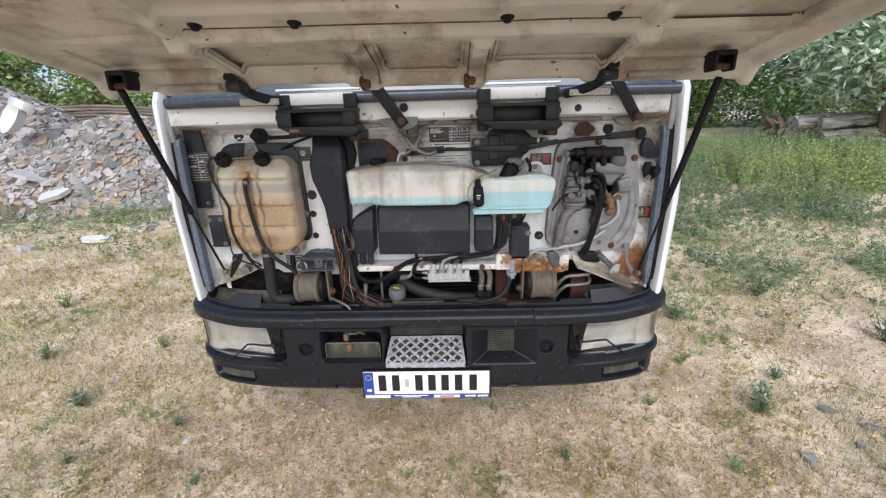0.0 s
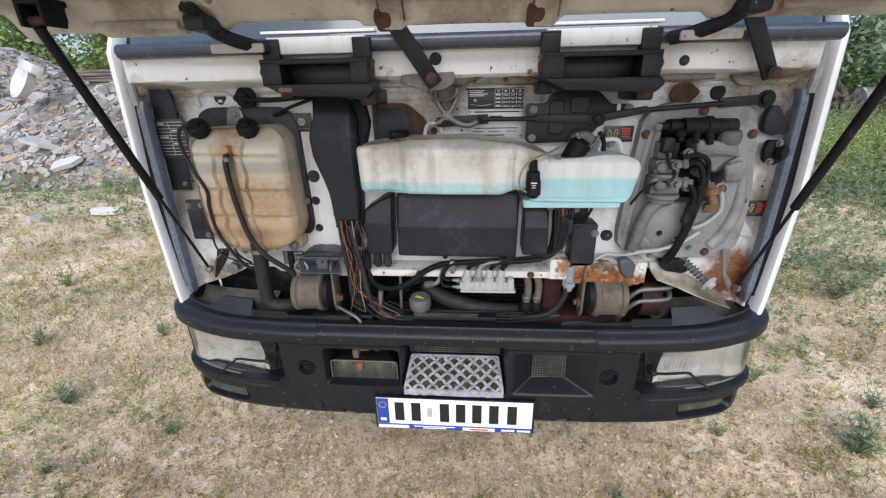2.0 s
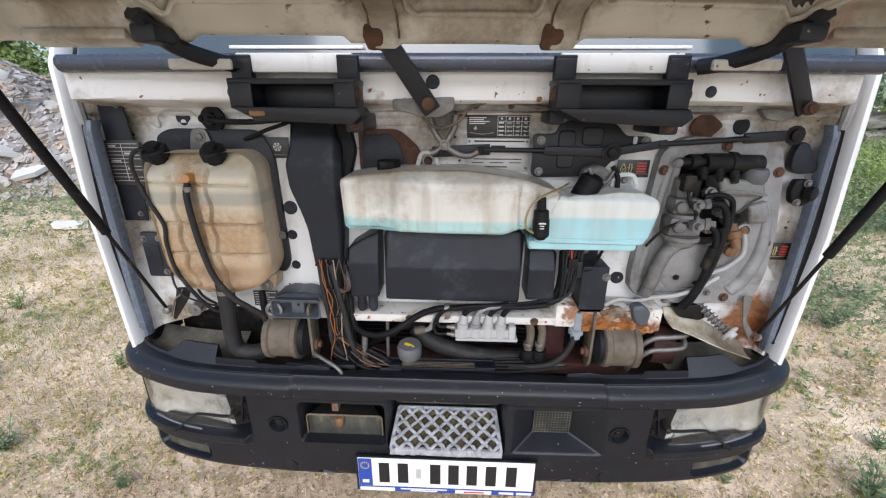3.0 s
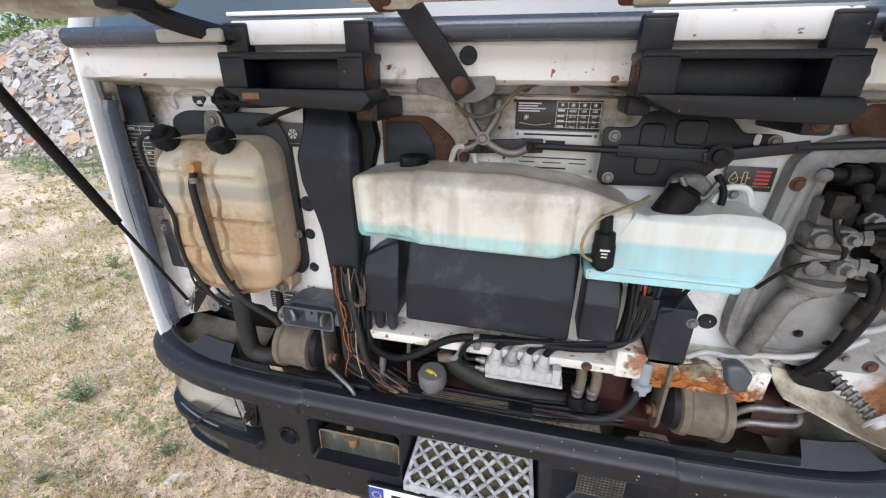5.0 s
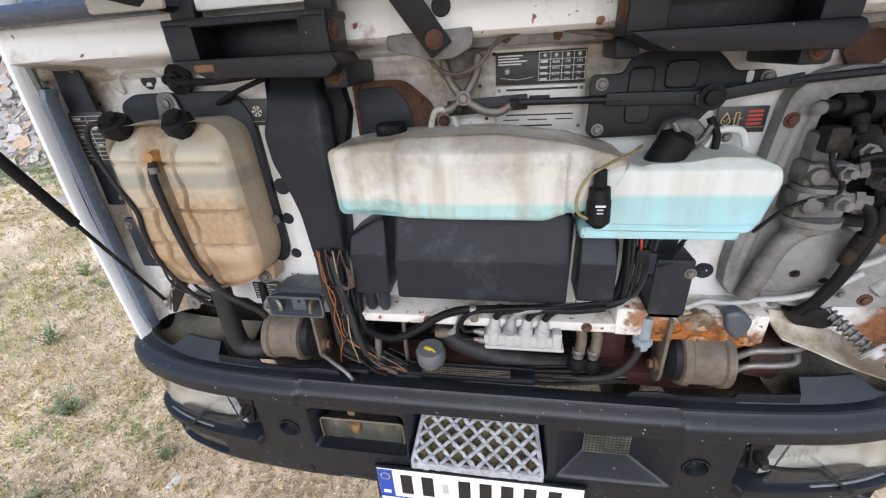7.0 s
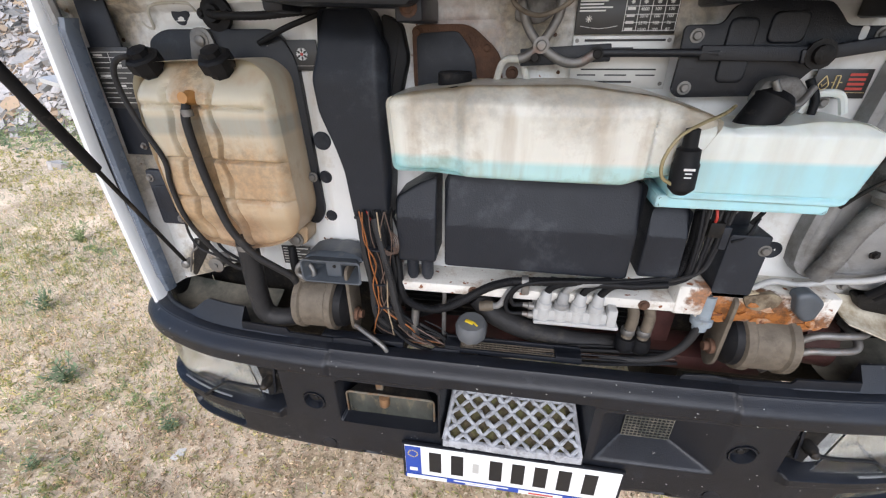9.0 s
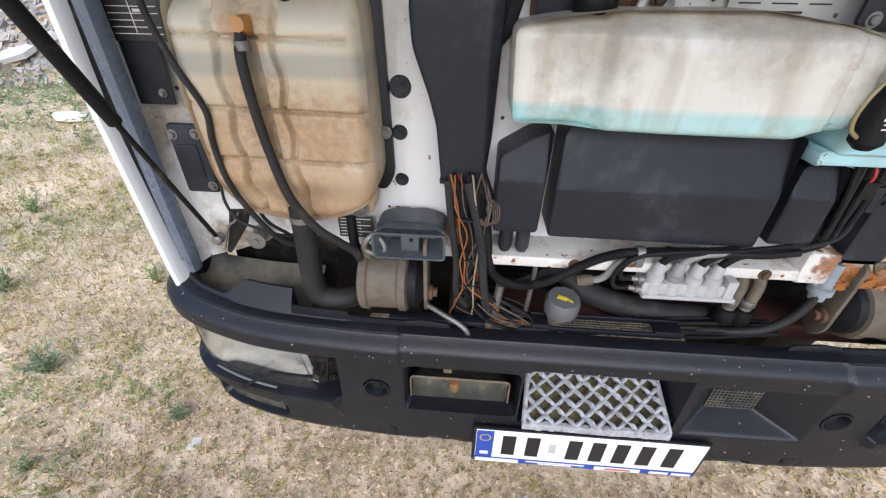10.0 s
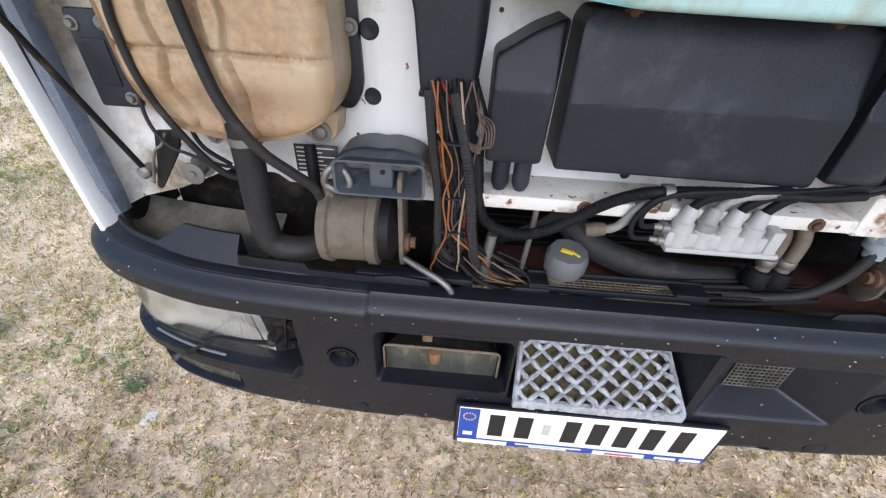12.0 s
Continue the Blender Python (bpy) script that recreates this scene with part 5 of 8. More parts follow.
wt2 = part("washer_tank", pillow(BM(), W2, 1.500, 0.105, 0.010, 0.012, w2_fn, 34, 0.006), washer_blue, truck, "pale blue-green translucent washer tank half full of blue fluid", 60)
bm = tube(BM(), [(0.405, 1.475, 1.32), (0.418, 1.475, 1.345), (0.437, 1.475, 1.350), (0.456, 1.475, 1.345), (0.468, 1.475, 1.32)], 0.006, 8, 6)
part("lug", bm, washer_blue, wt2)
part("lug_bolt", bolt(BM(), (0.437, 1.484, 1.335), 0.006), steel, wt2)
panel("tank_foot", round_outline(rect(0.199, 0.462, 1.172, 1.196), 0.008), 1.405, 1.49, washer_blue, wt2, "", 0.006)
# pump and its wire between the tanks
bm = lathe(BM(), (0.216, 1.375, 1.292), (0.05, 0, -1), [(-0.02, 0.005), (-0.018, 0.010), (0.008, 0.011), (0.012, 0.017), (0.032, 0.018), (0.034, 0.0195), (0.072, 0.0195), (0.076, 0.016), (0.082, 0.010)], 18)
pump = part("washer_pump", bm, rubber, truck, "small black washer pump")
bars(pump, ink_white, [(0.209, 1.256, 0.016, 0.0035), (0.212, 1.249, 0.010, 0.002), (0.212, 1.243, 0.010, 0.002)], 1.3552)
hose("pump_tube", [(0.288, 1.43, 1.335), (0.262, 1.40, 1.328), (0.225, 1.375, 1.318), (0.195, 1.365, 1.300), (0.180, 1.362, 1.268), (0.184, 1.365, 1.240), (0.203, 1.37, 1.226)], 0.0028, material("clear_yellowed_tube", (0.30, 0.25, 0.13), 0.3), truck, "yellowed clear hose")

# fuse and relay covers


part("fuse_cover", pillow(BM(), [(-0.166, 1.018), (0.188, 1.016), (0.190, 1.205), (0.165, 1.215), (-0.155, 1.215), (-0.164, 1.20)], 1.505, 0.085, 0.005, 0.008, lambda x, z: 0.030 * max(0, (z - 1.11) / 0.10), 18, 0.01), cover, truck, "wide dark grey fuse box cover", 12)
part("fuse_cover", pillow(BM(), [(-0.262, 1.022), (-0.184, 1.022), (-0.180, 1.205), (-0.215, 1.190), (-0.262, 1.160)], 1.505, 0.083, 0.005, 0.008, lambda x, z: 0.030 * max(0, (z - 1.12) / 0.09), 10, 0.01), cover, truck, "narrow dark grey cover with a slanted top", 12)
part("fuse_cover", pillow(BM(), [(0.206, 1.022), (0.280, 1.022), (0.276, 1.158), (0.262, 1.168), (0.208, 1.162)], 1.505, 0.080, 0.005, 0.008, lambda x, z: 0.028 * max(0, (z - 1.11) / 0.06), 10, 0.01), cover, truck, "narrow dark grey cover", 12)
for x in (-0.236, -0.205):
    part("cover_plug", lathe(BM(), (x, 1.44, 1.03), (0, 0, -1), [(0, 0.013), (0.045, 0.013), (0.055, 0.009), (0.058, 0.004)], 14), cover, truck)
for x in (-0.105, 0.13):
    part("cover_screw", bolt(BM(), (x, 1.452, 1.212), 0.007), rusty, truck)

# relay box
rb = panel("relay_box", round_outline(rect(0.348, 0.418, 0.985, 1.118), 0.006), 1.432, 1.50, cover, truck, "black relay box on a bracket", 0.003)
panel("relay_bracket", round_outline(rect(0.350, 0.398, 1.10, 1.165), 0.006), 1.478, 1.484, black, rb)
bolts("relay_bolt", steel, rb, [(0.362, 1.478, 1.150), (0.412, 1.434, 1.09)], 0.007)
hose("wire", [(0.395, 1.45, 1.145), (0.375, 1.435, 1.115), (0.352, 1.43, 1.105)], 0.0025)
hose("wire", [(0.39, 1.46, 1.13), (0.395, 1.455, 1.165), (0.31, 1.46, 1.178), (0.285, 1.47, 1.19)], 0.004)

# load label and maker's plate
bm = BM()
box2(bm, (0.042, 1.4935, 1.434), (0.196, 1.4965, 1.487), 0.0006)
load = part("load_label", bm, label_black, truck, "black data label with white table")
rects = [(0.116 + 0.0195 * i, 1.484, 0.0008, 0.046) for i in range(5)] + [(0.116, 1.4845 - 0.0113 * j, 0.078, 0.0008) for j in range(5)]
rects += [(0.046, 1.482 - 0.0045 * j, (0.042, 0.036, 0.050, 0.040)[j], 0.0022) for j in range(4)]
bars(load, ink_white, rects, 1.4935)


def lettering(parent, text, x, z, size, y, mat, center=False):
    cu = bpy.data.curves.new("lettering", "FONT")
    cu.body, cu.size, cu.extrude = text, size, 0.0004
    cu.align_x = "CENTER" if center else "LEFT"
    tmp = bpy.data.objects.new("tmp", cu)
    scene.collection.objects.link(tmp)
    me = bpy.data.meshes.new_from_object(tmp.evaluated_get(bpy.context.evaluated_depsgraph_get()))
    bpy.data.objects.remove(tmp)
    bpy.data.curves.remove(cu)
    me.transform(Matrix.Translation((x, y, z)) @ Matrix.Rotation(math.pi / 2, 4, "X"))
    me.materials.clear()
    me.materials.append(mat)
    ob = new("lettering", me)
    ob.parent = parent
    return ob


for j, row in enumerate((("4000", "100", "100"), ("3010", "100", "100"), ("2270", "100", "76"), ("1500", "100", "07"))):
    for i, word in enumerate(row):
        lettering(load, word, 0.145 + 0.0195 * i, 1.4665 - 0.0095 * j, 0.0065, 1.4933, ink_white, True)
    bars(load, ink_white, [(0.119, 1.4715 - 0.0095 * j, 0.012, 0.004)], 1.4935)
bm = BM()
for cx, cz, s in ((0.062, 1.456, 0.010), (0.126, 1.479, 0.006), (0.145, 1.479, 0.007), (0.165, 1.479, 0.007), (0.184, 1.479, 0.007)):
    for k in range(4):
        a = k * math.pi / 4
        box(bm, (cx, 1.4932, cz), (s, 0.0006, 0.0010), 0, Matrix.Rotation(a, 4, "Y"))
tube(bm, [(0.050, 1.4932, 1.446), (0.08, 1.4932, 1.442), (0.108, 1.4932, 1.446)], 0.0005, 4, 2)
tagged(part("pictogram", bm, ink_white, load), kind="stuff")
bm = BM()
box2(bm, (0.042, 1.4935, 1.352), (0.198, 1.4960, 1.432), 0.0006)
maker = part("maker_plate", bm, label_silver, truck, "silver maker's plate with dark print")
rects = [(0.060, 1.427, 0.125, 0.0035), (0.055, 1.417, 0.03, 0.002), (0.060, 1.383, 0.12, 0.0025), (0.055, 1.374, 0.03, 0.002), (0.10, 1.374, 0.035, 0.002), (0.15, 1.374, 0.03, 0.002), (0.085, 1.364, 0.06, 0.003)]
rects += [(0.102, 1.415, 0.036, 0.0065)]
bars(maker, ink_black, rects, 1.4935)
for x in (0.048, 0.191):
    for z in (1.425, 1.360):
        part("rivet", bolt(BM(), (x, 1.4935, z), 0.0022, h=0.002), steel, maker)

# red and black fluid label, and the one at the side
for x0, x1, z0, z1, y in ((0.421, 0.499, 1.340, 1.383, 1.496), (0.832, 0.897, 1.127, 1.173, 1.490)):
    bm = BM()
    box2(bm, (x0, y - 0.003, z0), (x1, y, z1), 0.0006)
    lb = part("fluid_label", bm, label_black, truck, "black label with a gold drop and red print")
    h, w = z1 - z0, x1 - x0
    bm = BM()
    tube(bm, [(x0 + 0.18 * w, y - 0.0035, z0 + 0.78 * h), (x0 + 0.27 * w, y - 0.0035, z0 + 0.45 * h), (x0 + 0.18 * w, y - 0.0035, z0 + 0.30 * h), (x0 + 0.09 * w, y - 0.0035, z0 + 0.45 * h), (x0 + 0.18 * w, y - 0.0035, z0 + 0.78 * h)], 0.0010, 4, 5)
    tube(bm, [(x0 + 0.14 * w, y - 0.0035, z0 + 0.5 * h), (x0 + 0.17 * w, y - 0.0035, z0 + 0.4 * h), (x0 + 0.23 * w, y - 0.0035, z0 + 0.55 * h)], 0.0008, 4, 1)
    for a, b in (((0.36, 0.30), (0.36, 0.78)), ((0.44, 0.30), (0.44, 0.78)), ((0.36, 0.78), (0.44, 0.78)), ((0.36, 0.30), (0.44, 0.30)), ((0.31, 0.55), (0.36, 0.55)), ((0.44, 0.55), (0.50, 0.55))):
        tube(bm, [(x0 + a[0] * w, y - 0.0035, z0 + a[1] * h), (x0 + b[0] * w, y - 0.0035, z0 + b[1] * h)], 0.0010, 4, 1)
    part("drop", bm, ink_gold, lb)
    bars(lb, ink_red, [(x0 + 0.60 * w, z0 + (0.86 - 0.16 * k) * h, 0.30 * w, 0.09 * h) for k in range(4)], y - 0.003)
    bars(lb, ink_gold, [(x0 + 0.04 * w, z0 + 0.16 * h, 0.2 * w, 0.04 * h), (x0 + 0.03 * w, z0 + 0.21 * h, 0.94 * w, 0.012 * h)], y - 0.003)
bm = prism(BM(), [(0.828, 1.069), (0.884, 1.066), (0.868, 1.090), (0.848, 1.114), (0.826, 1.118)], 1.488, 1.492, 0)
part("torn_label", bm, label_silver, truck, "peeling torn label")

# wiper linkage and motor
bm = prism(BM(), round_outline([(0.199, 1.446), (0.252, 1.446), (0.262, 1.470), (0.288, 1.477), (0.387, 1.474), (0.402, 1.461), (0.420, 1.442), (0.476, 1.442), (0.483, 1.420), (0.418, 1.408), (0.390, 1.380), (0.374, 1.360), (0.340, 1.346), (0.212, 1.342), (0.200, 1.352), (0.202, 1.40)], 0.010), 1.462, 1.470, 0.002)
wip = part("wiper_bracket", bm, black, truck, "black pressed wiper bracket")
bolts("bracket_bolt", steel, wip, [(0.219, 1.462, 1.431), (0.219, 1.462, 1.357), (0.466, 1.462, 1.431)], 0.0065, h=0.004)
for x0, x1, z0, z1 in ((0.26, 0.30, 1.365, 1.455), (0.315, 0.365, 1.42, 1.462)):
    part("bracket_rib", pillow(BM(), rect(x0, x1, z0, z1), 1.464, 0.007, 0.003, 0.012, None, 3), black, wip)
part("bracket_slot", pillow(BM(), rect(0.436, 0.446, 1.424, 1.442), 1.463, 0.002, 0.001, 0.005, None, 2), ink_white, wip)
bm = lathe(BM(), (0.352, 1.445, 1.352), (-0.55, -0.15, -1), [(0, 0.022), (0.012, 0.031), (0.018, 0.029), (0.062, 0.029), (0.068, 0.024), (0.070, 0.010)], 24)
motor = part("wiper_motor", bm, rubber, truck, "black wiper motor with a grimy gearbox")
part("gearbox", pillow(BM(), [(0.315, 1.338), (0.325, 1.372), (0.365, 1.378), (0.392, 1.352), (0.378, 1.318), (0.345, 1.322)], 1.464, 0.028, 0.008, 0.012, None, 5), grimy, motor, "grimy cast gearbox")
hose("earth_strap", [(0.330, 1.430, 1.372), (0.345, 1.428, 1.350), (0.372, 1.430, 1.338), (0.392, 1.44, 1.362)], 0.005, steel)
hose("cable", [(0.40, 1.47, 1.37), (0.415, 1.465, 1.34), (0.41, 1.46, 1.305), (0.385, 1.46, 1.29)], 0.006)


def bar_link(name, a, b, w, t, mat, label="", parent=truck, round_ends=True):
    a, b = Vector(a), Vector(b)
    d = b - a
    m = Matrix.Rotation(-math.atan2(d.z, d.x), 4, "Y")
    bm = box(BM(), (a + b) / 2, (Vector((d.x, 0, d.z)).length + (w if round_ends else 0), t, w), min(t, w) * 0.35, m @ Matrix.Rotation(math.atan2(d.y, Vector((d.x, 0, d.z)).length), 4, "Z"))
    return part(name, bm, mat, parent, label)


bar_link("drive_link", (-0.030, 1.462, 1.402), (0.085, 1.462, 1.408), 0.026, 0.006, black, "black flat wiper drive link")
hose("link_rod", [(0.080, 1.46, 1.408), (0.12, 1.457, 1.408), (0.20, 1.453, 1.408), (0.25, 1.45, 1.408)], 0.006, black)
bar_link("drive_link", (0.235, 1.449, 1.408), (0.395, 1.449, 1.406), 0.021, 0.007, black, "black flat wiper drive link")
bar_link("drive_link", (0.370, 1.446, 1.404), (0.500, 1.447, 1.426), 0.019, 0.007, black, "black flat wiper drive link")
hose("link_rod", [(0.49, 1.448, 1.425), (0.58, 1.452, 1.431), (0.70, 1.458, 1.439)], 0.0065, black)
bar_link("drive_link", (0.70, 1.460, 1.440), (0.805, 1.466, 1.447), 0.024, 0.010, black, "black flat wiper drive link")
for x, y, z, r in ((0.385, 1.446, 1.406, 0.013), (0.805, 1.464, 1.447, 0.014), (-0.020, 1.458, 1.402, 0.007), (0.075, 1.458, 1.407, 0.007)):
    part("link_pivot", bolt(BM(), (x, y, z), r, h=0.012), oily, truck)
hose("scissor_link", [(0.014, 1.452, 1.488), (0.010, 1.452, 1.458), (-0.010, 1.452, 1.424), (-0.032, 1.452, 1.405), (-0.046, 1.452, 1.400)], 0.0075, steel, truck, "bent dull steel link")
hose("scissor_link", [(-0.046, 1.458, 1.480), (-0.034, 1.458, 1.445), (-0.010, 1.456, 1.417), (0.020, 1.454, 1.398), (0.048, 1.454, 1.394), (0.072, 1.454, 1.406)], 0.0075, steel, truck, "bent dull steel link")
part("link_pivot", bolt(BM(), (-0.012, 1.446, 1.420), 0.008, h=0.008), steel, truck)
# latch lever that reaches up to the hood
bar_link("hood_stay", (-0.132, 1.345, 1.640), (-0.046, 1.388, 1.510), 0.040, 0.008, black, "black flat stay between hood and cab")
bar_link("hood_stay", (0.648, 1.335, 1.630), (0.748, 1.388, 1.510), 0.036, 0.010, black, "black flat stay between hood and cab")
for p in ((-0.046, 1.386, 1.512), (0.757, 1.386, 1.507)):
    part("stay_pivot", lathe(BM(), p, (0, -1, 0), [(0, 0.014), (0.008, 0.014), (0.010, 0.010), (0.016, 0.010)], 16), rusty, truck)
bm = BM()
prism(bm, round_outline([(-0.126, 1.522), (-0.127, 1.500), (-0.093, 1.493), (-0.060, 1.484), (-0.020, 1.484), (0.010, 1.500), (0.010, 1.527)], 0.006), 1.400, 1.412, 0.003)
prism(bm, round_outline([(-0.058, 1.455), (-0.018, 1.448), (0.018, 1.470), (0.014, 1.500), (-0.05, 1.50)], 0.01), 1.465, 1.48, 0.003)
part("latch_body", bm, grimy, truck, "greasy steel hood latch")
for a, b in (((-0.128, 1.436, 1.497), (0.230, 1.452, 1.519)), ((0.48, 1.44, 1.497), (0.66, 1.458, 1.512))):
    part("latch_rail", box2(BM(), a, b, 0.005), grimy, truck, "dark latch rail")
hose("release_cable", [(-0.070, 1.430, 1.506), (-0.055, 1.425, 1.474), (-0.020, 1.422, 1.460), (0.019, 1.424, 1.474), (0.042, 1.426, 1.500), (0.069, 1.428, 1.513), (0.118, 1.428, 1.520), (0.171, 1.430, 1.511), (0.225, 1.432, 1.503)], 0.0036, mountm, truck, "thin greasy release cable")
for x in (-0.10, 0.06, 0.14, 0.20):
    part("rail_rivet", bolt(BM(), (x, 1.436, 1.508), 0.005, h=0.003), rusty, truck)
bm = prism(BM(), round_outline([(0.690, 1.505), (0.765, 1.503), (0.772, 1.488), (0.745, 1.478), (0.71, 1.483)], 0.008), 1.430, 1.450, 0.003)
part("latch_body", bm, grimy, truck, "greasy steel hood latch")

# hand grips at the top of the wall
for gx in (-0.322, 0.347):
    h = 0.132
    grip = None
    bm = BM()
    box2(bm, (gx - h, 1.325, 1.548), (gx + h, 1.41, 1.560), 0.003)
    box2(bm, (gx - h, 1.325, 1.500), (gx - h + 0.050, 1.40, 1.556), 0.004)
    box2(bm, (gx + h - 0.045, 1.325, 1.500), (gx + h, 1.40, 1.556), 0.004)
    box2(bm, (gx - h + 0.03, 1.385, 1.500), (gx + h - 0.03, 1.40, 1.555), 0.002)
    grip = part("step_grip", bm, black, truck, "black plastic hand grip with an open slot")
    bm = prism(BM(), [(gx - h, 1.505), (gx + h + 0.002, 1.505), (gx + h + 0.012, 1.488), (gx + h - 0.008, 1.470), (gx - h + 0.055, 1.478), (gx - h + 0.03, 1.490)], 1.318, 1.42, 0.005)
    part("grip_lip", bm, black, grip)
    part("grip_bracket", box2(BM(), (gx + h - 0.035, 1.36, 1.452), (gx + h + 0.006, 1.50, 1.49), 0.006), black, grip)
    part("grip_bracket", box2(BM(), (gx - h + 0.005, 1.40, 1.470), (gx - h + 0.04, 1.50, 1.50), 0.006), black, grip)
    for s in (-1, 1):
        bm = box2(BM(), (gx + s * 0.112 - 0.022, 1.352, 1.555), (gx + s * 0.112 + 0.022, 1.375, 1.602), 0.004)
        box2(bm, (gx + s * 0.112 - 0.022, 1.352, 1.598), (gx + s * 0.112 + 0.022, 1.40, 1.606), 0.003)
        part("grip_post", bm, black, grip)
        part("grip_bolt", bolt(BM(), (gx + s * h, 1.345, 1.532), 0.010, (s, 0, 0)), rusty, grip)
    part("grip_bolt", bolt(BM(), (gx + h - 0.014, 1.360, 1.470), 0.008), rusty, grip)
part("broken_clip", box(BM(), (-0.395, 1.325, 1.492), (0.035, 0.02, 0.012), 0.004), amber, truck, "brown broken clip")

# ---- brake unit on its grey cast plate ----
PL = [(0.550, 1.434), (0.584, 1.443), (0.772, 1.432), (0.792, 1.415), (0.808, 1.375), (0.836, 1.206), (0.840, 1.106), (0.830, 1.027), (0.791, 1.003), (0.612, 0.999), (0.575, 1.022), (0.528, 1.015), (0.492, 1.035), (0.488, 1.088), (0.502, 1.286), (0.512, 1.405)]
OPEN = round_outline([(0.566, 1.402), (0.705, 1.399), (0.757, 1.384), (0.760, 1.315), (0.752, 1.245), (0.735, 1.180), (0.700, 1.172), (0.640, 1.176), (0.565, 1.185), (0.560, 1.315)], 0.014)
outer = round_outline(PL, 0.018)


def ring_plate(outer_pts, inner_pts, y0, y1, n=90):
    """A plate with an opening: two outlines joined by angle about the opening's middle."""
    c = sum(inner_pts, Vector((0, 0))) / len(inner_pts)

    def hit(pts, a):
        d = Vector((math.cos(a), math.sin(a)))
        best = 0.0
        for p, q in zip(pts, pts[1:] + pts[:1]):
            e, w = q - p, p - c
            den = d.x * e.y - d.y * e.x
            if abs(den) < 1e-9:
                continue
            t = (w.x * e.y - w.y * e.x) / den
            u = (w.x * d.y - w.y * d.x) / den
            if -1e-6 <= u <= 1 + 1e-6 and t > best:
                best = t
        return c + d * best
    bm = BM()
    loops = []
    for k in range(n):
        a = 2 * math.pi * k / n
        o, i = hit(outer_pts, a), hit(inner_pts, a)
        loops.append([bm.verts.new((o.x, y1, o.y)), bm.verts.new((o.x, y0 + 0.004, o.y)), bm.verts.new(((o * 0.985 + i * 0.015).x, y0, (o * 0.985 + i * 0.015).y)),
                      bm.verts.new((i.x, y0, i.y)), bm.verts.new((i.x, y1 + 0.03, i.y))])
    for a, b in zip(loops, loops[1:] + loops[:1]):
        for k in range(4):
            bm.faces.new((a[k], a[k + 1], b[k + 1], b[k]))
    return bm


unit = part("brake_plate", ring_plate(outer, OPEN, 1.470, 1.500), alu, truck, "grey cast plate with an opening for the brake cylinder", 50)
# near-black sheet added behind the opening for its unlit inside
bm = prism(BM(), rect(0.50, 0.82, 1.14, 1.44), 1.575, 1.583, 0)
part("opening_back", bm, oily, unit)
# left channel and right rib pressed into the plate
bm = tube(BM(), [(0.545, 1.480, 1.395), (0.530, 1.478, 1.30), (0.520, 1.478, 1.18), (0.512, 1.480, 1.075), (0.520, 1.486, 1.035)], 0.014, 10, 8)
part("plate_rib", bm, alu, unit)
bm = tube(BM(), [(0.790, 1.484, 1.30), (0.806, 1.478, 1.218), (0.806, 1.476, 1.145), (0.786, 1.478, 1.080), (0.758, 1.484, 1.042)], (0.014, 0.024), 12, 8)
part("plate_rib", bm, alu, unit)
part("lower_cover", pillow(BM(), [(0.566, 1.182), (0.660, 1.176), (0.682, 1.165), (0.690, 1.062), (0.66, 1.050), (0.60, 1.036), (0.552, 1.036), (0.556, 1.145)], 1.490, 0.038, 0.012, 0.016, lambda x, z: 0.016 * sm(1.10, 1.04, z) + 0.010 * sm(0.60, 0.56, x), 10, 0.01), alu, unit, "dusty grey cast cover")
bolts("cover_bolt", oily, unit, [(0.600, 1.454, 1.085), (0.668, 1.454, 1.135), (0.575, 1.460, 1.15), (0.656, 1.462, 1.070)], 0.0055)
# cylinder, dark and greasy, across the head of the opening
bm = lathe(BM(), (0.547, 1.458, 1.383), (1, 0.05, -0.02), [(0, 0.007), (0.004, 0.011), (0.028, 0.011), (0.029, 0.017), (0.050, 0.018), (0.052, 0.013), (0.062, 0.013), (0.064, 0.023), (0.120, 0.024), (0.122, 0.028), (0.136, 0.028), (0.138, 0.022), (0.20, 0.022)], 22)
cylr = part("brake_cylinder", bm, oily, unit, "greasy black brake cylinder")
part("rod_eye", lathe(BM(), (0.545, 1.452, 1.383), (-0.4, -1, 0), [(0, 0.010), (0.010, 0.011), (0.013, 0.008), (0.014, 0.004)], 14), grimy, cylr)
for x, z, r in ((0.600, 1.362, 0.012), (0.640, 1.360, 0.010), (0.675, 1.356, 0.012)):
    part("boss", lathe(BM(), (x, 1.445, z + 0.008), (0, -0.6, -1), [(0, r), (0.014, r), (0.016, r * 0.75), (0.028, r * 0.7)], 10), oily, cylr)
# fluid reservoir with a round cap
bm = pillow(BM(), [(0.648, 1.350), (0.700, 1.346), (0.757, 1.336), (0.765, 1.302), (0.738, 1.288), (0.715, 1.258), (0.690, 1.275), (0.652, 1.318)], 1.505, 0.066, 0.010, 0.012, lambda x, z: 0.014 * sm(1.315, 1.30, z), 9, 0.008)
res = part("fluid_reservoir", bm, reservoir, unit, "smoky grey fluid reservoir")
part("cap", lathe(BM(), (0.735, 1.462, 1.338), (0, -0.12, 1), [(0, 0.026), (0.006, 0.029), (0.026, 0.029), (0.034, 0.024), (0.036, 0.010)], 20), cap_grey, res, "grey ribbed screw cap")
part("seam", tube(BM(), [(0.650, 1.440, 1.322), (0.70, 1.437, 1.318), (0.762, 1.438, 1.308)], 0.003, 6, 4), reservoir, res)
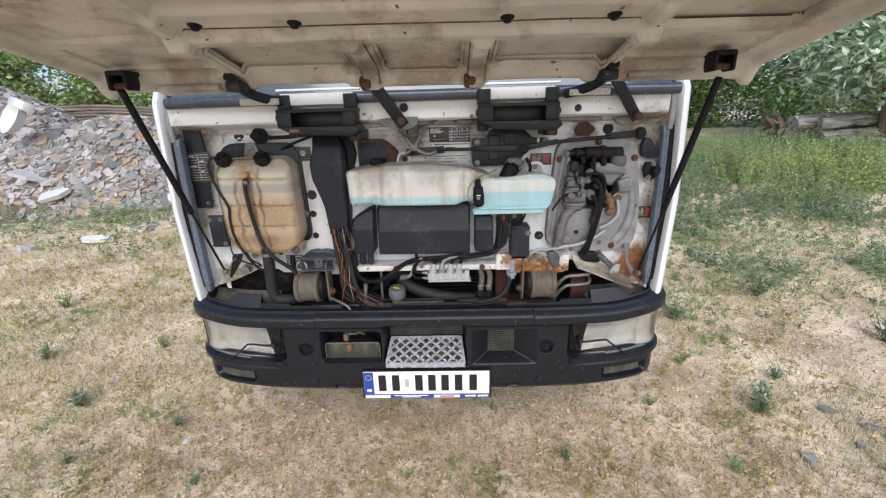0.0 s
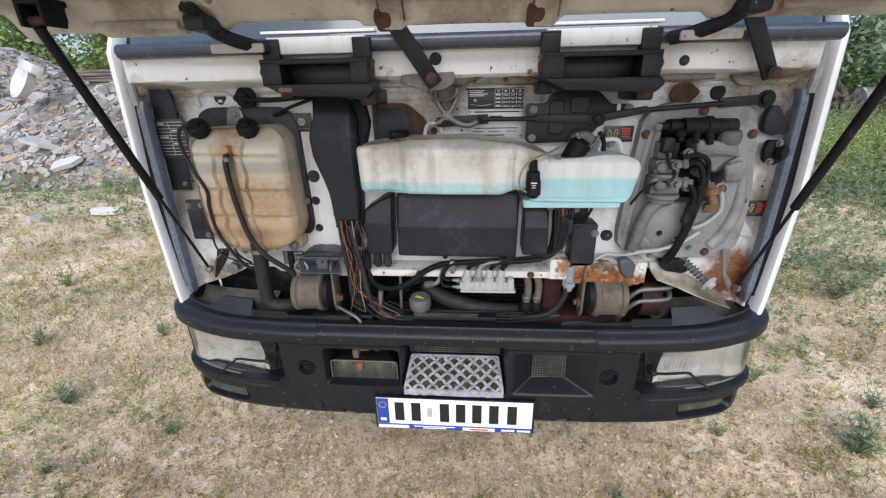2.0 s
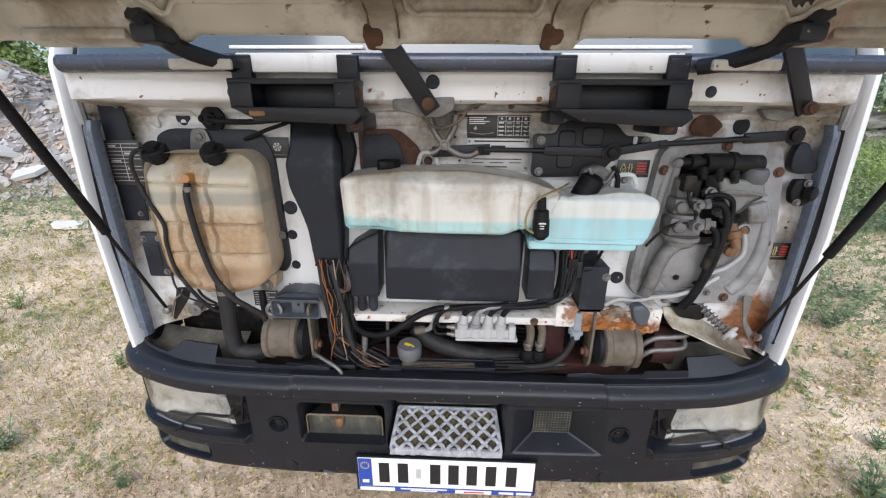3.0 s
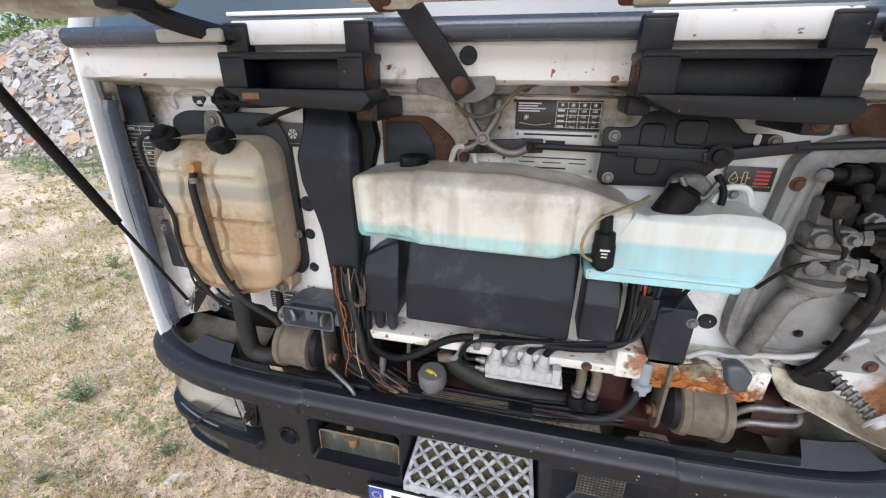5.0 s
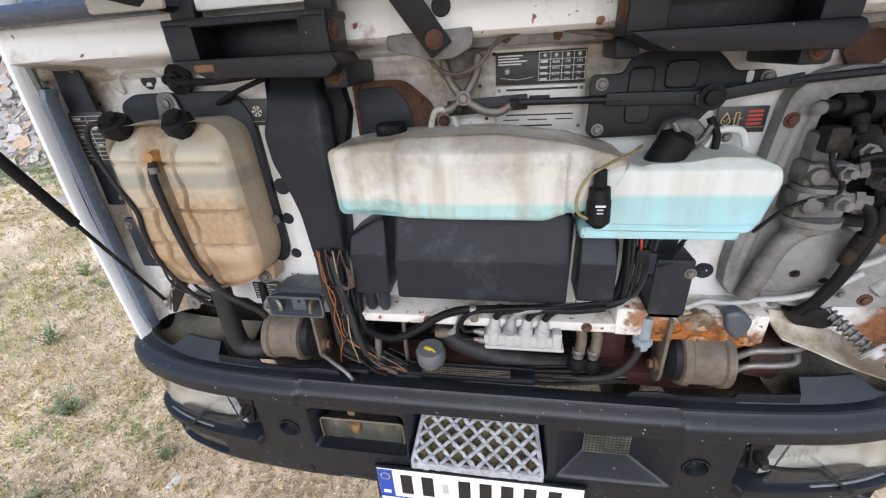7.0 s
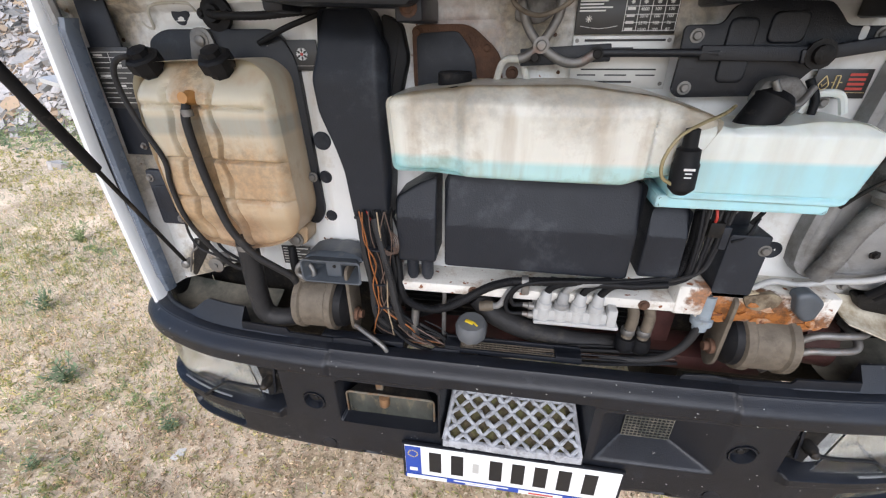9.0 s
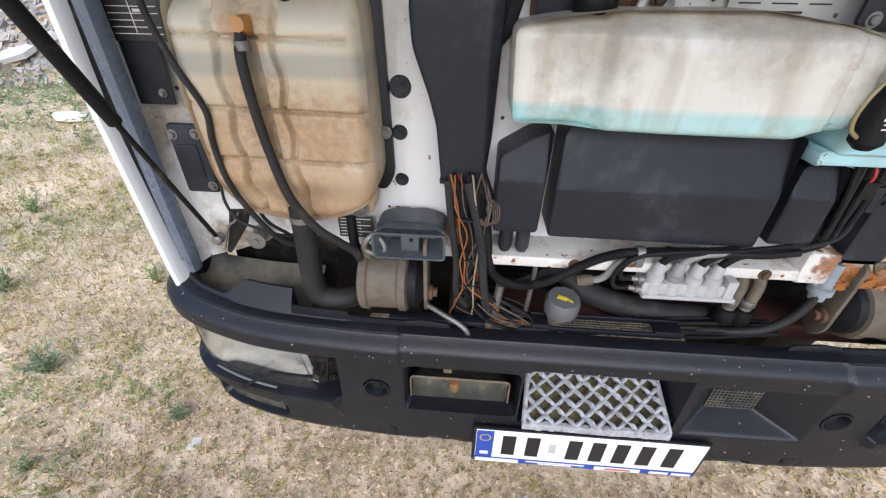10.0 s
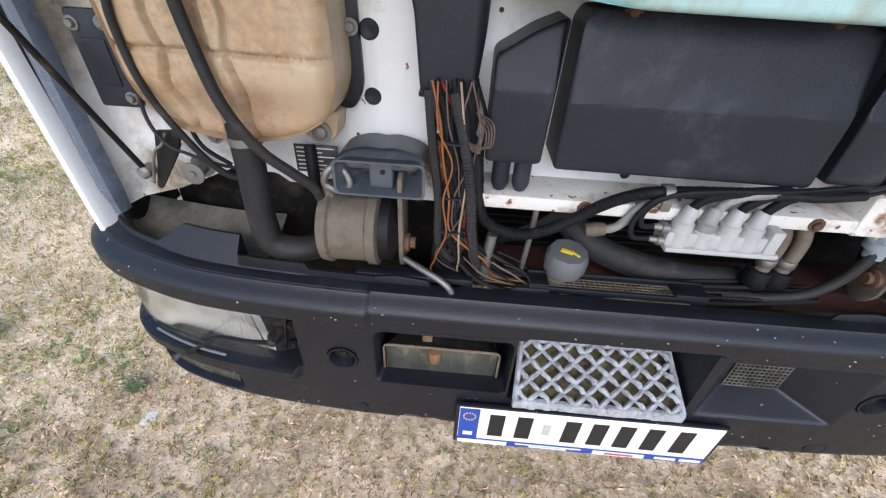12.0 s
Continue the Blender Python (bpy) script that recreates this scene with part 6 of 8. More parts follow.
part("mount_block", pillow(BM(), [(0.740, 1.278), (0.785, 1.292), (0.797, 1.236), (0.752, 1.232)], 1.490, 0.036, 0.008, 0.008, None, 5), alu, unit)
# stacked relay valves with their unions
bm = BM()
box2(bm, (0.545, 1.428, 1.262), (0.612, 1.48, 1.300), 0.006)
box2(bm, (0.540, 1.422, 1.208), (0.618, 1.48, 1.254), 0.006)
box2(bm, (0.552, 1.440, 1.300), (0.590, 1.48, 1.345), 0.005)
lathe(bm, (0.580, 1.440, 1.208), (0, 0, -1), [(0, 0.043), (0.010, 0.043), (0.014, 0.034), (0.024, 0.032)], 24)
lathe(bm, (0.578, 1.446, 1.262), (0, 0, -1), [(0, 0.036), (0.008, 0.036)], 20)
lathe(bm, (0.560, 1.43, 1.281), (0, -1, 0), [(0, 0.014), (0.012, 0.013), (0.014, 0.008)], 12)
lathe(bm, (0.562, 1.425, 1.232), (0, -1, 0.1), [(0, 0.016), (0.012, 0.015), (0.016, 0.010)], 12)
valve = part("valve_block", bm, grimy, unit, "grimy grey cast valve block")
part("switch", box(BM(), (0.568, 1.435, 1.338), (0.028, 0.03, 0.040), 0.004), oily, valve)
part("switch", box(BM(), (0.598, 1.450, 1.328), (0.016, 0.02, 0.050), 0.004), oily, valve)
hose("wire", [(0.570, 1.43, 1.32), (0.574, 1.418, 1.295), (0.590, 1.412, 1.27), (0.588, 1.415, 1.245)], 0.004, oily)
for x, y, z, ax, r in ((0.606, 1.432, 1.286, (1, -0.25, 0.2), 0.011), (0.612, 1.428, 1.240, (1, -0.3, 0), 0.013), (0.590, 1.424, 1.240, (0.2, -1, 0), 0.012), (0.588, 1.430, 1.284, (0.1, -1, 0.2), 0.010), (0.640, 1.455, 1.225, (0.2, -1, 0), 0.012), (0.660, 1.455, 1.265, (0.3, -1, 0), 0.011), (0.630, 1.46, 1.31, (0, -1, 0.2), 0.012), (0.690, 1.465, 1.24, (0, -1, 0), 0.010)):
    part("pipe_union", lathe(BM(), (x, y, z), ax, [(0, r), (0.010, r), (0.011, r * 1.25), (0.022, r * 1.25), (0.023, r * 0.8), (0.034, r * 0.75)], 6), grimy, valve)
hose("brake_hose", [(0.625, 1.425, 1.292), (0.648, 1.415, 1.290), (0.664, 1.412, 1.262), (0.667, 1.412, 1.215), (0.664, 1.416, 1.150), (0.655, 1.426, 1.085), (0.644, 1.440, 1.025), (0.640, 1.455, 0.995)], 0.0075, label="black brake hose")
hose("brake_hose", [(0.630, 1.422, 1.240), (0.648, 1.414, 1.222), (0.655, 1.414, 1.190), (0.651, 1.418, 1.143), (0.650, 1.426, 1.094), (0.640, 1.440, 1.035), (0.628, 1.455, 1.000)], 0.0080, label="black brake hose")
hose("brake_hose", [(0.612, 1.430, 1.305), (0.640, 1.425, 1.312), (0.672, 1.422, 1.300), (0.682, 1.424, 1.255), (0.678, 1.428, 1.190), (0.668, 1.434, 1.115), (0.655, 1.445, 1.045), (0.650, 1.46, 1.00)], 0.0065, label="black brake hose")
part("hose_sleeve", cyl(BM(), (0.653, 1.414, 1.185), (0.648, 1.424, 1.125), 0.0115, 14), oily, truck)
part("hose_joint", lathe(BM(), (0.664, 1.412, 1.235), (0.02, 0, -1), [(0, 0.010), (0.010, 0.011), (0.020, 0.010)], 10), rubber, truck)
hose("bellows_hose", [(0.604, 1.440, 1.190), (0.578, 1.438, 1.183), (0.555, 1.440, 1.160), (0.542, 1.444, 1.120), (0.536, 1.450, 1.070), (0.530, 1.462, 1.030)], 0.0165, grimy, truck, "dusty corrugated rubber hose", 12, 12, 0.07)
hose("thin_pipe", [(0.500, 1.440, 1.175), (0.520, 1.425, 1.215), (0.545, 1.418, 1.238), (0.575, 1.412, 1.245)], 0.0035, oily)
hose("pipe", [(0.745, 1.455, 1.208), (0.752, 1.452, 1.175), (0.750, 1.452, 1.148), (0.722, 1.455, 1.115), (0.690, 1.458, 1.098)], 0.0065, greyplastic, truck, "pale grey plastic pipe")
hose("pipe", [(0.425, 1.45, 1.000), (0.46, 1.452, 1.018), (0.505, 1.455, 1.012), (0.547, 1.450, 1.026), (0.609, 1.448, 1.036), (0.667, 1.448, 1.062), (0.709, 1.455, 1.088)], 0.006, greyplastic, truck, "pale grey plastic pipe")
bm = lathe(BM(), (0.708, 1.455, 1.232), (0.2, -0.4, -1), [(0, 0.012), (0.018, 0.014), (0.020, 0.019), (0.036, 0.019), (0.038, 0.012), (0.060, 0.011)], 10)
part("rusty_clamp", bm, amber, unit, "rusted brown fitting")
part("rusty_clamp", lathe(BM(), (0.722, 1.458, 1.165), (0, -1, -0.2), [(0, 0.017), (0.012, 0.017), (0.016, 0.010)], 10), amber, unit, "rusted brown fitting")
ring = part("port", lathe(BM(), (0.748, 1.472, 1.212), (0, -1, 0), [(0, 0.019), (0.010, 0.019), (0.011, 0.014), (0.004, 0.013)], 20), alu, unit)
part("rust_plug", lathe(BM(), (0.748, 1.470, 1.212), (0, -1, 0), [(0, 0.013), (0.008, 0.011)], 14), amber, ring)
bolts("plate_rivet", rusty, unit, [(x, 1.470, z) for x, z in ((0.524, 1.362), (0.798, 1.360), (0.815, 1.178), (0.662, 1.420), (0.746, 1.022))], 0.008)
bolts("plate_bolt", steel, unit, [(x, 1.470, z) for x, z in ((0.556, 1.028), (0.59, 1.010), (0.70, 1.035))], 0.006)
# rust oval, side pad and small device
bm = prism(BM(), round_outline([(0.575, 1.461), (0.593, 1.491), (0.626, 1.491), (0.657, 1.467), (0.630, 1.436), (0.594, 1.436)], 0.010), 1.490, 1.496, 0.002)
part("rust_cover", bm, rusty, truck, "rusted diamond-shaped cover")
panel("side_pad", round_outline([(0.828, 1.432), (0.848, 1.430), (0.886, 1.374), (0.880, 1.359), (0.843, 1.355), (0.822, 1.366), (0.818, 1.40)], 0.012), 1.466, 1.49, cover, truck, "dark grey triangular pad", 0.004)
bm = BM()
prism(bm, round_outline([(0.840, 1.344), (0.870, 1.344), (0.897, 1.316), (0.890, 1.293), (0.868, 1.276), (0.842, 1.286), (0.834, 1.316)], 0.008), 1.462, 1.480, 0.003)
lathe(bm, (0.872, 1.462, 1.312), (0.5, -1, 0), [(0, 0.017), (0.016, 0.017), (0.020, 0.010)], 14)
switch = part("pressure_switch", bm, rubber, truck, "small black switch")
bolts("switch_bolt", steel, switch, [(0.866, 1.460, 1.336), (0.852, 1.460, 1.288)], 0.006)
# sprung latch pin
bm = BM()
p0, p1 = Vector((0.698, 1.490, 0.988)), Vector((0.745, 1.414, 0.946))
ax = (p1 - p0).normalized()
e1 = ax.orthogonal().normalized()
e2 = ax.cross(e1)
tube(bm, [p0 + (p1 - p0) * (k / 60) + (e1 * math.cos(k * 0.9) + e2 * math.sin(k * 0.9)) * 0.0125 for k in range(61)], 0.0026, 6, 1)
spr = part("latch_spring", bm, steel, truck, "coil spring on a steel latch pin")
part("pin", cyl(BM(), p0, p1, 0.0085), steel, spr)
part("pin_head", lathe(BM(), p1, ax, [(-0.004, 0.008), (0, 0.024), (0.005, 0.025), (0.007, 0.021), (0.007, 0.013), (0.016, 0.012), (0.017, 0.005)], 22), greyplastic, spr)
part("pin_collar", lathe(BM(), p0 - ax * 0.004, ax, [(0, 0.022), (0.008, 0.022), (0.010, 0.015)], 16), grimy, spr)
# dark patch standing in for the shaded recess by the latch pin
bm = prism(BM(), round_outline([(0.618, 0.992), (0.690, 0.998), (0.720, 0.966), (0.700, 0.948), (0.640, 0.958)], 0.012), 1.468, 1.49, 0.004)
part("latch_cup", bm, oily, truck)
FLANGE = [((0.602, 1.492, 0.980), (0.616, 1.446, 0.936)), ((0.665, 1.494, 0.966), (0.670, 1.436, 0.918)), ((0.745, 1.494, 0.924), (0.742, 1.428, 0.888)), ((0.850, 1.490, 0.868), (0.836, 1.432, 0.852))]
top_edge = smooth_path([a for a, b in FLANGE], 8)
low_edge = smooth_path([b for a, b in FLANGE], 8)
bm = grid(BM(), list(range(len(top_edge))), lin(0, 1, 8), lambda i, t: tuple(top_edge[i].lerp(low_edge[i], t) + Vector((0, 0.012, -0.008)) * math.sin(t * math.pi)))
bmesh.ops.solidify(bm, geom=bm.faces[:], thickness=0.003)
part("corner_flange", bm, flange_paint, truck, "dirty cream flange curving out under the wall", 60)
bm = prism(BM(), round_outline([(0.786, 1.035), (0.812, 1.035), (0.812, 0.962), (0.838, 0.925), (0.856, 0.902), (0.836, 0.896), (0.806, 0.945), (0.796, 0.99)], 0.007), 1.452, 1.458, 0.002)
plate_r = part("strut_plate", bm, steel, truck, "bent grey steel strut bracket")
part("foot_bolt", bolt(BM(), (0.846, 1.452, 0.912), 0.008), rusty, plate_r)

# horn
hx, hy, hz = -0.413, 1.412, 0.986


def horn_ring(bm, y, w, h, cx, cz, r):
    return [bm.verts.new((p.x, y, p.y)) for p in round_outline([(cx - w, cz - h), (cx + w, cz - h), (cx + w, cz + h), (cx - w, cz + h)], r, 4)]


bm = BM()
rings = [horn_ring(bm, y, w, h, hx, cz, r) for y, w, h, cz, r in ((hy + 0.075, 0.034, 0.016, hz, 0.008), (hy + 0.045, 0.048, 0.020, hz, 0.008), (hy + 0.012, 0.063, 0.025, hz, 0.009), (hy + 0.004, 0.066, 0.027, hz, 0.010), (hy, 0.068, 0.028, hz, 0.010), (hy, 0.064, 0.0245, hz, 0.008), (hy + 0.035, 0.052, 0.019, hz, 0.006), (hy + 0.060, 0.044, 0.016, hz, 0.006))]
for a, b in zip(rings, rings[1:]):
    for k in range(len(a)):
        bm.faces.new((a[k], a[(k + 1) % len(a)], b[(k + 1) % len(a)], b[k]))
bm.faces.new(rings[0][::-1])
bm.faces.new(rings[-1])
horn = part("horn", bm, hornm, truck, "blue-grey plastic trumpet horn with a domed top")
dome = [(hx + 0.066 * math.cos(a), hz + 0.018 + 0.024 * math.sin(a) * (1 - 0.14 * math.exp(-((a - 1.57) / 0.16) ** 2))) for a in lin(0, math.pi, 22)]
part("horn_dome", pillow(BM(), dome + [(hx - 0.05, hz + 0.006), (hx + 0.05, hz + 0.006)], 1.492, 0.066, 0.010, 0.004, lambda x, z: 0.046 * sm(hz + 0.014, hz + 0.042, z), 8, 0.008), hornm, horn)
vane = part("horn_divider", pillow(BM(), rect(hx - 0.018, hx + 0.018, hz - 0.022, hz + 0.022), 1.48, 0.052, 0.004, 0.004, None, 4), hornm, horn)
part("screw_hole", lathe(BM(), (hx + 0.003, 1.4275, hz + 0.006), (0, -1, 0), [(0, 0.004), (0.0012, 0.004)], 10), oily, vane)
part("rust_stain", prism(BM(), round_outline([(-0.345, 0.955), (-0.29, 0.955), (-0.295, 1.03), (-0.335, 1.035)], 0.02), 1.494, 1.4975, 0), rustpaint, truck, "rust around the horn mount")
bm = BM()
box2(bm, (-0.567, 1.490, 0.953), (-0.496, 1.4935, 1.000), 0.0006)
serial = part("serial_plate", bm, label_black, truck, "small black data plate")
bars(serial, label_silver, [(-0.563, 0.996 - 0.0072 * k, 0.062 - 0.02 * (k % 2), 0.0018) for k in range(6)], 1.490)

# ---- below the wall: mounts, hoses, wires and radiator ----
for mx, s in ((-0.466, 1), (0.478, -1)):
    bm = lathe(BM(), (mx - 0.052, 1.455, 0.878), (1, 0, 0), [(0, 0.056), (0.004, 0.064), (0.018, 0.066), (0.022, 0.061), (0.078, 0.061), (0.082, 0.066), (0.096, 0.066), (0.100, 0.056)], 28)
    mount = part("cab_mount", bm, mountm, truck, "dusty brown cab mount bush")
    part("mount_rubber", lathe(BM(), (mx + s * 0.052, 1.455, 0.878), (s, 0, 0), [(-0.004, 0.058), (0.012, 0.056), (0.020, 0.045), (0.028, 0.03)], 24), rubber, mount)
    bm = prism(BM(), round_outline([(-0.03, 0.99), (0.03, 0.99), (0.03, 0.83), (0.0, 0.80), (-0.03, 0.83)], 0.02), -0.004, 0.004, 0.002)
    bmesh.ops.transform(bm, matrix=Matrix.Translation((mx + s * 0.082, 1.45, 0)) @ Matrix.Rotation(math.pi / 2, 4, "Z"), verts=bm.verts)
    part("mount_plate", bm, mountm, mount)
    part("mount_bolt", lathe(BM(), (mx + s * 0.084, 1.44, 0.86), (s, 0, 0), [(0, 0.016), (0.01, 0.016), (0.012, 0.010), (0.02, 0.010)], 12), rusty, mount)
# dark sheet added behind the radiator for the unlit depth of the bay
bm = BM()
box2(bm, (-0.90, 1.62, 0.62), (0.92, 1.66, 1.05), 0.004)
part("bay_back", bm, oily, truck, "dark sheet behind the radiator, standing in for the bay's shade")
bm = BM()
box2(bm, (-0.31, 1.601, 0.705), (0.34, 1.615, 0.95), 0.004)
radiator = part("radiator", bm, oily, truck, "dark oily radiator behind the bumper")
for k in range(16):
    z = 0.715 + 0.0145 * k
    bm = BM()
    box2(bm, (-0.30, 1.575, z), (0.33, 1.60, z + 0.004), 0)
    part("fin", bm, oily, radiator)
bm = BM()
box2(bm, (-0.34, 1.50, 0.735), (0.55, 1.60, 0.775), 0.006)
box2(bm, (0.30, 1.55, 0.70), (0.36, 1.61, 0.93), 0.006)
part("cross_member", bm, dark_red, truck, "dark red oxide cross member")
bm = BM()
lathe(bm, (0.62, 1.56, 0.82), (1, -0.2, 0), [(0, 0.02), (0.002, 0.06), (0.06, 0.06), (0.062, 0.02)], 20)
part("red_canister", bm, dark_red, truck)
for z, r in ((0.905, 0.0075), (0.865, 0.0075)):
    hose("steel_pipe", [(0.53, 1.48, z - 0.09), (0.545, 1.46, z - 0.04), (0.575, 1.45, z - 0.005), (0.62, 1.45, z), (0.665, 1.46, z + 0.002), (0.675, 1.48, z + 0.015), (0.675, 1.53, z + 0.02)], r, steel, truck, "bent grey steel pipe")
hose("intake_hose", [(-0.10, 1.51, 0.885), (-0.06, 1.495, 0.852), (0.0, 1.49, 0.826), (0.06, 1.49, 0.810), (0.14, 1.49, 0.796), (0.23, 1.50, 0.79)], 0.025, dusty, truck, "thick dusty rubber hose", 16)
# filler cap with the yellow mark
bm = lathe(BM(), (-0.108, 1.440, 0.818), (0, -0.12, 1), [(0, 0.014), (0.008, 0.024), (0.014, 0.033), (0.018, 0.035), (0.046, 0.0355), (0.054, 0.031), (0.056, 0.005)], 10)
cap = part("filler_cap", bm, cap_grey, truck, "grey oil filler cap with a yellow oil can mark")
bm = BM()
box(bm, (-0.112, 1.428, 0.8745), (0.020, 0.009, 0.002), 0.0005, pose(0, 0, 0, 7, 0, -25))
box(bm, (-0.098, 1.422, 0.8738), (0.014, 0.004, 0.002), 0.0005, pose(0, 0, 0, 7, 0, -50))
part("oil_mark", bm, ink_yellow, cap)
part("filler_neck", cyl(BM(), (-0.122, 1.452, 0.755), (-0.110, 1.444, 0.826), 0.021), mountm, cap)
# pale valve block with four boots
bm = BM()
box2(bm, (0.020, 1.408, 0.912), (0.176, 1.450, 0.938), 0.004)
box2(bm, (0.022, 1.402, 0.905), (0.190, 1.452, 0.914), 0.003)
box2(bm, (0.165, 1.404, 0.905), (0.184, 1.430, 0.952), 0.004)
for k in range(4):
    lathe(bm, (0.041 + k * 0.034, 1.420, 0.914), (0, 0, 1), [(0, 0.0165), (0.026, 0.0165), (0.030, 0.013)], 16)
vb = part("valve_manifold", bm, greyplastic, truck, "pale grey valve manifold with four boots")
for k in range(4):
    x = 0.041 + k * 0.034
    part("boot", lathe(BM(), (x, 1.420, 0.940), (0.1, 0, 1), [(0, 0.0155), (0.012, 0.0155), (0.014, 0.0125), (0.034, 0.0105), (0.038, 0.008)], 16), (greyplastic, alu, greyplastic, greyplastic)[k], vb)
    hose("lead", [(x + 0.003, 1.420, 0.968), (x + 0.008, 1.417, 0.985), (x + 0.025, 1.412, 1.000 + 0.002 * k), (x + 0.06, 1.412, 1.008), (x + 0.12, 1.42, 1.012)], 0.0072, alu if k == 1 else rubber)
for z in (0.918, 0.940):
    part("connector", lathe(BM(), (0.020, 1.415, z), (-1, 0, 0.1), [(0, 0.008), (0.010, 0.008), (0.011, 0.006), (0.022, 0.0045)], 10), steel, vb)
hose("lead", [(-0.002, 1.415, 0.942), (-0.022, 1.41, 0.945), (-0.026, 1.408, 0.970), (-0.002, 1.405, 0.998), (0.06, 1.405, 1.010), (0.16, 1.412, 1.014), (0.27, 1.43, 1.022)], 0.0042)
hose("lead", [(-0.002, 1.415, 0.920), (-0.030, 1.41, 0.925), (-0.036, 1.408, 0.955), (-0.015, 1.405, 0.992), (0.04, 1.407, 1.004), (0.14, 1.412, 1.008), (0.26, 1.43, 1.016)], 0.0042)
for x in (0.235, 0.268):
    hose("brown_pipe", [(x - 0.015, 1.48, 0.955), (x, 1.468, 0.91), (x, 1.465, 0.87), (x - 0.005, 1.465, 0.83)], 0.012, mountm, truck, "dusty brown hose end")
    part("hose_clamp", lathe(BM(), (x - 0.003, 1.465, 0.868), (0, 0, -1), [(0, 0.0135), (0.002, 0.0145), (0.012, 0.0145), (0.014, 0.0135)], 16), steel, truck)
    part("hose_boot", lathe(BM(), (x - 0.004, 1.465, 0.845), (0, 0, -1), [(0, 0.019), (0.015, 0.021), (0.03, 0.02), (0.04, 0.012)], 14), rubber, truck)
hose("drain_hose", [(0.352, 1.44, 0.99), (0.350, 1.432, 0.945), (0.346, 1.43, 0.90), (0.325, 1.43, 0.85), (0.28, 1.435, 0.812), (0.18, 1.45, 0.79)], 0.0085, dusty, truck, "black drain hose")
part("hose_sleeve", lathe(BM(), (0.352, 1.438, 0.985), (0, -0.05, -1), [(0, 0.014), (0.05, 0.014), (0.052, 0.02), (0.065, 0.02), (0.067, 0.014), (0.08, 0.013)], 14), sleevem, truck, "blue-grey plastic sleeve")
# cable harness along the sill
hose("harness", [(-0.272, 1.45, 1.02), (-0.262, 1.428, 0.945), (-0.240, 1.422, 0.917), (-0.200, 1.420, 0.906), (-0.160, 1.420, 0.915), (-0.120, 1.418, 0.942), (-0.085, 1.416, 0.970), (-0.050, 1.416, 0.988), (-0.006, 1.416, 0.998), (0.137, 1.422, 1.004), (0.247, 1.428, 1.012), (0.285, 1.440, 1.03), (0.300, 1.455, 1.08), (0.300, 1.462, 1.15)], 0.0085, rubber, label="thick black corrugated wiring harness", res=26, corrugated=0.10)
for k in range(6):
    o = 0.008 * k
    hose("wire", [(0.05, 1.425 + 0.004 * (k % 3), 0.985 + 0.003 * k), (0.10, 1.425, 0.996 + 0.004 * (k % 2)), (0.2, 1.425 + 0.004 * (k % 3), 1.004 - 0.004 * (k % 3)), (0.285 + o * 0.5, 1.43 - 0.003 * (k % 3), 1.015 + o * 0.5), (0.298 + o * 0.9, 1.432 + 0.006 * (k % 2), 1.08), (0.296 + o * 1.3, 1.445, 1.17)], 0.0042, (rubber, dusty)[k % 2], res=6, seg=7)
hose("wire", [(0.318, 1.44, 1.13), (0.315, 1.43, 1.15), (0.312, 1.44, 1.175)], 0.0025, redwire)
box(bm := BM(), (0.322, 1.44, 1.125), (0.025, 0.02, 0.03), 0.003)
part("plug", bm, oily, truck)
box(bm := BM(), (0.340, 1.438, 1.11), (0.014, 0.016, 0.045), 0.003)
part("plug", bm, cover, truck)
part("harness_clamp", lathe(BM(), (-0.008, 1.416, 0.997), (1, 0, 0.05), [(0, 0.0135), (0.013, 0.0135)], 14), steel, truck)
part("sill_clamp", box(BM(), (0.0, 1.415, 0.988), (0.016, 0.02, 0.034), 0.004), steel, truck)
hose("pipe", [(0.002, 1.415, 0.985), (-0.028, 1.418, 0.972), (-0.042, 1.425, 0.940), (-0.055, 1.432, 0.922), (-0.08, 1.44, 0.915)], 0.007, alu)
part("hose_joint", lathe(BM(), (-0.062, 1.436, 0.918), (-1, 0, -0.15), [(0, 0.010), (0.015, 0.012), (0.03, 0.010)], 10), mountm, truck)
bolts("sill_bolt", rusty, truck, [(x, 1.428, 0.957) for x in (-0.105, 0.235)], 0.007)

# wire loom hanging from the duct
rng = random.Random(4)
strands = [rubber] * 20 + [dusty] * 14 + [copper] * 4 + [orange] * 2 + [redwire] + [tanwire] * 2
for k, mat in enumerate(strands):
    thin = mat in (orange, redwire, copper, tanwire)
    u = rng.random()
    x0 = -0.350 + 0.068 * u
    xm = -0.318 + 0.040 * u + rng.uniform(-0.014, 0.014)
    xl = -0.318 + 0.050 * rng.random()
    xb = -0.335 + 0.095 * rng.random()
    y = (1.410 if thin else 1.420) + rng.uniform(0, 0.028)
    r = rng.uniform(0.0012, 0.0018) if thin else rng.uniform(0.0026, 0.0055)
    swing = rng.uniform(-0.012, 0.012)
    hose("wire", [(x0, y + 0.015, 1.125), (x0 * 0.5 + xm * 0.5 + swing, y, 1.07), (xm, y - 0.004, 1.02), (xm * 0.6 + xl * 0.4 + swing, y - 0.006, 0.965), (xl, y - 0.004, 0.905), (xb, y + 0.004, 0.85), (xb + rng.uniform(0.0, 0.05), y + 0.02, 0.805), (xb + rng.uniform(0.04, 0.14), y + 0.03, 0.785)], r, mat, seg=6, res=6)
for z in (1.048, 0.965, 0.905):
    part("cable_tie", lathe(BM(), (-0.303, 1.435, z), (0, 0, 1), [(0, 0.030), (0.003, 0.030)], 16), cover, truck)
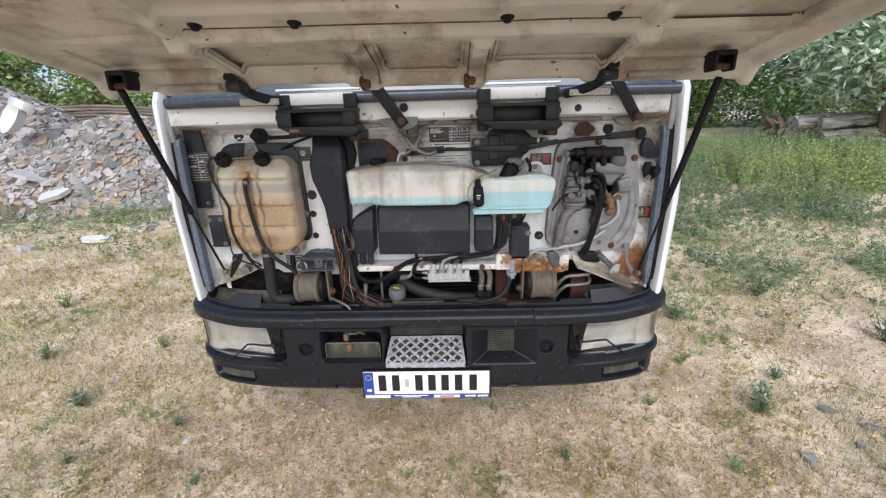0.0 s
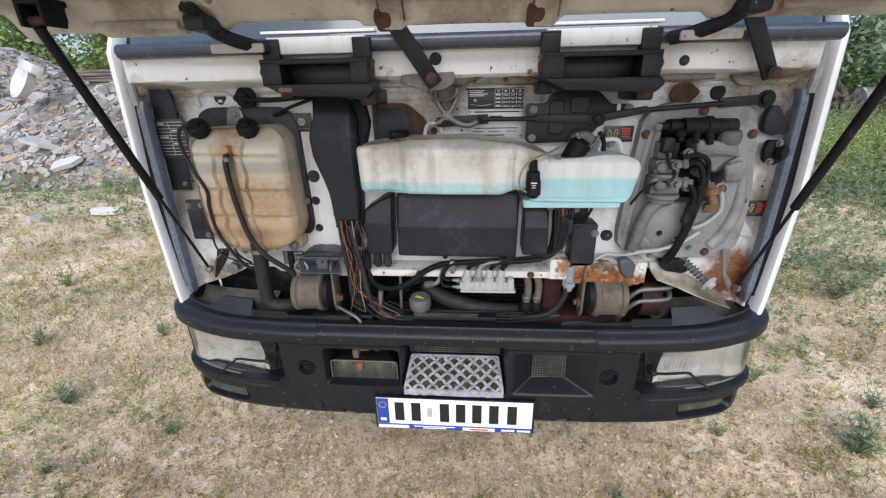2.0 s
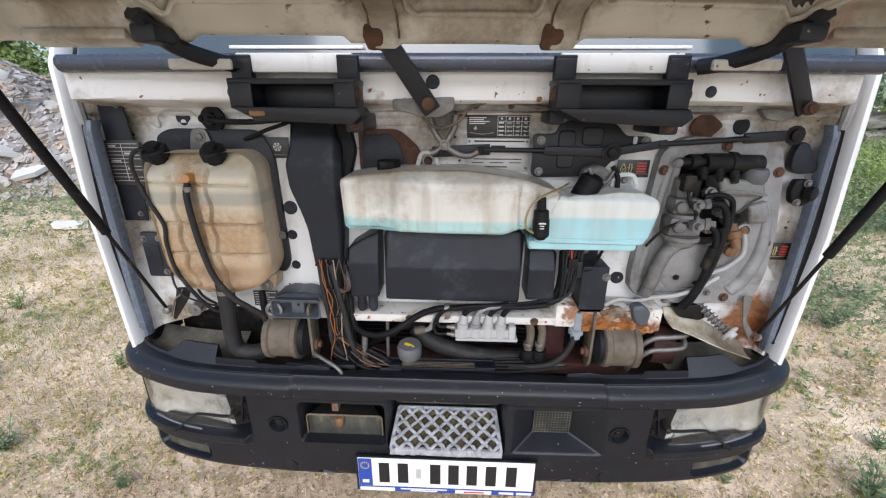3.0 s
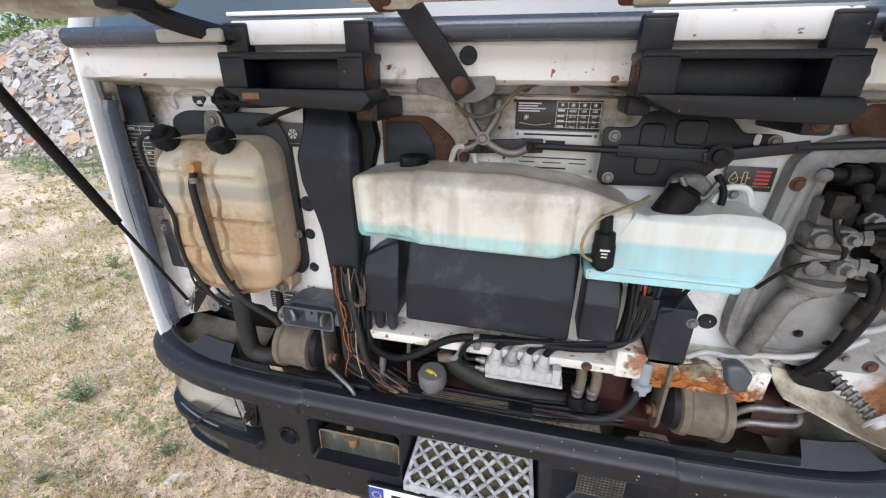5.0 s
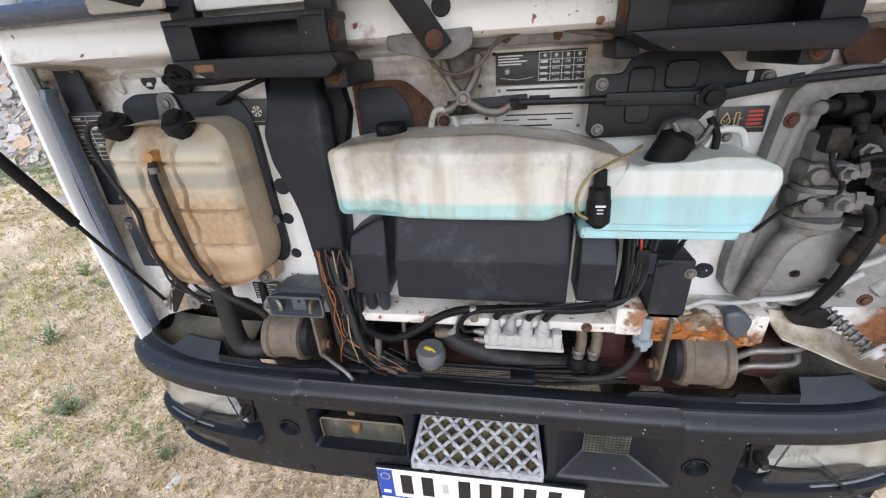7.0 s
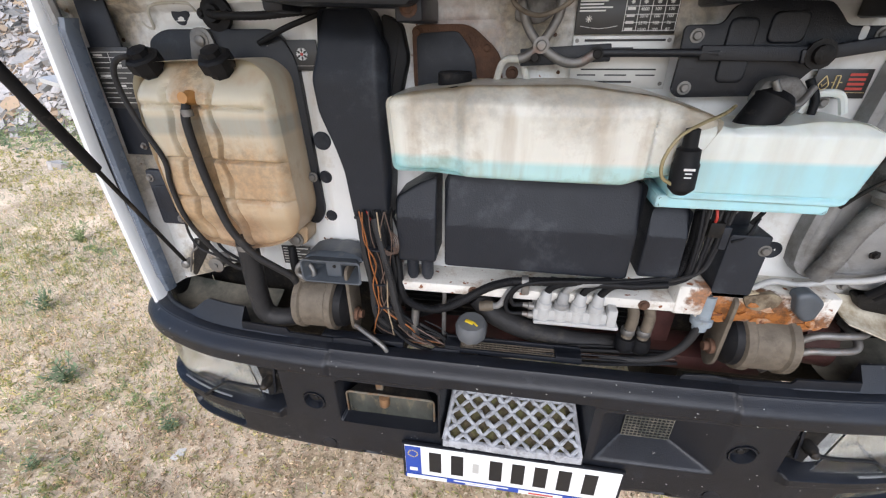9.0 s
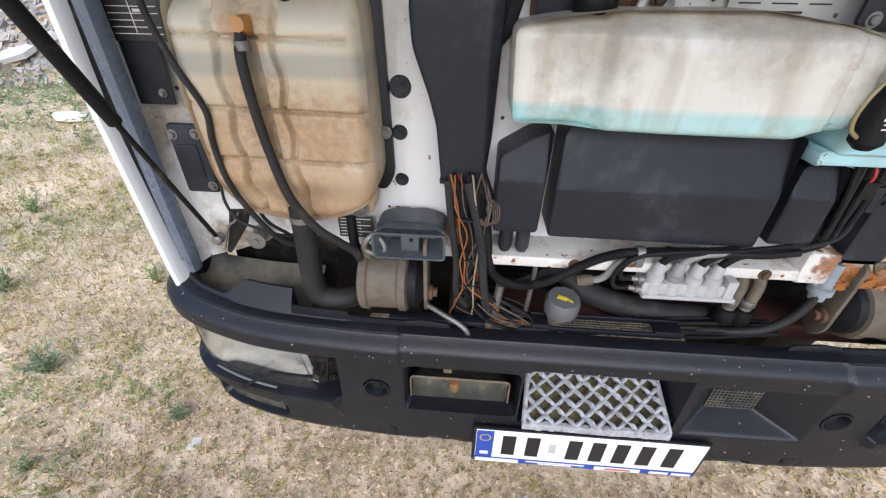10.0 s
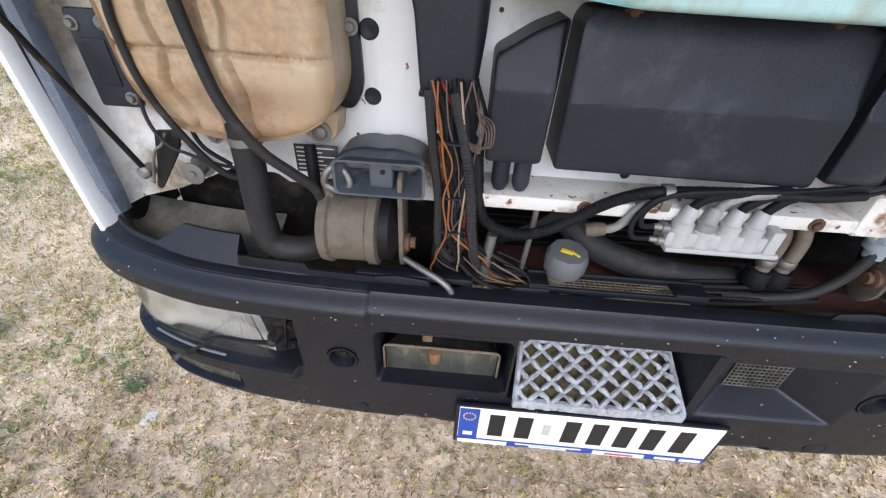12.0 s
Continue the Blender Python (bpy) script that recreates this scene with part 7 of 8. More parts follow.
hose("conduit", [(-0.31, 1.43, 1.11), (-0.29, 1.412, 1.04), (-0.278, 1.408, 0.98), (-0.272, 1.41, 0.92), (-0.262, 1.42, 0.86), (-0.25, 1.45, 0.81)], 0.0075, dusty, truck, "corrugated black conduit", 8, 24, 0.14)
hose("conduit", [(-0.345, 1.44, 1.11), (-0.335, 1.425, 1.03), (-0.325, 1.42, 0.96), (-0.322, 1.42, 0.88), (-0.30, 1.44, 0.83)], 0.0065, dusty, truck, "corrugated black conduit", 8, 24, 0.14)
for k in range(4):
    hose("wire", [(-0.292, 1.418, 1.055), (-0.280, 1.405, 1.043 + 0.003 * k), (-0.266 + 0.003 * k, 1.402, 1.052), (-0.266 + 0.003 * k, 1.408, 1.072 + 0.003 * k), (-0.280, 1.43, 1.088)], 0.0011, copper, seg=5, res=4)
for k in range(9):
    y = 1.425 + 0.012 * (k % 4)
    hose("wire", [(-0.29 + 0.01 * k, y, 0.84), (-0.24 + 0.008 * k, y - 0.006, 0.80 + 0.004 * k), (-0.13, y - 0.01, 0.785 + 0.005 * (k % 4)), (0.02, y, 0.795 + 0.004 * (k % 3)), (0.18, y + 0.005, 0.79 + 0.003 * k), (0.34, y + 0.02, 0.80)], 0.002 if k % 3 else 0.0045, copper if k % 4 == 1 else rubber, seg=5, res=5)
for k in range(8):
    hose("wire", [(-0.25 + 0.012 * k, 1.50, 0.82 + 0.005 * k), (-0.20 + 0.01 * k, 1.49, 0.86 + 0.006 * k), (-0.12, 1.49, 0.895 + 0.004 * k), (-0.02, 1.51, 0.91 + 0.003 * k), (0.06, 1.52, 0.90)], 0.006, seg=6, res=5)
hose("pipe", [(-0.17, 1.45, 0.95), (-0.172, 1.45, 0.88), (-0.175, 1.46, 0.79)], 0.005, steel)
hose("pipe", [(-0.235, 1.44, 0.89), (-0.24, 1.44, 0.83), (-0.235, 1.45, 0.78)], 0.009, steel)
hose("release_lever", [(-0.385, 1.43, 0.836), (-0.345, 1.408, 0.828), (-0.315, 1.394, 0.820), (-0.298, 1.387, 0.808), (-0.292, 1.390, 0.785)], 0.0055, steel, truck, "bent dull steel release lever")
hose("small_hose", [(-0.505, 1.45, 0.96), (-0.50, 1.445, 0.93), (-0.495, 1.45, 0.89), (-0.50, 1.47, 0.85)], 0.010, mountm)
hose("small_hose", [(-0.54, 1.49, 1.0), (-0.535, 1.48, 0.94), (-0.52, 1.48, 0.88), (-0.50, 1.49, 0.84)], 0.010)
hose("loop_wire", [(-0.475, 1.44, 1.0), (-0.495, 1.43, 0.985), (-0.50, 1.43, 0.965), (-0.48, 1.43, 0.955), (-0.462, 1.43, 0.965), (-0.47, 1.435, 0.985), (-0.49, 1.44, 0.99)], 0.006, steel, truck, "looped steel hose clamp")
bm = BM()
box2(bm, (-0.46, 1.405, 0.795), (-0.26, 1.43, 0.815), 0.004)
part("bumper_bracket", bm, black, truck)

# ---- surroundings ----
rs = np.random.RandomState(7)


def blades(n, place, height, width, lean, mat, name, label, category):
    """Many single blades in one mesh; place(n) gives x and y."""
    xy = place(n)
    h = height[0] + (height[1] - height[0]) * rs.rand(n) ** 1.6
    a = rs.rand(n) * 2 * np.pi
    b = rs.rand(n) * 2 * np.pi
    ln_ = lean * rs.rand(n) * h
    z = np.array([ground_z(x, y) for x, y in xy]) - 0.004
    w = width * (0.6 + 0.8 * rs.rand(n))
    ca, sa = np.cos(a) * w, np.sin(a) * w
    V = np.zeros((n, 5, 3))
    V[:, 0] = np.stack([xy[:, 0] - ca, xy[:, 1] - sa, z], 1)
    V[:, 1] = np.stack([xy[:, 0] + ca, xy[:, 1] + sa, z], 1)
    mx, my = xy[:, 0] + np.cos(b) * ln_ * 0.35, xy[:, 1] + np.sin(b) * ln_ * 0.35
    V[:, 2] = np.stack([mx + ca * 0.8, my + sa * 0.8, z + h * 0.6], 1)
    V[:, 3] = np.stack([mx - ca * 0.8, my - sa * 0.8, z + h * 0.6], 1)
    V[:, 4] = np.stack([xy[:, 0] + np.cos(b) * ln_, xy[:, 1] + np.sin(b) * ln_, z + h], 1)
    F_ = []
    for i in range(n):
        k = 5 * i
        F_ += [(k, k + 1, k + 2, k + 3), (k + 3, k + 2, k + 4)]
    ob = raw(name, V.reshape(-1, 3).tolist(), F_, mat, 180)
    return tagged(ob, label, category, kind="stuff")


def scatter(x0, x1, y0, y1, thr, scale, seed):
    """Places in a field where a slow noise stands above a threshold, so that the growth is patchy."""
    def place(n):
        out = []
        while len(out) < n:
            y = y0 + (y1 - y0) * rs.rand() ** 1.5
            x = rs.uniform(x0, x1) * (0.6 + 0.4 * (y / y1))
            x, y = x + 0.45 * rs.randn(), y + 0.35 * rs.randn() * (1 if y > y0 + 0.5 else -1.5)
            if noise.noise((x * scale, y * scale, seed)) + 0.25 * rs.randn() > thr:
                out.append((x, y))
        return np.array(out)
    return place


def clumps(centres, spread_):
    def place(n):
        c = np.array(centres)[rs.randint(0, len(centres), n)]
        return c[:, :2] + rs.randn(n, 2) * spread_ * (0.4 + rs.rand(n, 1))
    return place


def aside(place):
    """Thin out the growth on the trodden sand before and beside the truck."""
    def kept(n):
        out = np.zeros((0, 2))
        while len(out) < n:
            p = place(n)
            bare = np.exp(-((p[:, 0] / 1.75) ** 4)) * np.exp(-((p[:, 1] / 3.2) ** 4))
            out = np.concatenate([out, p[rs.rand(n) > 0.94 * bare]])
        return out[:n]
    return kept


blades(52000, aside(scatter(-5.5, 5.5, 1.0, 7.0, 0.02, 1.1, 1)), (0.012, 0.060), 0.0013, 1.0, dry, "dry_grass", "short dry yellow grass", "grass")
blades(10000, scatter(-3.8, 3.8, 0.8, 3.6, -0.1, 1.6, 2), (0.002, 0.006), 0.0008, 5.0, dry, "straw", "thin broken straw lying on the sand", "grass")
blades(42000, scatter(-2.6, 2.6, 0.8, 3.0, 0.0, 2.6, 12), (0.0015, 0.006), 0.0014, 2.6, stalk, "chaff", "brown bits of dead stalk on the sand", "grass")
blades(3800, scatter(-3.8, 3.8, 0.8, 4.0, 0.0, 1.5, 22), (0.02, 0.085), 0.0007, 0.9, stalk, "stalk", "thin brown standing stalks", "grass")
blades(24000, aside(scatter(-6, 6, 1.2, 6.0, 0.10, 1.3, 5)), (0.008, 0.05), 0.0016, 1.2, green, "green_grass", "patchy low green grass", "grass")
blades(48000, aside(scatter(-6, 6, 1.2, 6.0, 0.08, 1.0, 15)), (0.008, 0.055), 0.0016, 1.2, fresh, "yellow_grass", "patchy low yellow-green grass", "grass")


def leafy(n, place, height, size, mat, name, label, per=16):
    """Leafy weeds: upright stems set with many small leaves, in one mesh."""
    xy = place(n)
    z = np.array([ground_z(x, y) for x, y in xy])
    h = height[0] + (height[1] - height[0]) * rs.rand(n)
    own = np.repeat(np.arange(n), per)
    t = rs.rand(n * per)
    lean = rs.randn(n, 2) * 0.22
    P = np.stack([xy[own, 0] + lean[own, 0] * h[own] * t, xy[own, 1] + lean[own, 1] * h[own] * t, z[own] + h[own] * t], 1)
    D = rs.randn(n * per, 3)
    D[:, 2] = np.abs(D[:, 2]) * 0.6 + 0.1
    D /= np.linalg.norm(D, axis=1)[:, None]
    S = np.cross(D, rs.randn(n * per, 3))
    S /= np.linalg.norm(S, axis=1)[:, None]
    L = (size * (1.3 - 0.7 * t) * (0.6 + 0.7 * rs.rand(n * per)))[:, None]
    V_ = np.stack([P, P + D * L * 0.5 + S * L * 0.17, P + D * L, P + D * L * 0.5 - S * L * 0.17], 1).reshape(-1, 3)
    ob = raw(name, V_.tolist(), [(4 * i, 4 * i + 1, 4 * i + 2, 4 * i + 3) for i in range(n * per)], mat, 180)
    return tagged(ob, label, "weeds", kind="stuff")


def patch(x0, x1, y0, y1, thr, scale, seed):
    def place(n):
        out = []
        while len(out) < n:
            x, y = rs.uniform(x0, x1), rs.uniform(y0, y1)
            if noise.noise((x * scale, y * scale, seed)) + 0.9 * (y - y0) / (y1 - y0) - 0.3 + 0.15 * rs.randn() > thr:
                out.append((x, y))
        return np.array(out)
    return place


def tufts(n, x0, x1, y0, y1, seed):
    """Places in small tight tufts, thickest where a slow noise is high."""
    def place(count):
        cs = scatter(x0, x1, y0, y1, 0.0, 1.4, seed)(n)
        c = cs[rs.randint(0, n, count)]
        return c + rs.randn(count, 2) * 0.055 * (0.4 + rs.rand(count, 1))
    return place


leafy(4600, scatter(-3.4, 3.4, 0.75, 3.4, -0.12, 1.3, 71), (0.025, 0.080), 0.017, seedhead, "seed_stalks", "thin dry stalks with brown seed heads", 9)
leafy(4200, scatter(-3.6, 3.6, 0.75, 3.8, -0.05, 1.2, 81), (0.02, 0.075), 0.018, sprout, "yellow_sprouts", "thin yellowed sprouts on the sand", 9)
leafy(1500, tufts(110, -3.8, 3.8, 0.8, 4.2, 91), (0.01, 0.045), 0.017, sprout, "low_tufts", "small yellowed tufts on the sand", 12)
leafy(700, tufts(55, -3.8, 3.8, 0.8, 4.2, 95), (0.01, 0.045), 0.018, fresh, "low_tufts", "small yellow-green tufts on the sand", 12)
leafy(1800, patch(1.6, 6.5, 2.1, 4.8, 0.0, 1.3, 111), (0.02, 0.11), 0.028, fresh, "sparse_weeds", "sparse yellow-green weeds on the sand", 14)
leafy(600, patch(1.6, 6.5, 2.1, 4.8, 0.0, 1.3, 121), (0.02, 0.13), 0.030, green, "sparse_weeds", "sparse grey-green weeds on the sand", 14)
leafy(1500, patch(-6.0, -1.5, 1.6, 4.6, 0.05, 1.3, 131), (0.02, 0.09), 0.024, sprout, "sparse_weeds", "sparse yellowed weeds on the sand", 14)
# dead stalks, set thick here to deepen the bumper's soft shadow too
leafy(3200, patch(-1.6, 1.6, 0.75, 1.7, -0.2, 1.6, 101), (0.02, 0.07), 0.012, stalk, "trodden_stalks", "brown trodden stalks, also darkening the shaded ground before the truck", 9)
leafy(170, clumps([(5.5, 6.3), (5.9, 6.0), (6.4, 6.4), (4.9, 6.6)], 0.30), (0.30, 0.72), 0.055, goldenrod, "goldenrod", "tall bright yellow-green weeds before the logs", 60)
leafy(10500, patch(1.9, 12, 2.9, 9.5, 0.04, 0.9, 21), (0.04, 0.24), 0.042, green, "meadow", "low green leafy weeds", 24)
leafy(2300, patch(2.8, 11, 4.6, 9.5, 0.18, 0.8, 31), (0.22, 0.60), 0.048, fresh, "tall_weed_patch", "tall yellow-green weeds", 46)
leafy(500, patch(2.4, 12, 5.5, 10, 0.2, 0.8, 41), (0.2, 0.5), 0.05, leaf, "dark_weed_patch", "dark green weeds", 40)
leafy(420, patch(-7.5, -2.2, 4.3, 5.6, 0.16, 1.1, 51), (0.08, 0.42), 0.04, fresh, "heap_weeds", "weeds growing at the foot of the heap", 18)
leafy(260, patch(-7.5, -2.2, 3.6, 5.4, 0.20, 1.1, 61), (0.05, 0.25), 0.045, green, "heap_weeds", "green weeds growing before the heap", 14)


def weed(name, seed, n, height, mat, label):
    """A small leafy plant: stems with many narrow leaves."""
    r = random.Random(seed)
    bm = BM()
    for _ in range(n):
        a, tilt = r.uniform(0, 6.28), r.uniform(0.1, 0.7)
        h = height * r.uniform(0.5, 1.0)
        p = [Vector((math.cos(a) * tilt * h * t, math.sin(a) * tilt * h * t, h * t * (1 - 0.25 * tilt * t))) for t in (0, 0.5, 1)]
        tube(bm, p, (0.0022, 0.0008), 4, 2)
        for k in range(9):
            t = 0.15 + 0.85 * k / 9
            c = p[0].lerp(p[2], t) + Vector((0, 0, 0.02 * h))
            b = a + r.uniform(-2.6, 2.6)
            l, w = height * r.uniform(0.14, 0.28), height * 0.04
            d = Vector((math.cos(b), math.sin(b), r.uniform(0.1, 0.7))).normalized()
            s = d.cross(Vector((0, 0, 1))).normalized() * w
            v = [bm.verts.new(q) for q in (c, c + d * l * 0.5 + s, c + d * l, c + d * l * 0.5 - s)]
            bm.faces.new(v)
    ob = part(name, bm, mat, None, angle=180)
    return tagged(ob, label, "weed", "weeds round the truck")


weeds = [weed("weed", 1, 12, 0.16, green, "small green leafy weed on the sand"), weed("weed", 2, 8, 0.11, green, "low green weed sprouting from the sand"), weed("weed", 3, 10, 0.14, fresh, "yellow-green weed on the sand")]
spots = [(1.69, 1.70, 0, 1.2), (0.62, 1.43, 1, 0.9), (-1.33, 1.63, 1, 1.0), (-2.0, 1.79, 0, 1.0), (-1.75, 1.42, 1, 0.8), (1.95, 1.95, 1, 1.2), (2.25, 1.5, 0, 1.0), (1.5, 2.1, 2, 0.9), (2.05, 1.25, 1, 0.9), (-1.9, 2.35, 2, 1.0), (-2.6, 2.2, 0, 0.9), (1.72, 2.6, 0, 1.3), (2.9, 2.3, 0, 1.6), (2.5, 2.9, 0, 1.5), (-1.6, 2.9, 1, 1.2), (3.2, 1.9, 2, 1.2), (-2.3, 1.45, 1, 1.0), (-1.05, 1.30, 1, 0.7), (1.35, 1.35, 2, 0.7), (1.15, 1.75, 1, 0.7), (-0.1, 1.32, 2, 0.4), (0.3, 1.30, 1, 0.5), (-3.1, 2.9, 2, 1.3), (1.42, 3.1, 2, 1.0)]
for i, (x, y, k, s) in enumerate(spots):
    m = pose(x, y, ground_z(x, y) - 0.004, 0, 0, i * 77 % 360)
    if i < 3:
        src = weeds[(0, 1, 2)[i]]
    c = copy_thing(weeds[k], m)
    c.matrix_basis = m @ Matrix.Scale(s, 4)
for w in weeds:
    bpy.data.objects.remove(w)


def shard(seed, flat, mat, name="rubble_piece"):
    """A broken slab: a box with corners knocked off and uneven faces."""
    r = random.Random(seed)
    bm = BM()
    n = r.randint(5, 7)
    pts = [(math.cos(6.283 * k / n + r.uniform(-0.3, 0.3)) * r.uniform(0.32, 0.55), math.sin(6.283 * k / n + r.uniform(-0.3, 0.3)) * r.uniform(0.3, 0.5)) for k in range(n)]
    lo = [bm.verts.new((x * 0.9, y * 0.9, -flat / 2 + r.uniform(-0.04, 0.04) * flat)) for x, y in pts]
    hi = [bm.verts.new((x, y, flat / 2 + r.uniform(-0.15, 0.15) * flat)) for x, y in pts]
    bm.faces.new(lo[::-1])
    bm.faces.new(hi)
    for k in range(n):
        bm.faces.new((lo[k], lo[(k + 1) % n], hi[(k + 1) % n], hi[k]))
    bmesh.ops.recalc_face_normals(bm, faces=bm.faces)
    me = bpy.data.meshes.new(name)
    bm.to_mesh(me)
    bm.free()
    finish(me, mat, 30)
    return me


def heap_z(x, y):
    g = ground_z(x, y)
    h = 0.0
    for cx, cy, rx, ry, hh in ((-7.0, 7.2, 2.6, 2.1, 1.08), (-4.4, 7.4, 1.8, 1.9, 0.62), (-9.3, 7.3, 2.5, 2.3, 1.6), (-5.6, 6.4, 1.3, 1.2, 0.45)):
        q = ((x - cx) / rx) ** 2 + ((y - cy) / ry) ** 2
        h = max(h, 0) + hh * max(0.0, 1 - q) ** 0.9 * (1 - 0.45 * min(1.0, h / 1.4))
    return g - 0.03 + h + 0.06 * noise.noise((x * 2, y * 2, 4)) * (1 if h > 0.05 else 0)


bm = grid(BM(), lin(-12.5, -2.4, 100), lin(4.8, 10.0, 52), lambda x, y: (x, y, heap_z(x, y)))
heap = part("rubble_mound", bm, mound, None, angle=180)
tagged(heap, "heap of broken grey concrete and plaster rubble", "rubble heap")
kinds = [shard(k, f, stone) for k, f in enumerate((0.22, 0.3, 0.18, 0.45, 0.26, 0.35))] + [shard(20, 0.4, brickm)]
r = random.Random(11)


def tilt_on(x, y, yaw, s, rr):
    e = 0.1
    n = Vector((heap_z(x - e, y) - heap_z(x + e, y), heap_z(x, y - e) - heap_z(x, y + e), 2 * e)).normalized()
    n = (n + Vector((rr.uniform(-0.5, 0.5), rr.uniform(-0.5, 0.5), rr.uniform(0, 0.3)))).normalized()
    q = n.to_track_quat("Z", "Y").to_matrix().to_4x4()
    return Matrix.Translation((x, y, heap_z(x, y) + 0.03 * s)) @ q @ Matrix.Rotation(yaw, 4, "Z")


count = 0
while count < 290:
    x, y = r.uniform(-8.6, -2.9), r.uniform(5.0, 7.6)
    if heap_z(x, y) - ground_z(x, y) < 0.06:
        continue
    s = 0.12 + 0.22 * r.random() ** 2.2
    me = kinds[6] if r.random() < 0.07 else kinds[r.randint(0, 5)]
    ob = new("rubble_piece", me)
    ob.parent = heap
    ob.matrix_basis = tilt_on(x, y, r.uniform(0, 6.28), s, r) @ Matrix.Diagonal((s * r.uniform(0.8, 1.4), s, s, 1))
    count += 1
V, FC = [], []
datas = [(np.array([v.co[:] for v in me.vertices]), [tuple(p.vertices) for p in me.polygons]) for me in kinds[:6]]
for _ in range(13500):
    x, y = r.uniform(-10.5, -2.6), 4.7 + 3.2 * r.random()
    if heap_z(x, y) - ground_z(x, y) < 0.02 and r.random() < 0.93:
        continue
    s = 0.07 + 0.13 * r.random() ** 2
    co, fs = datas[r.randint(0, 5)]
    m = np.array(tilt_on(x, y, r.uniform(0, 6.28), s, r) @ Matrix.Diagonal((s * r.uniform(0.8, 1.5), s, s, 1)))
    base = len(V)
    V += (co @ m[:3, :3].T + m[:3, 3]).tolist()
    FC += [tuple(base + i for i in f) for f in fs]
bits = raw("rubble_fragment", V, FC, stones, 30)
tagged(bits, "loose grey rubble fragments", kind="stuff")
bits.parent = heap


def loose(name, me_seed, flat, mat, x, y, size, rx, ry, rz, label, category, dz=0.0, z=None):
    ob = new(name, shard(me_seed, flat, mat, name))
    zz = (heap_z(x, y) if z is None and x < -2.4 and y > 4.8 else ground_z(x, y)) if z is None else z
    ob.matrix_basis = pose(x, y, zz + dz, rx, ry, rz) @ Matrix.Diagonal((size[0], size[1], size[2], 1))
    return tagged(ob, label, category)


# broken sink and pale slabs on the heap
bm = BM()
lathe(bm, (0, 0, 0), (0, 0, 1), [(0, 0.16), (0.02, 0.22), (0.16, 0.30), (0.165, 0.27), (0.05, 0.18), (0.035, 0.02)], 28)
box(bm, (0.0, 0.26, 0.08), (0.62, 0.16, 0.16), 0.03)
sink = part("broken_sink", bm, ceramic, None)
tagged(sink, "broken white ceramic sink lying on the rubble heap", "sink")
sink.matrix_basis = pose(-6.2, 6.0, heap_z(-6.2, 6.0) + 0.42, 62, 12, -30) @ Matrix.Scale(0.85, 4)
for i, (x, y, s, rx, ry, rz) in enumerate(((-5.55, 5.5, (0.5, 0.35, 0.3), 25, -15, 20), (-5.85, 5.6, (0.6, 0.4, 0.3), 15, 20, 60), (-3.9, 5.7, (0.35, 0.3, 0.3), 45, 5, 10), (-3.1, 5.6, (0.5, 0.3, 0.2), 35, -10, 0))):
    loose("pale_slab", 40 + i, 0.2, ceramic if i != 3 else stone, x, y, s, rx, ry, rz, "pale broken slab resting on the rubble heap", "slab", 0.10)
loose("white_sheet", 51, 0.12, paperm, -4.05, 4.35, (0.45, 0.22, 0.4), 4, 3, 10, "white crumpled sheet in the grass before the heap", "sheet", 0.05)
loose("pale_stone", 52, 0.5, ceramic, -3.2, 4.75, (0.30, 0.22, 0.28), 15, 10, 30, "pale stone at the foot of the heap", "stone", 0.06, ground_z(-3.2, 4.75))
loose("pale_stone", 53, 0.4, stone, -4.75, 4.2, (0.2, 0.16, 0.2), 10, 10, 80, "pale stone in the grass", "stone", 0.03, ground_z(-4.75, 4.2))
loose("paper_scrap", 54, 0.10, paperm, -1.228, 1.540, (0.082, 0.052, 0.07), 4, 6, 70, "white scrap of paper on the sand", "paper", 0.006)
for i, (x, y, s) in enumerate(((2.05, 1.72, 0.09), (2.02, 1.50, 0.07), (1.72, 1.42, 0.10), (2.15, 1.60, 0.08), (2.3, 1.35, 0.09), (3.0, 2.85, 0.12))):
    loose("pale_stone", 60 + i, 0.35, stone, x, y, (s, s * 0.7, s * 0.7), 5, 8, 50 * i, "pale flat stone lying on the sand", "stone", 0.01)
V, FC = [], []
for _ in range(1600):
    x, y = r.uniform(-3.6, 3.6), 1.0 + 3.2 * r.random() ** 1.3
    s = 0.006 + 0.022 * r.random() ** 3
    co, fs = datas[r.randint(0, 5)]
    m = np.array(Matrix.Translation((x, y, ground_z(x, y) + 0.1 * s)) @ Euler((r.uniform(-0.4, 0.4), r.uniform(-0.4, 0.4), r.uniform(0, 6))).to_matrix().to_4x4() @ Matrix.Scale(s, 4))
    base = len(V)
    V += (co @ m[:3, :3].T + m[:3, 3]).tolist()
    FC += [tuple(base + i for i in f) for f in fs]
tagged(raw("pebbles", V, FC, stones, 30), "small pebbles strewn over the sand", "pebbles", kind="stuff")
V, FC = [], []
for _ in range(9000):
    x, y = r.uniform(-3.4, 3.4), 0.8 + 2.6 * r.random() ** 1.3
    if noise.noise((x * 2.1, y * 2.1, 8)) + r.uniform(-0.3, 0.3) < 0.0:
        continue
    s = 0.006 + 0.026 * r.random() ** 3
    co, fs = datas[r.randint(0, 5)]
    m = np.array(Matrix.Translation((x, y, ground_z(x, y) + 0.12 * s)) @ Euler((r.uniform(-0.9, 0.9), r.uniform(-0.9, 0.9), r.uniform(0, 6))).to_matrix().to_4x4() @ Matrix.Diagonal((s, s, s * 1.6, 1)))
    base = len(V)
    V += (co @ m[:3, :3].T + m[:3, 3]).tolist()
    FC += [tuple(base + i for i in f) for f in fs]
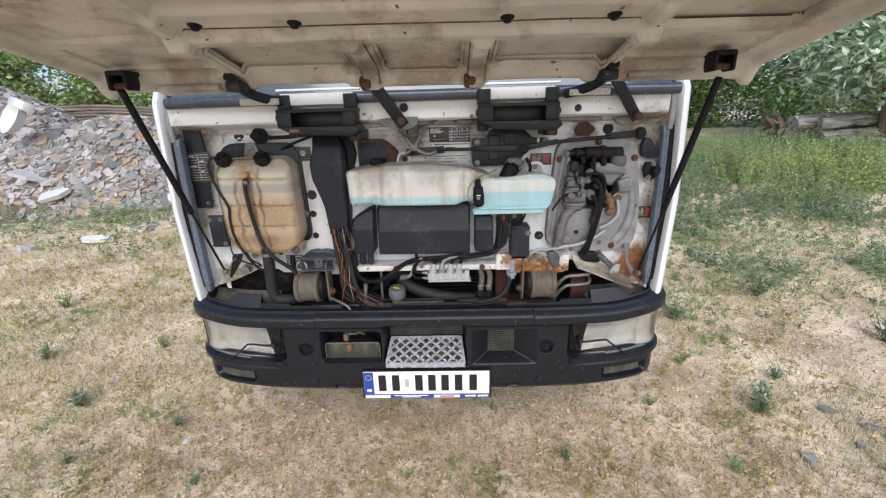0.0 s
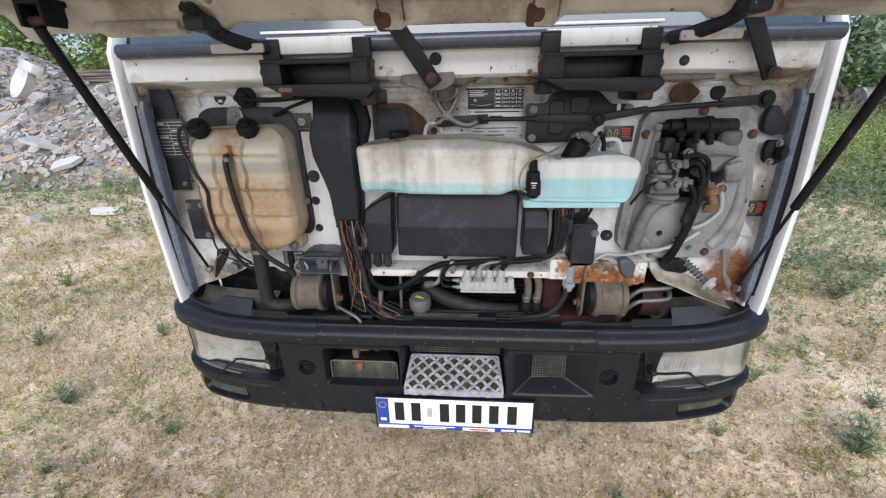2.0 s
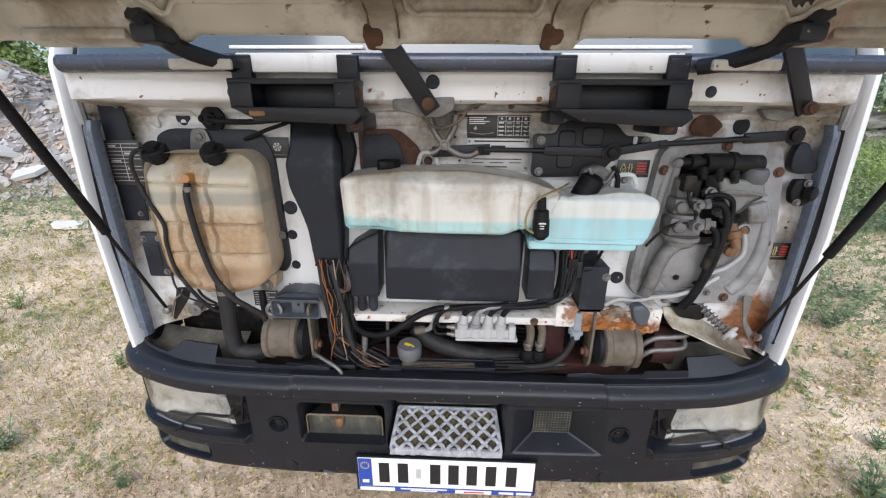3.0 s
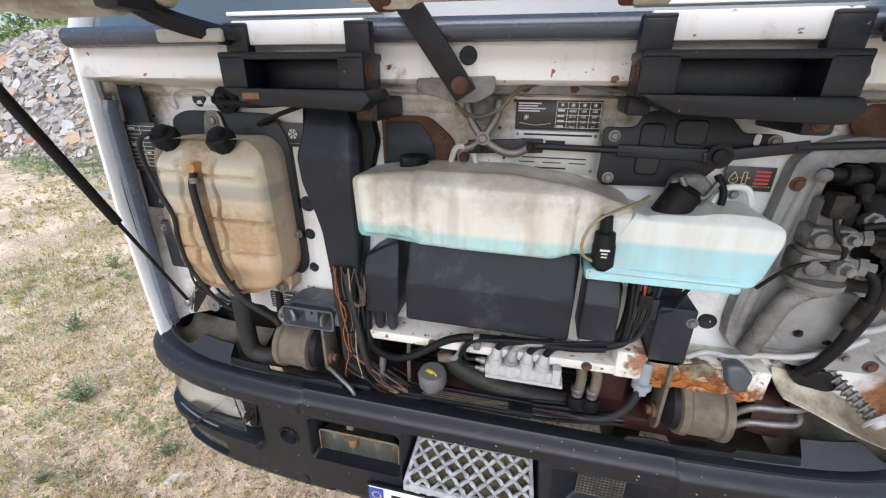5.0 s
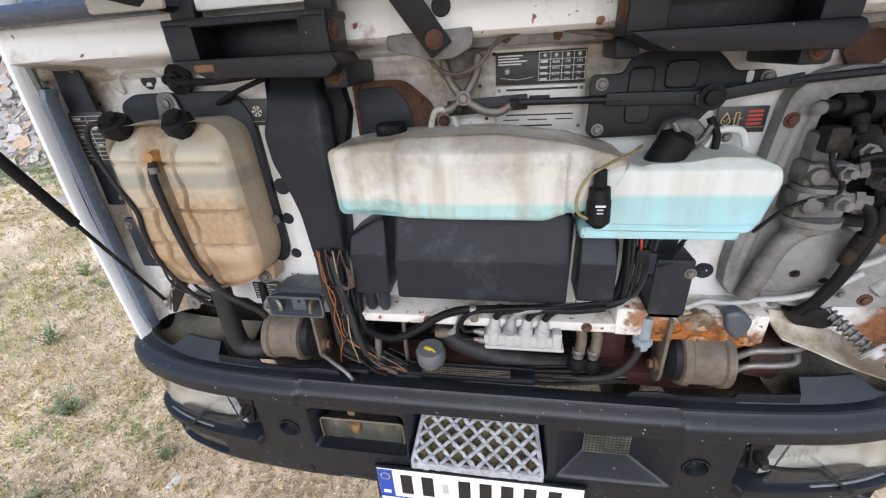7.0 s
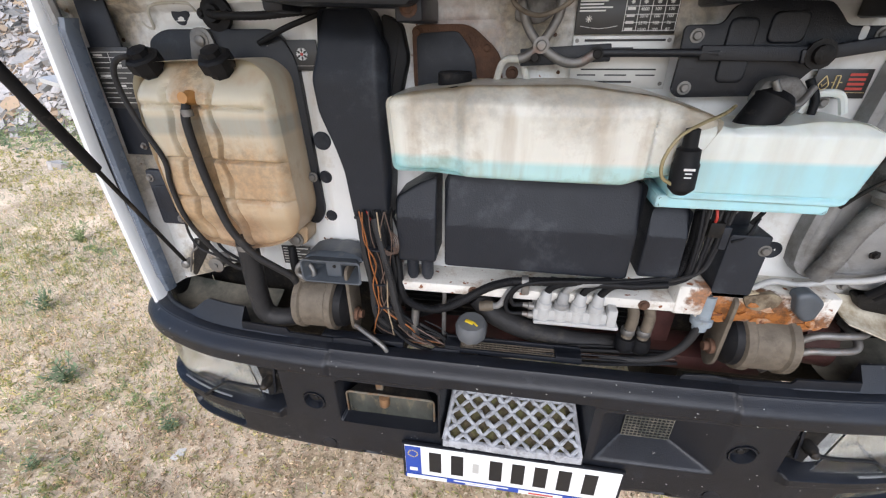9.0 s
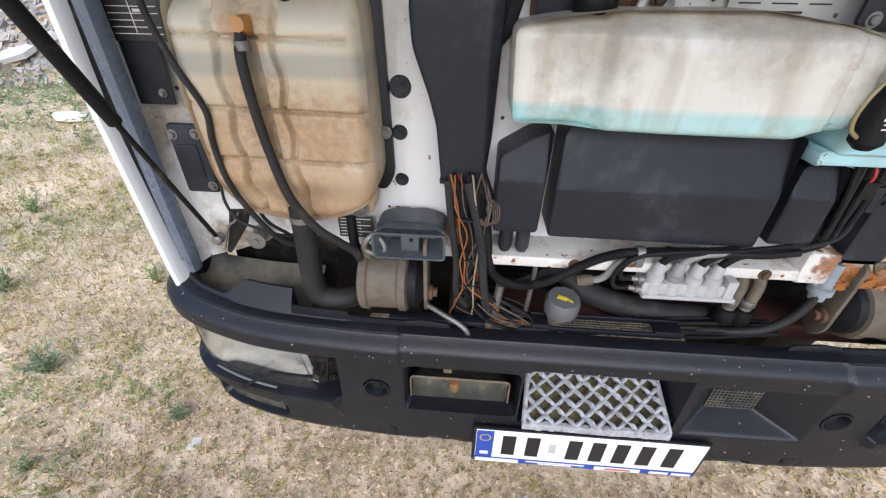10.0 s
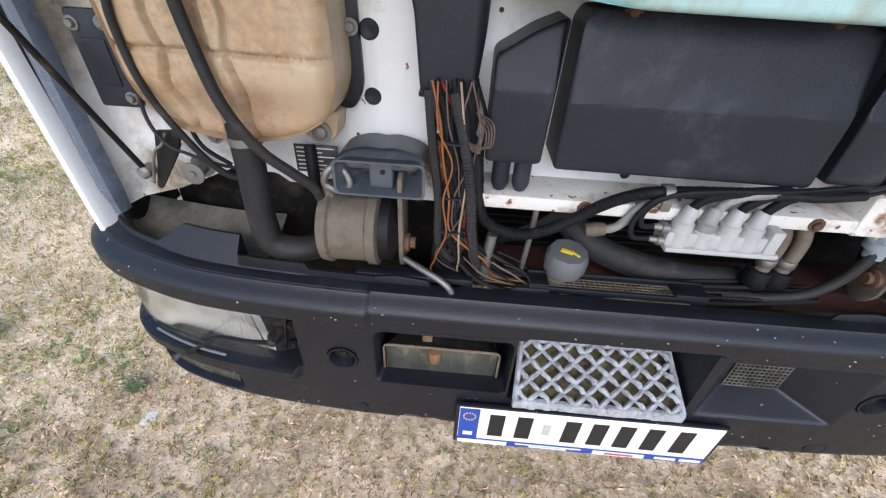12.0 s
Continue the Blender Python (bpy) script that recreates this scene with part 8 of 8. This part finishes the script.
tagged(raw("sand_clods", V, FC, clodm, 50), "crumbly clods of dry sandy soil", "soil", kind="stuff")

# stack of long poles behind the heap
for i in range(15):
    bm = tube(BM(), [(-9.6 + 0.1 * (i % 3), 9.9 - 0.08 * (i % 2), 1.08 + 0.068 * i), (-8.0, 9.8, 1.07 + 0.068 * i), (-6.0 - 0.15 * (i % 4), 9.7, 0.98 + 0.064 * i)], 0.036, 8, 4)
    tagged(part("stacked_pole", bm, polewood, None), "weathered grey pole in a stack", "pole", "stack of poles")
bm = BM()
for x in (-9.2, -6.8):
    box2(bm, (x - 0.06, 9.55, ground_z(x, 9.6) - 0.05), (x + 0.06, 10.1, 1.05), 0.01)
tagged(part("pole_rest", bm, bark, None), "rough timber rest under the poles", "timber")

# felled logs
for i, (x, y, z, l, rad, a) in enumerate(((7.5, 9.6, 0, 5.5, 0.22, 3), (7.9, 9.0, 0, 5.0, 0.20, -2), (7.6, 9.4, 0, 6.0, 0.18, 4), (8.2, 8.75, 0, 4.6, 0.15, 6), (8.6, 8.2, 0, 4.0, 0.17, 8), (8.9, 7.2, 0, 3.5, 0.14, -6), (8.0, 9.2, 0, 5.0, 0.13, -5))):
    d = Vector((math.cos(radians(a)), math.sin(radians(a)), 0.02))
    p = Vector((x, y, ground_z(x, y) + rad * 0.9 + (0.38 if i == 2 else 0.46 if i == 6 else 0.05)))
    bm = tube(BM(), [p, p + d * l * 0.3 + Vector((0, 0, 0.02)), p + d * l * 0.7, p + d * l], (rad, rad * 0.75), 14, 6)
    for v in bm.verts:
        v.co += Vector((0, 1, 1)) * (0.04 * noise.noise(v.co * 3) + 0.02 * noise.noise(v.co * 9))
    tagged(part("felled_log", bm, bark, None), "pale grey felled log lying in the weeds", "log", "felled logs")
bm = BM()
for k in range(14):
    rr2 = random.Random(k)
    c = Vector((7.4, 9.4, ground_z(7.4, 9.4) + 0.42))
    d = Vector((rr2.uniform(-1, 0.1), rr2.uniform(-1, 0.6), rr2.uniform(-0.7, 1))).normalized()
    tube(bm, [c, c + d * 0.25 + Vector((0, 0, 0.03)), c + d * 0.45 + Vector((0, 0, rr2.uniform(-0.1, 0.1)))], (0.10, 0.02), 6, 3)
tagged(part("root_ball", bm, twig, None), "dark torn root ball of a felled tree", "root ball", kind="stuff")


def tree(name, x, y, height, spread_, n, size, mat, seed, label, low=0.1, droop=0.0, stems=1):
    r_ = np.random.RandomState(seed)
    base = Vector((x, y, ground_z(x, y) - 0.05))
    empty = new(name)
    empty.location = base
    tagged(empty, label, "tree")
    bm = BM()
    for s in range(stems):
        a = r_.rand() * 6.28
        lean = Vector((math.cos(a), math.sin(a), 0)) * spread_ * 0.35 * (1 if stems > 1 else 0.2)
        tube(bm, [base, base + lean * 0.4 + Vector((0, 0, height * 0.4)), base + lean + Vector((0, 0, height * 0.95))], (0.035 * height ** 0.8 / stems ** 0.4, 0.012), 8, 4)
        for k in range(9):
            t = 0.15 + 0.8 * k / 9
            b = a + k * 2.4
            p = base + lean * t + Vector((0, 0, height * t))
            e = p + Vector((math.cos(b), math.sin(b), 0.5)) * spread_ * (0.8 - 0.4 * t)
            tube(bm, [p, (p + e) / 2 + Vector((0, 0, 0.1)), e], (0.012 * height ** 0.6, 0.004), 5, 3)
    part("trunk", bm, twig, empty)
    m = max(12, n // 260)
    cl = np.zeros((m, 3))
    u = r_.rand(m)
    ang = r_.rand(m) * 6.283
    rad = np.sqrt(r_.rand(m)) * spread_ * np.clip(0.55 + 0.9 * np.sin(np.pi * np.clip(u, 0.02, 0.98)), 0.3, 1.2) * 0.75
    cl[:, 0], cl[:, 1], cl[:, 2] = base.x + np.cos(ang) * rad, base.y + np.sin(ang) * rad, base.z + height * (low + (1.0 - low) * u)
    own = r_.randint(0, m, n)
    sp = spread_ * (0.13 + 0.12 * r_.rand(m))
    P = cl[own] + r_.randn(n, 3) * sp[own][:, None] * np.array([1, 1, 0.8])
    D = r_.randn(n, 3)
    D[:, 2] = D[:, 2] * 0.5 - droop
    D /= np.linalg.norm(D, axis=1)[:, None]
    S = np.cross(D, r_.randn(n, 3))
    S /= np.linalg.norm(S, axis=1)[:, None]
    L = size * (0.6 + 0.8 * r_.rand(n))[:, None]
    W = L * (0.18 if droop else 0.33)
    Vt = np.stack([P, P + D * L * 0.5 + S * W, P + D * L, P + D * L * 0.5 - S * W], 1).reshape(-1, 3)
    me = bpy.data.meshes.new("crown")
    me.from_pydata(Vt.tolist(), [], [(4 * i, 4 * i + 1, 4 * i + 2, 4 * i + 3) for i in range(n)])
    me.materials.append(mat)
    crown = new("crown", me)
    crown.parent = empty
    crown.matrix_parent_inverse = Matrix.Translation(-base)
    return empty


tree("willow", 9.1, 8.8, 5.6, 2.3, 46000, 0.17, willow, 1, "silvery green willow with drooping narrow leaves", 0.30, 0.5, 3)
tree("willow", 11.0, 9.5, 6.0, 2.4, 26000, 0.17, willow, 2, "silvery green willow with drooping narrow leaves", 0.33, 0.5, 3)
for i, (x, y, h) in enumerate(((4.0, 17.0, 6.5), (6.5, 15.5, 7.0), (9.0, 16.0, 7.5), (11.5, 14.5, 7.0), (14.5, 15.0, 8.0), (1.5, 18.5, 7.0), (17.5, 14.0, 8.0), (5.2, 19.5, 8.5), (10.5, 20.0, 9.0))):
    tree("woodland_tree", x, y, h, 2.3, 30000, 0.105, leaf, 20 + i, "dense dark green broadleaf tree at the wood's edge", 0.02, 0.0, 4)
for i, (x, y, h) in enumerate(((-13.5, 13.0, 4.2), (-11.3, 13.5, 3.6), (-9.3, 14.5, 3.6), (-16.0, 14.0, 4.5), (-7.0, 16.0, 3.6), (-4.0, 18.0, 5.0), (-19.0, 14.0, 5.0), (-1.2, 19.0, 6.0))):
    tree("far_bush", x, y, h, 1.7, 8000, 0.13, bushleaf, 50 + i, "green bush behind the rubble heap", 0.05, 0.0, 4)
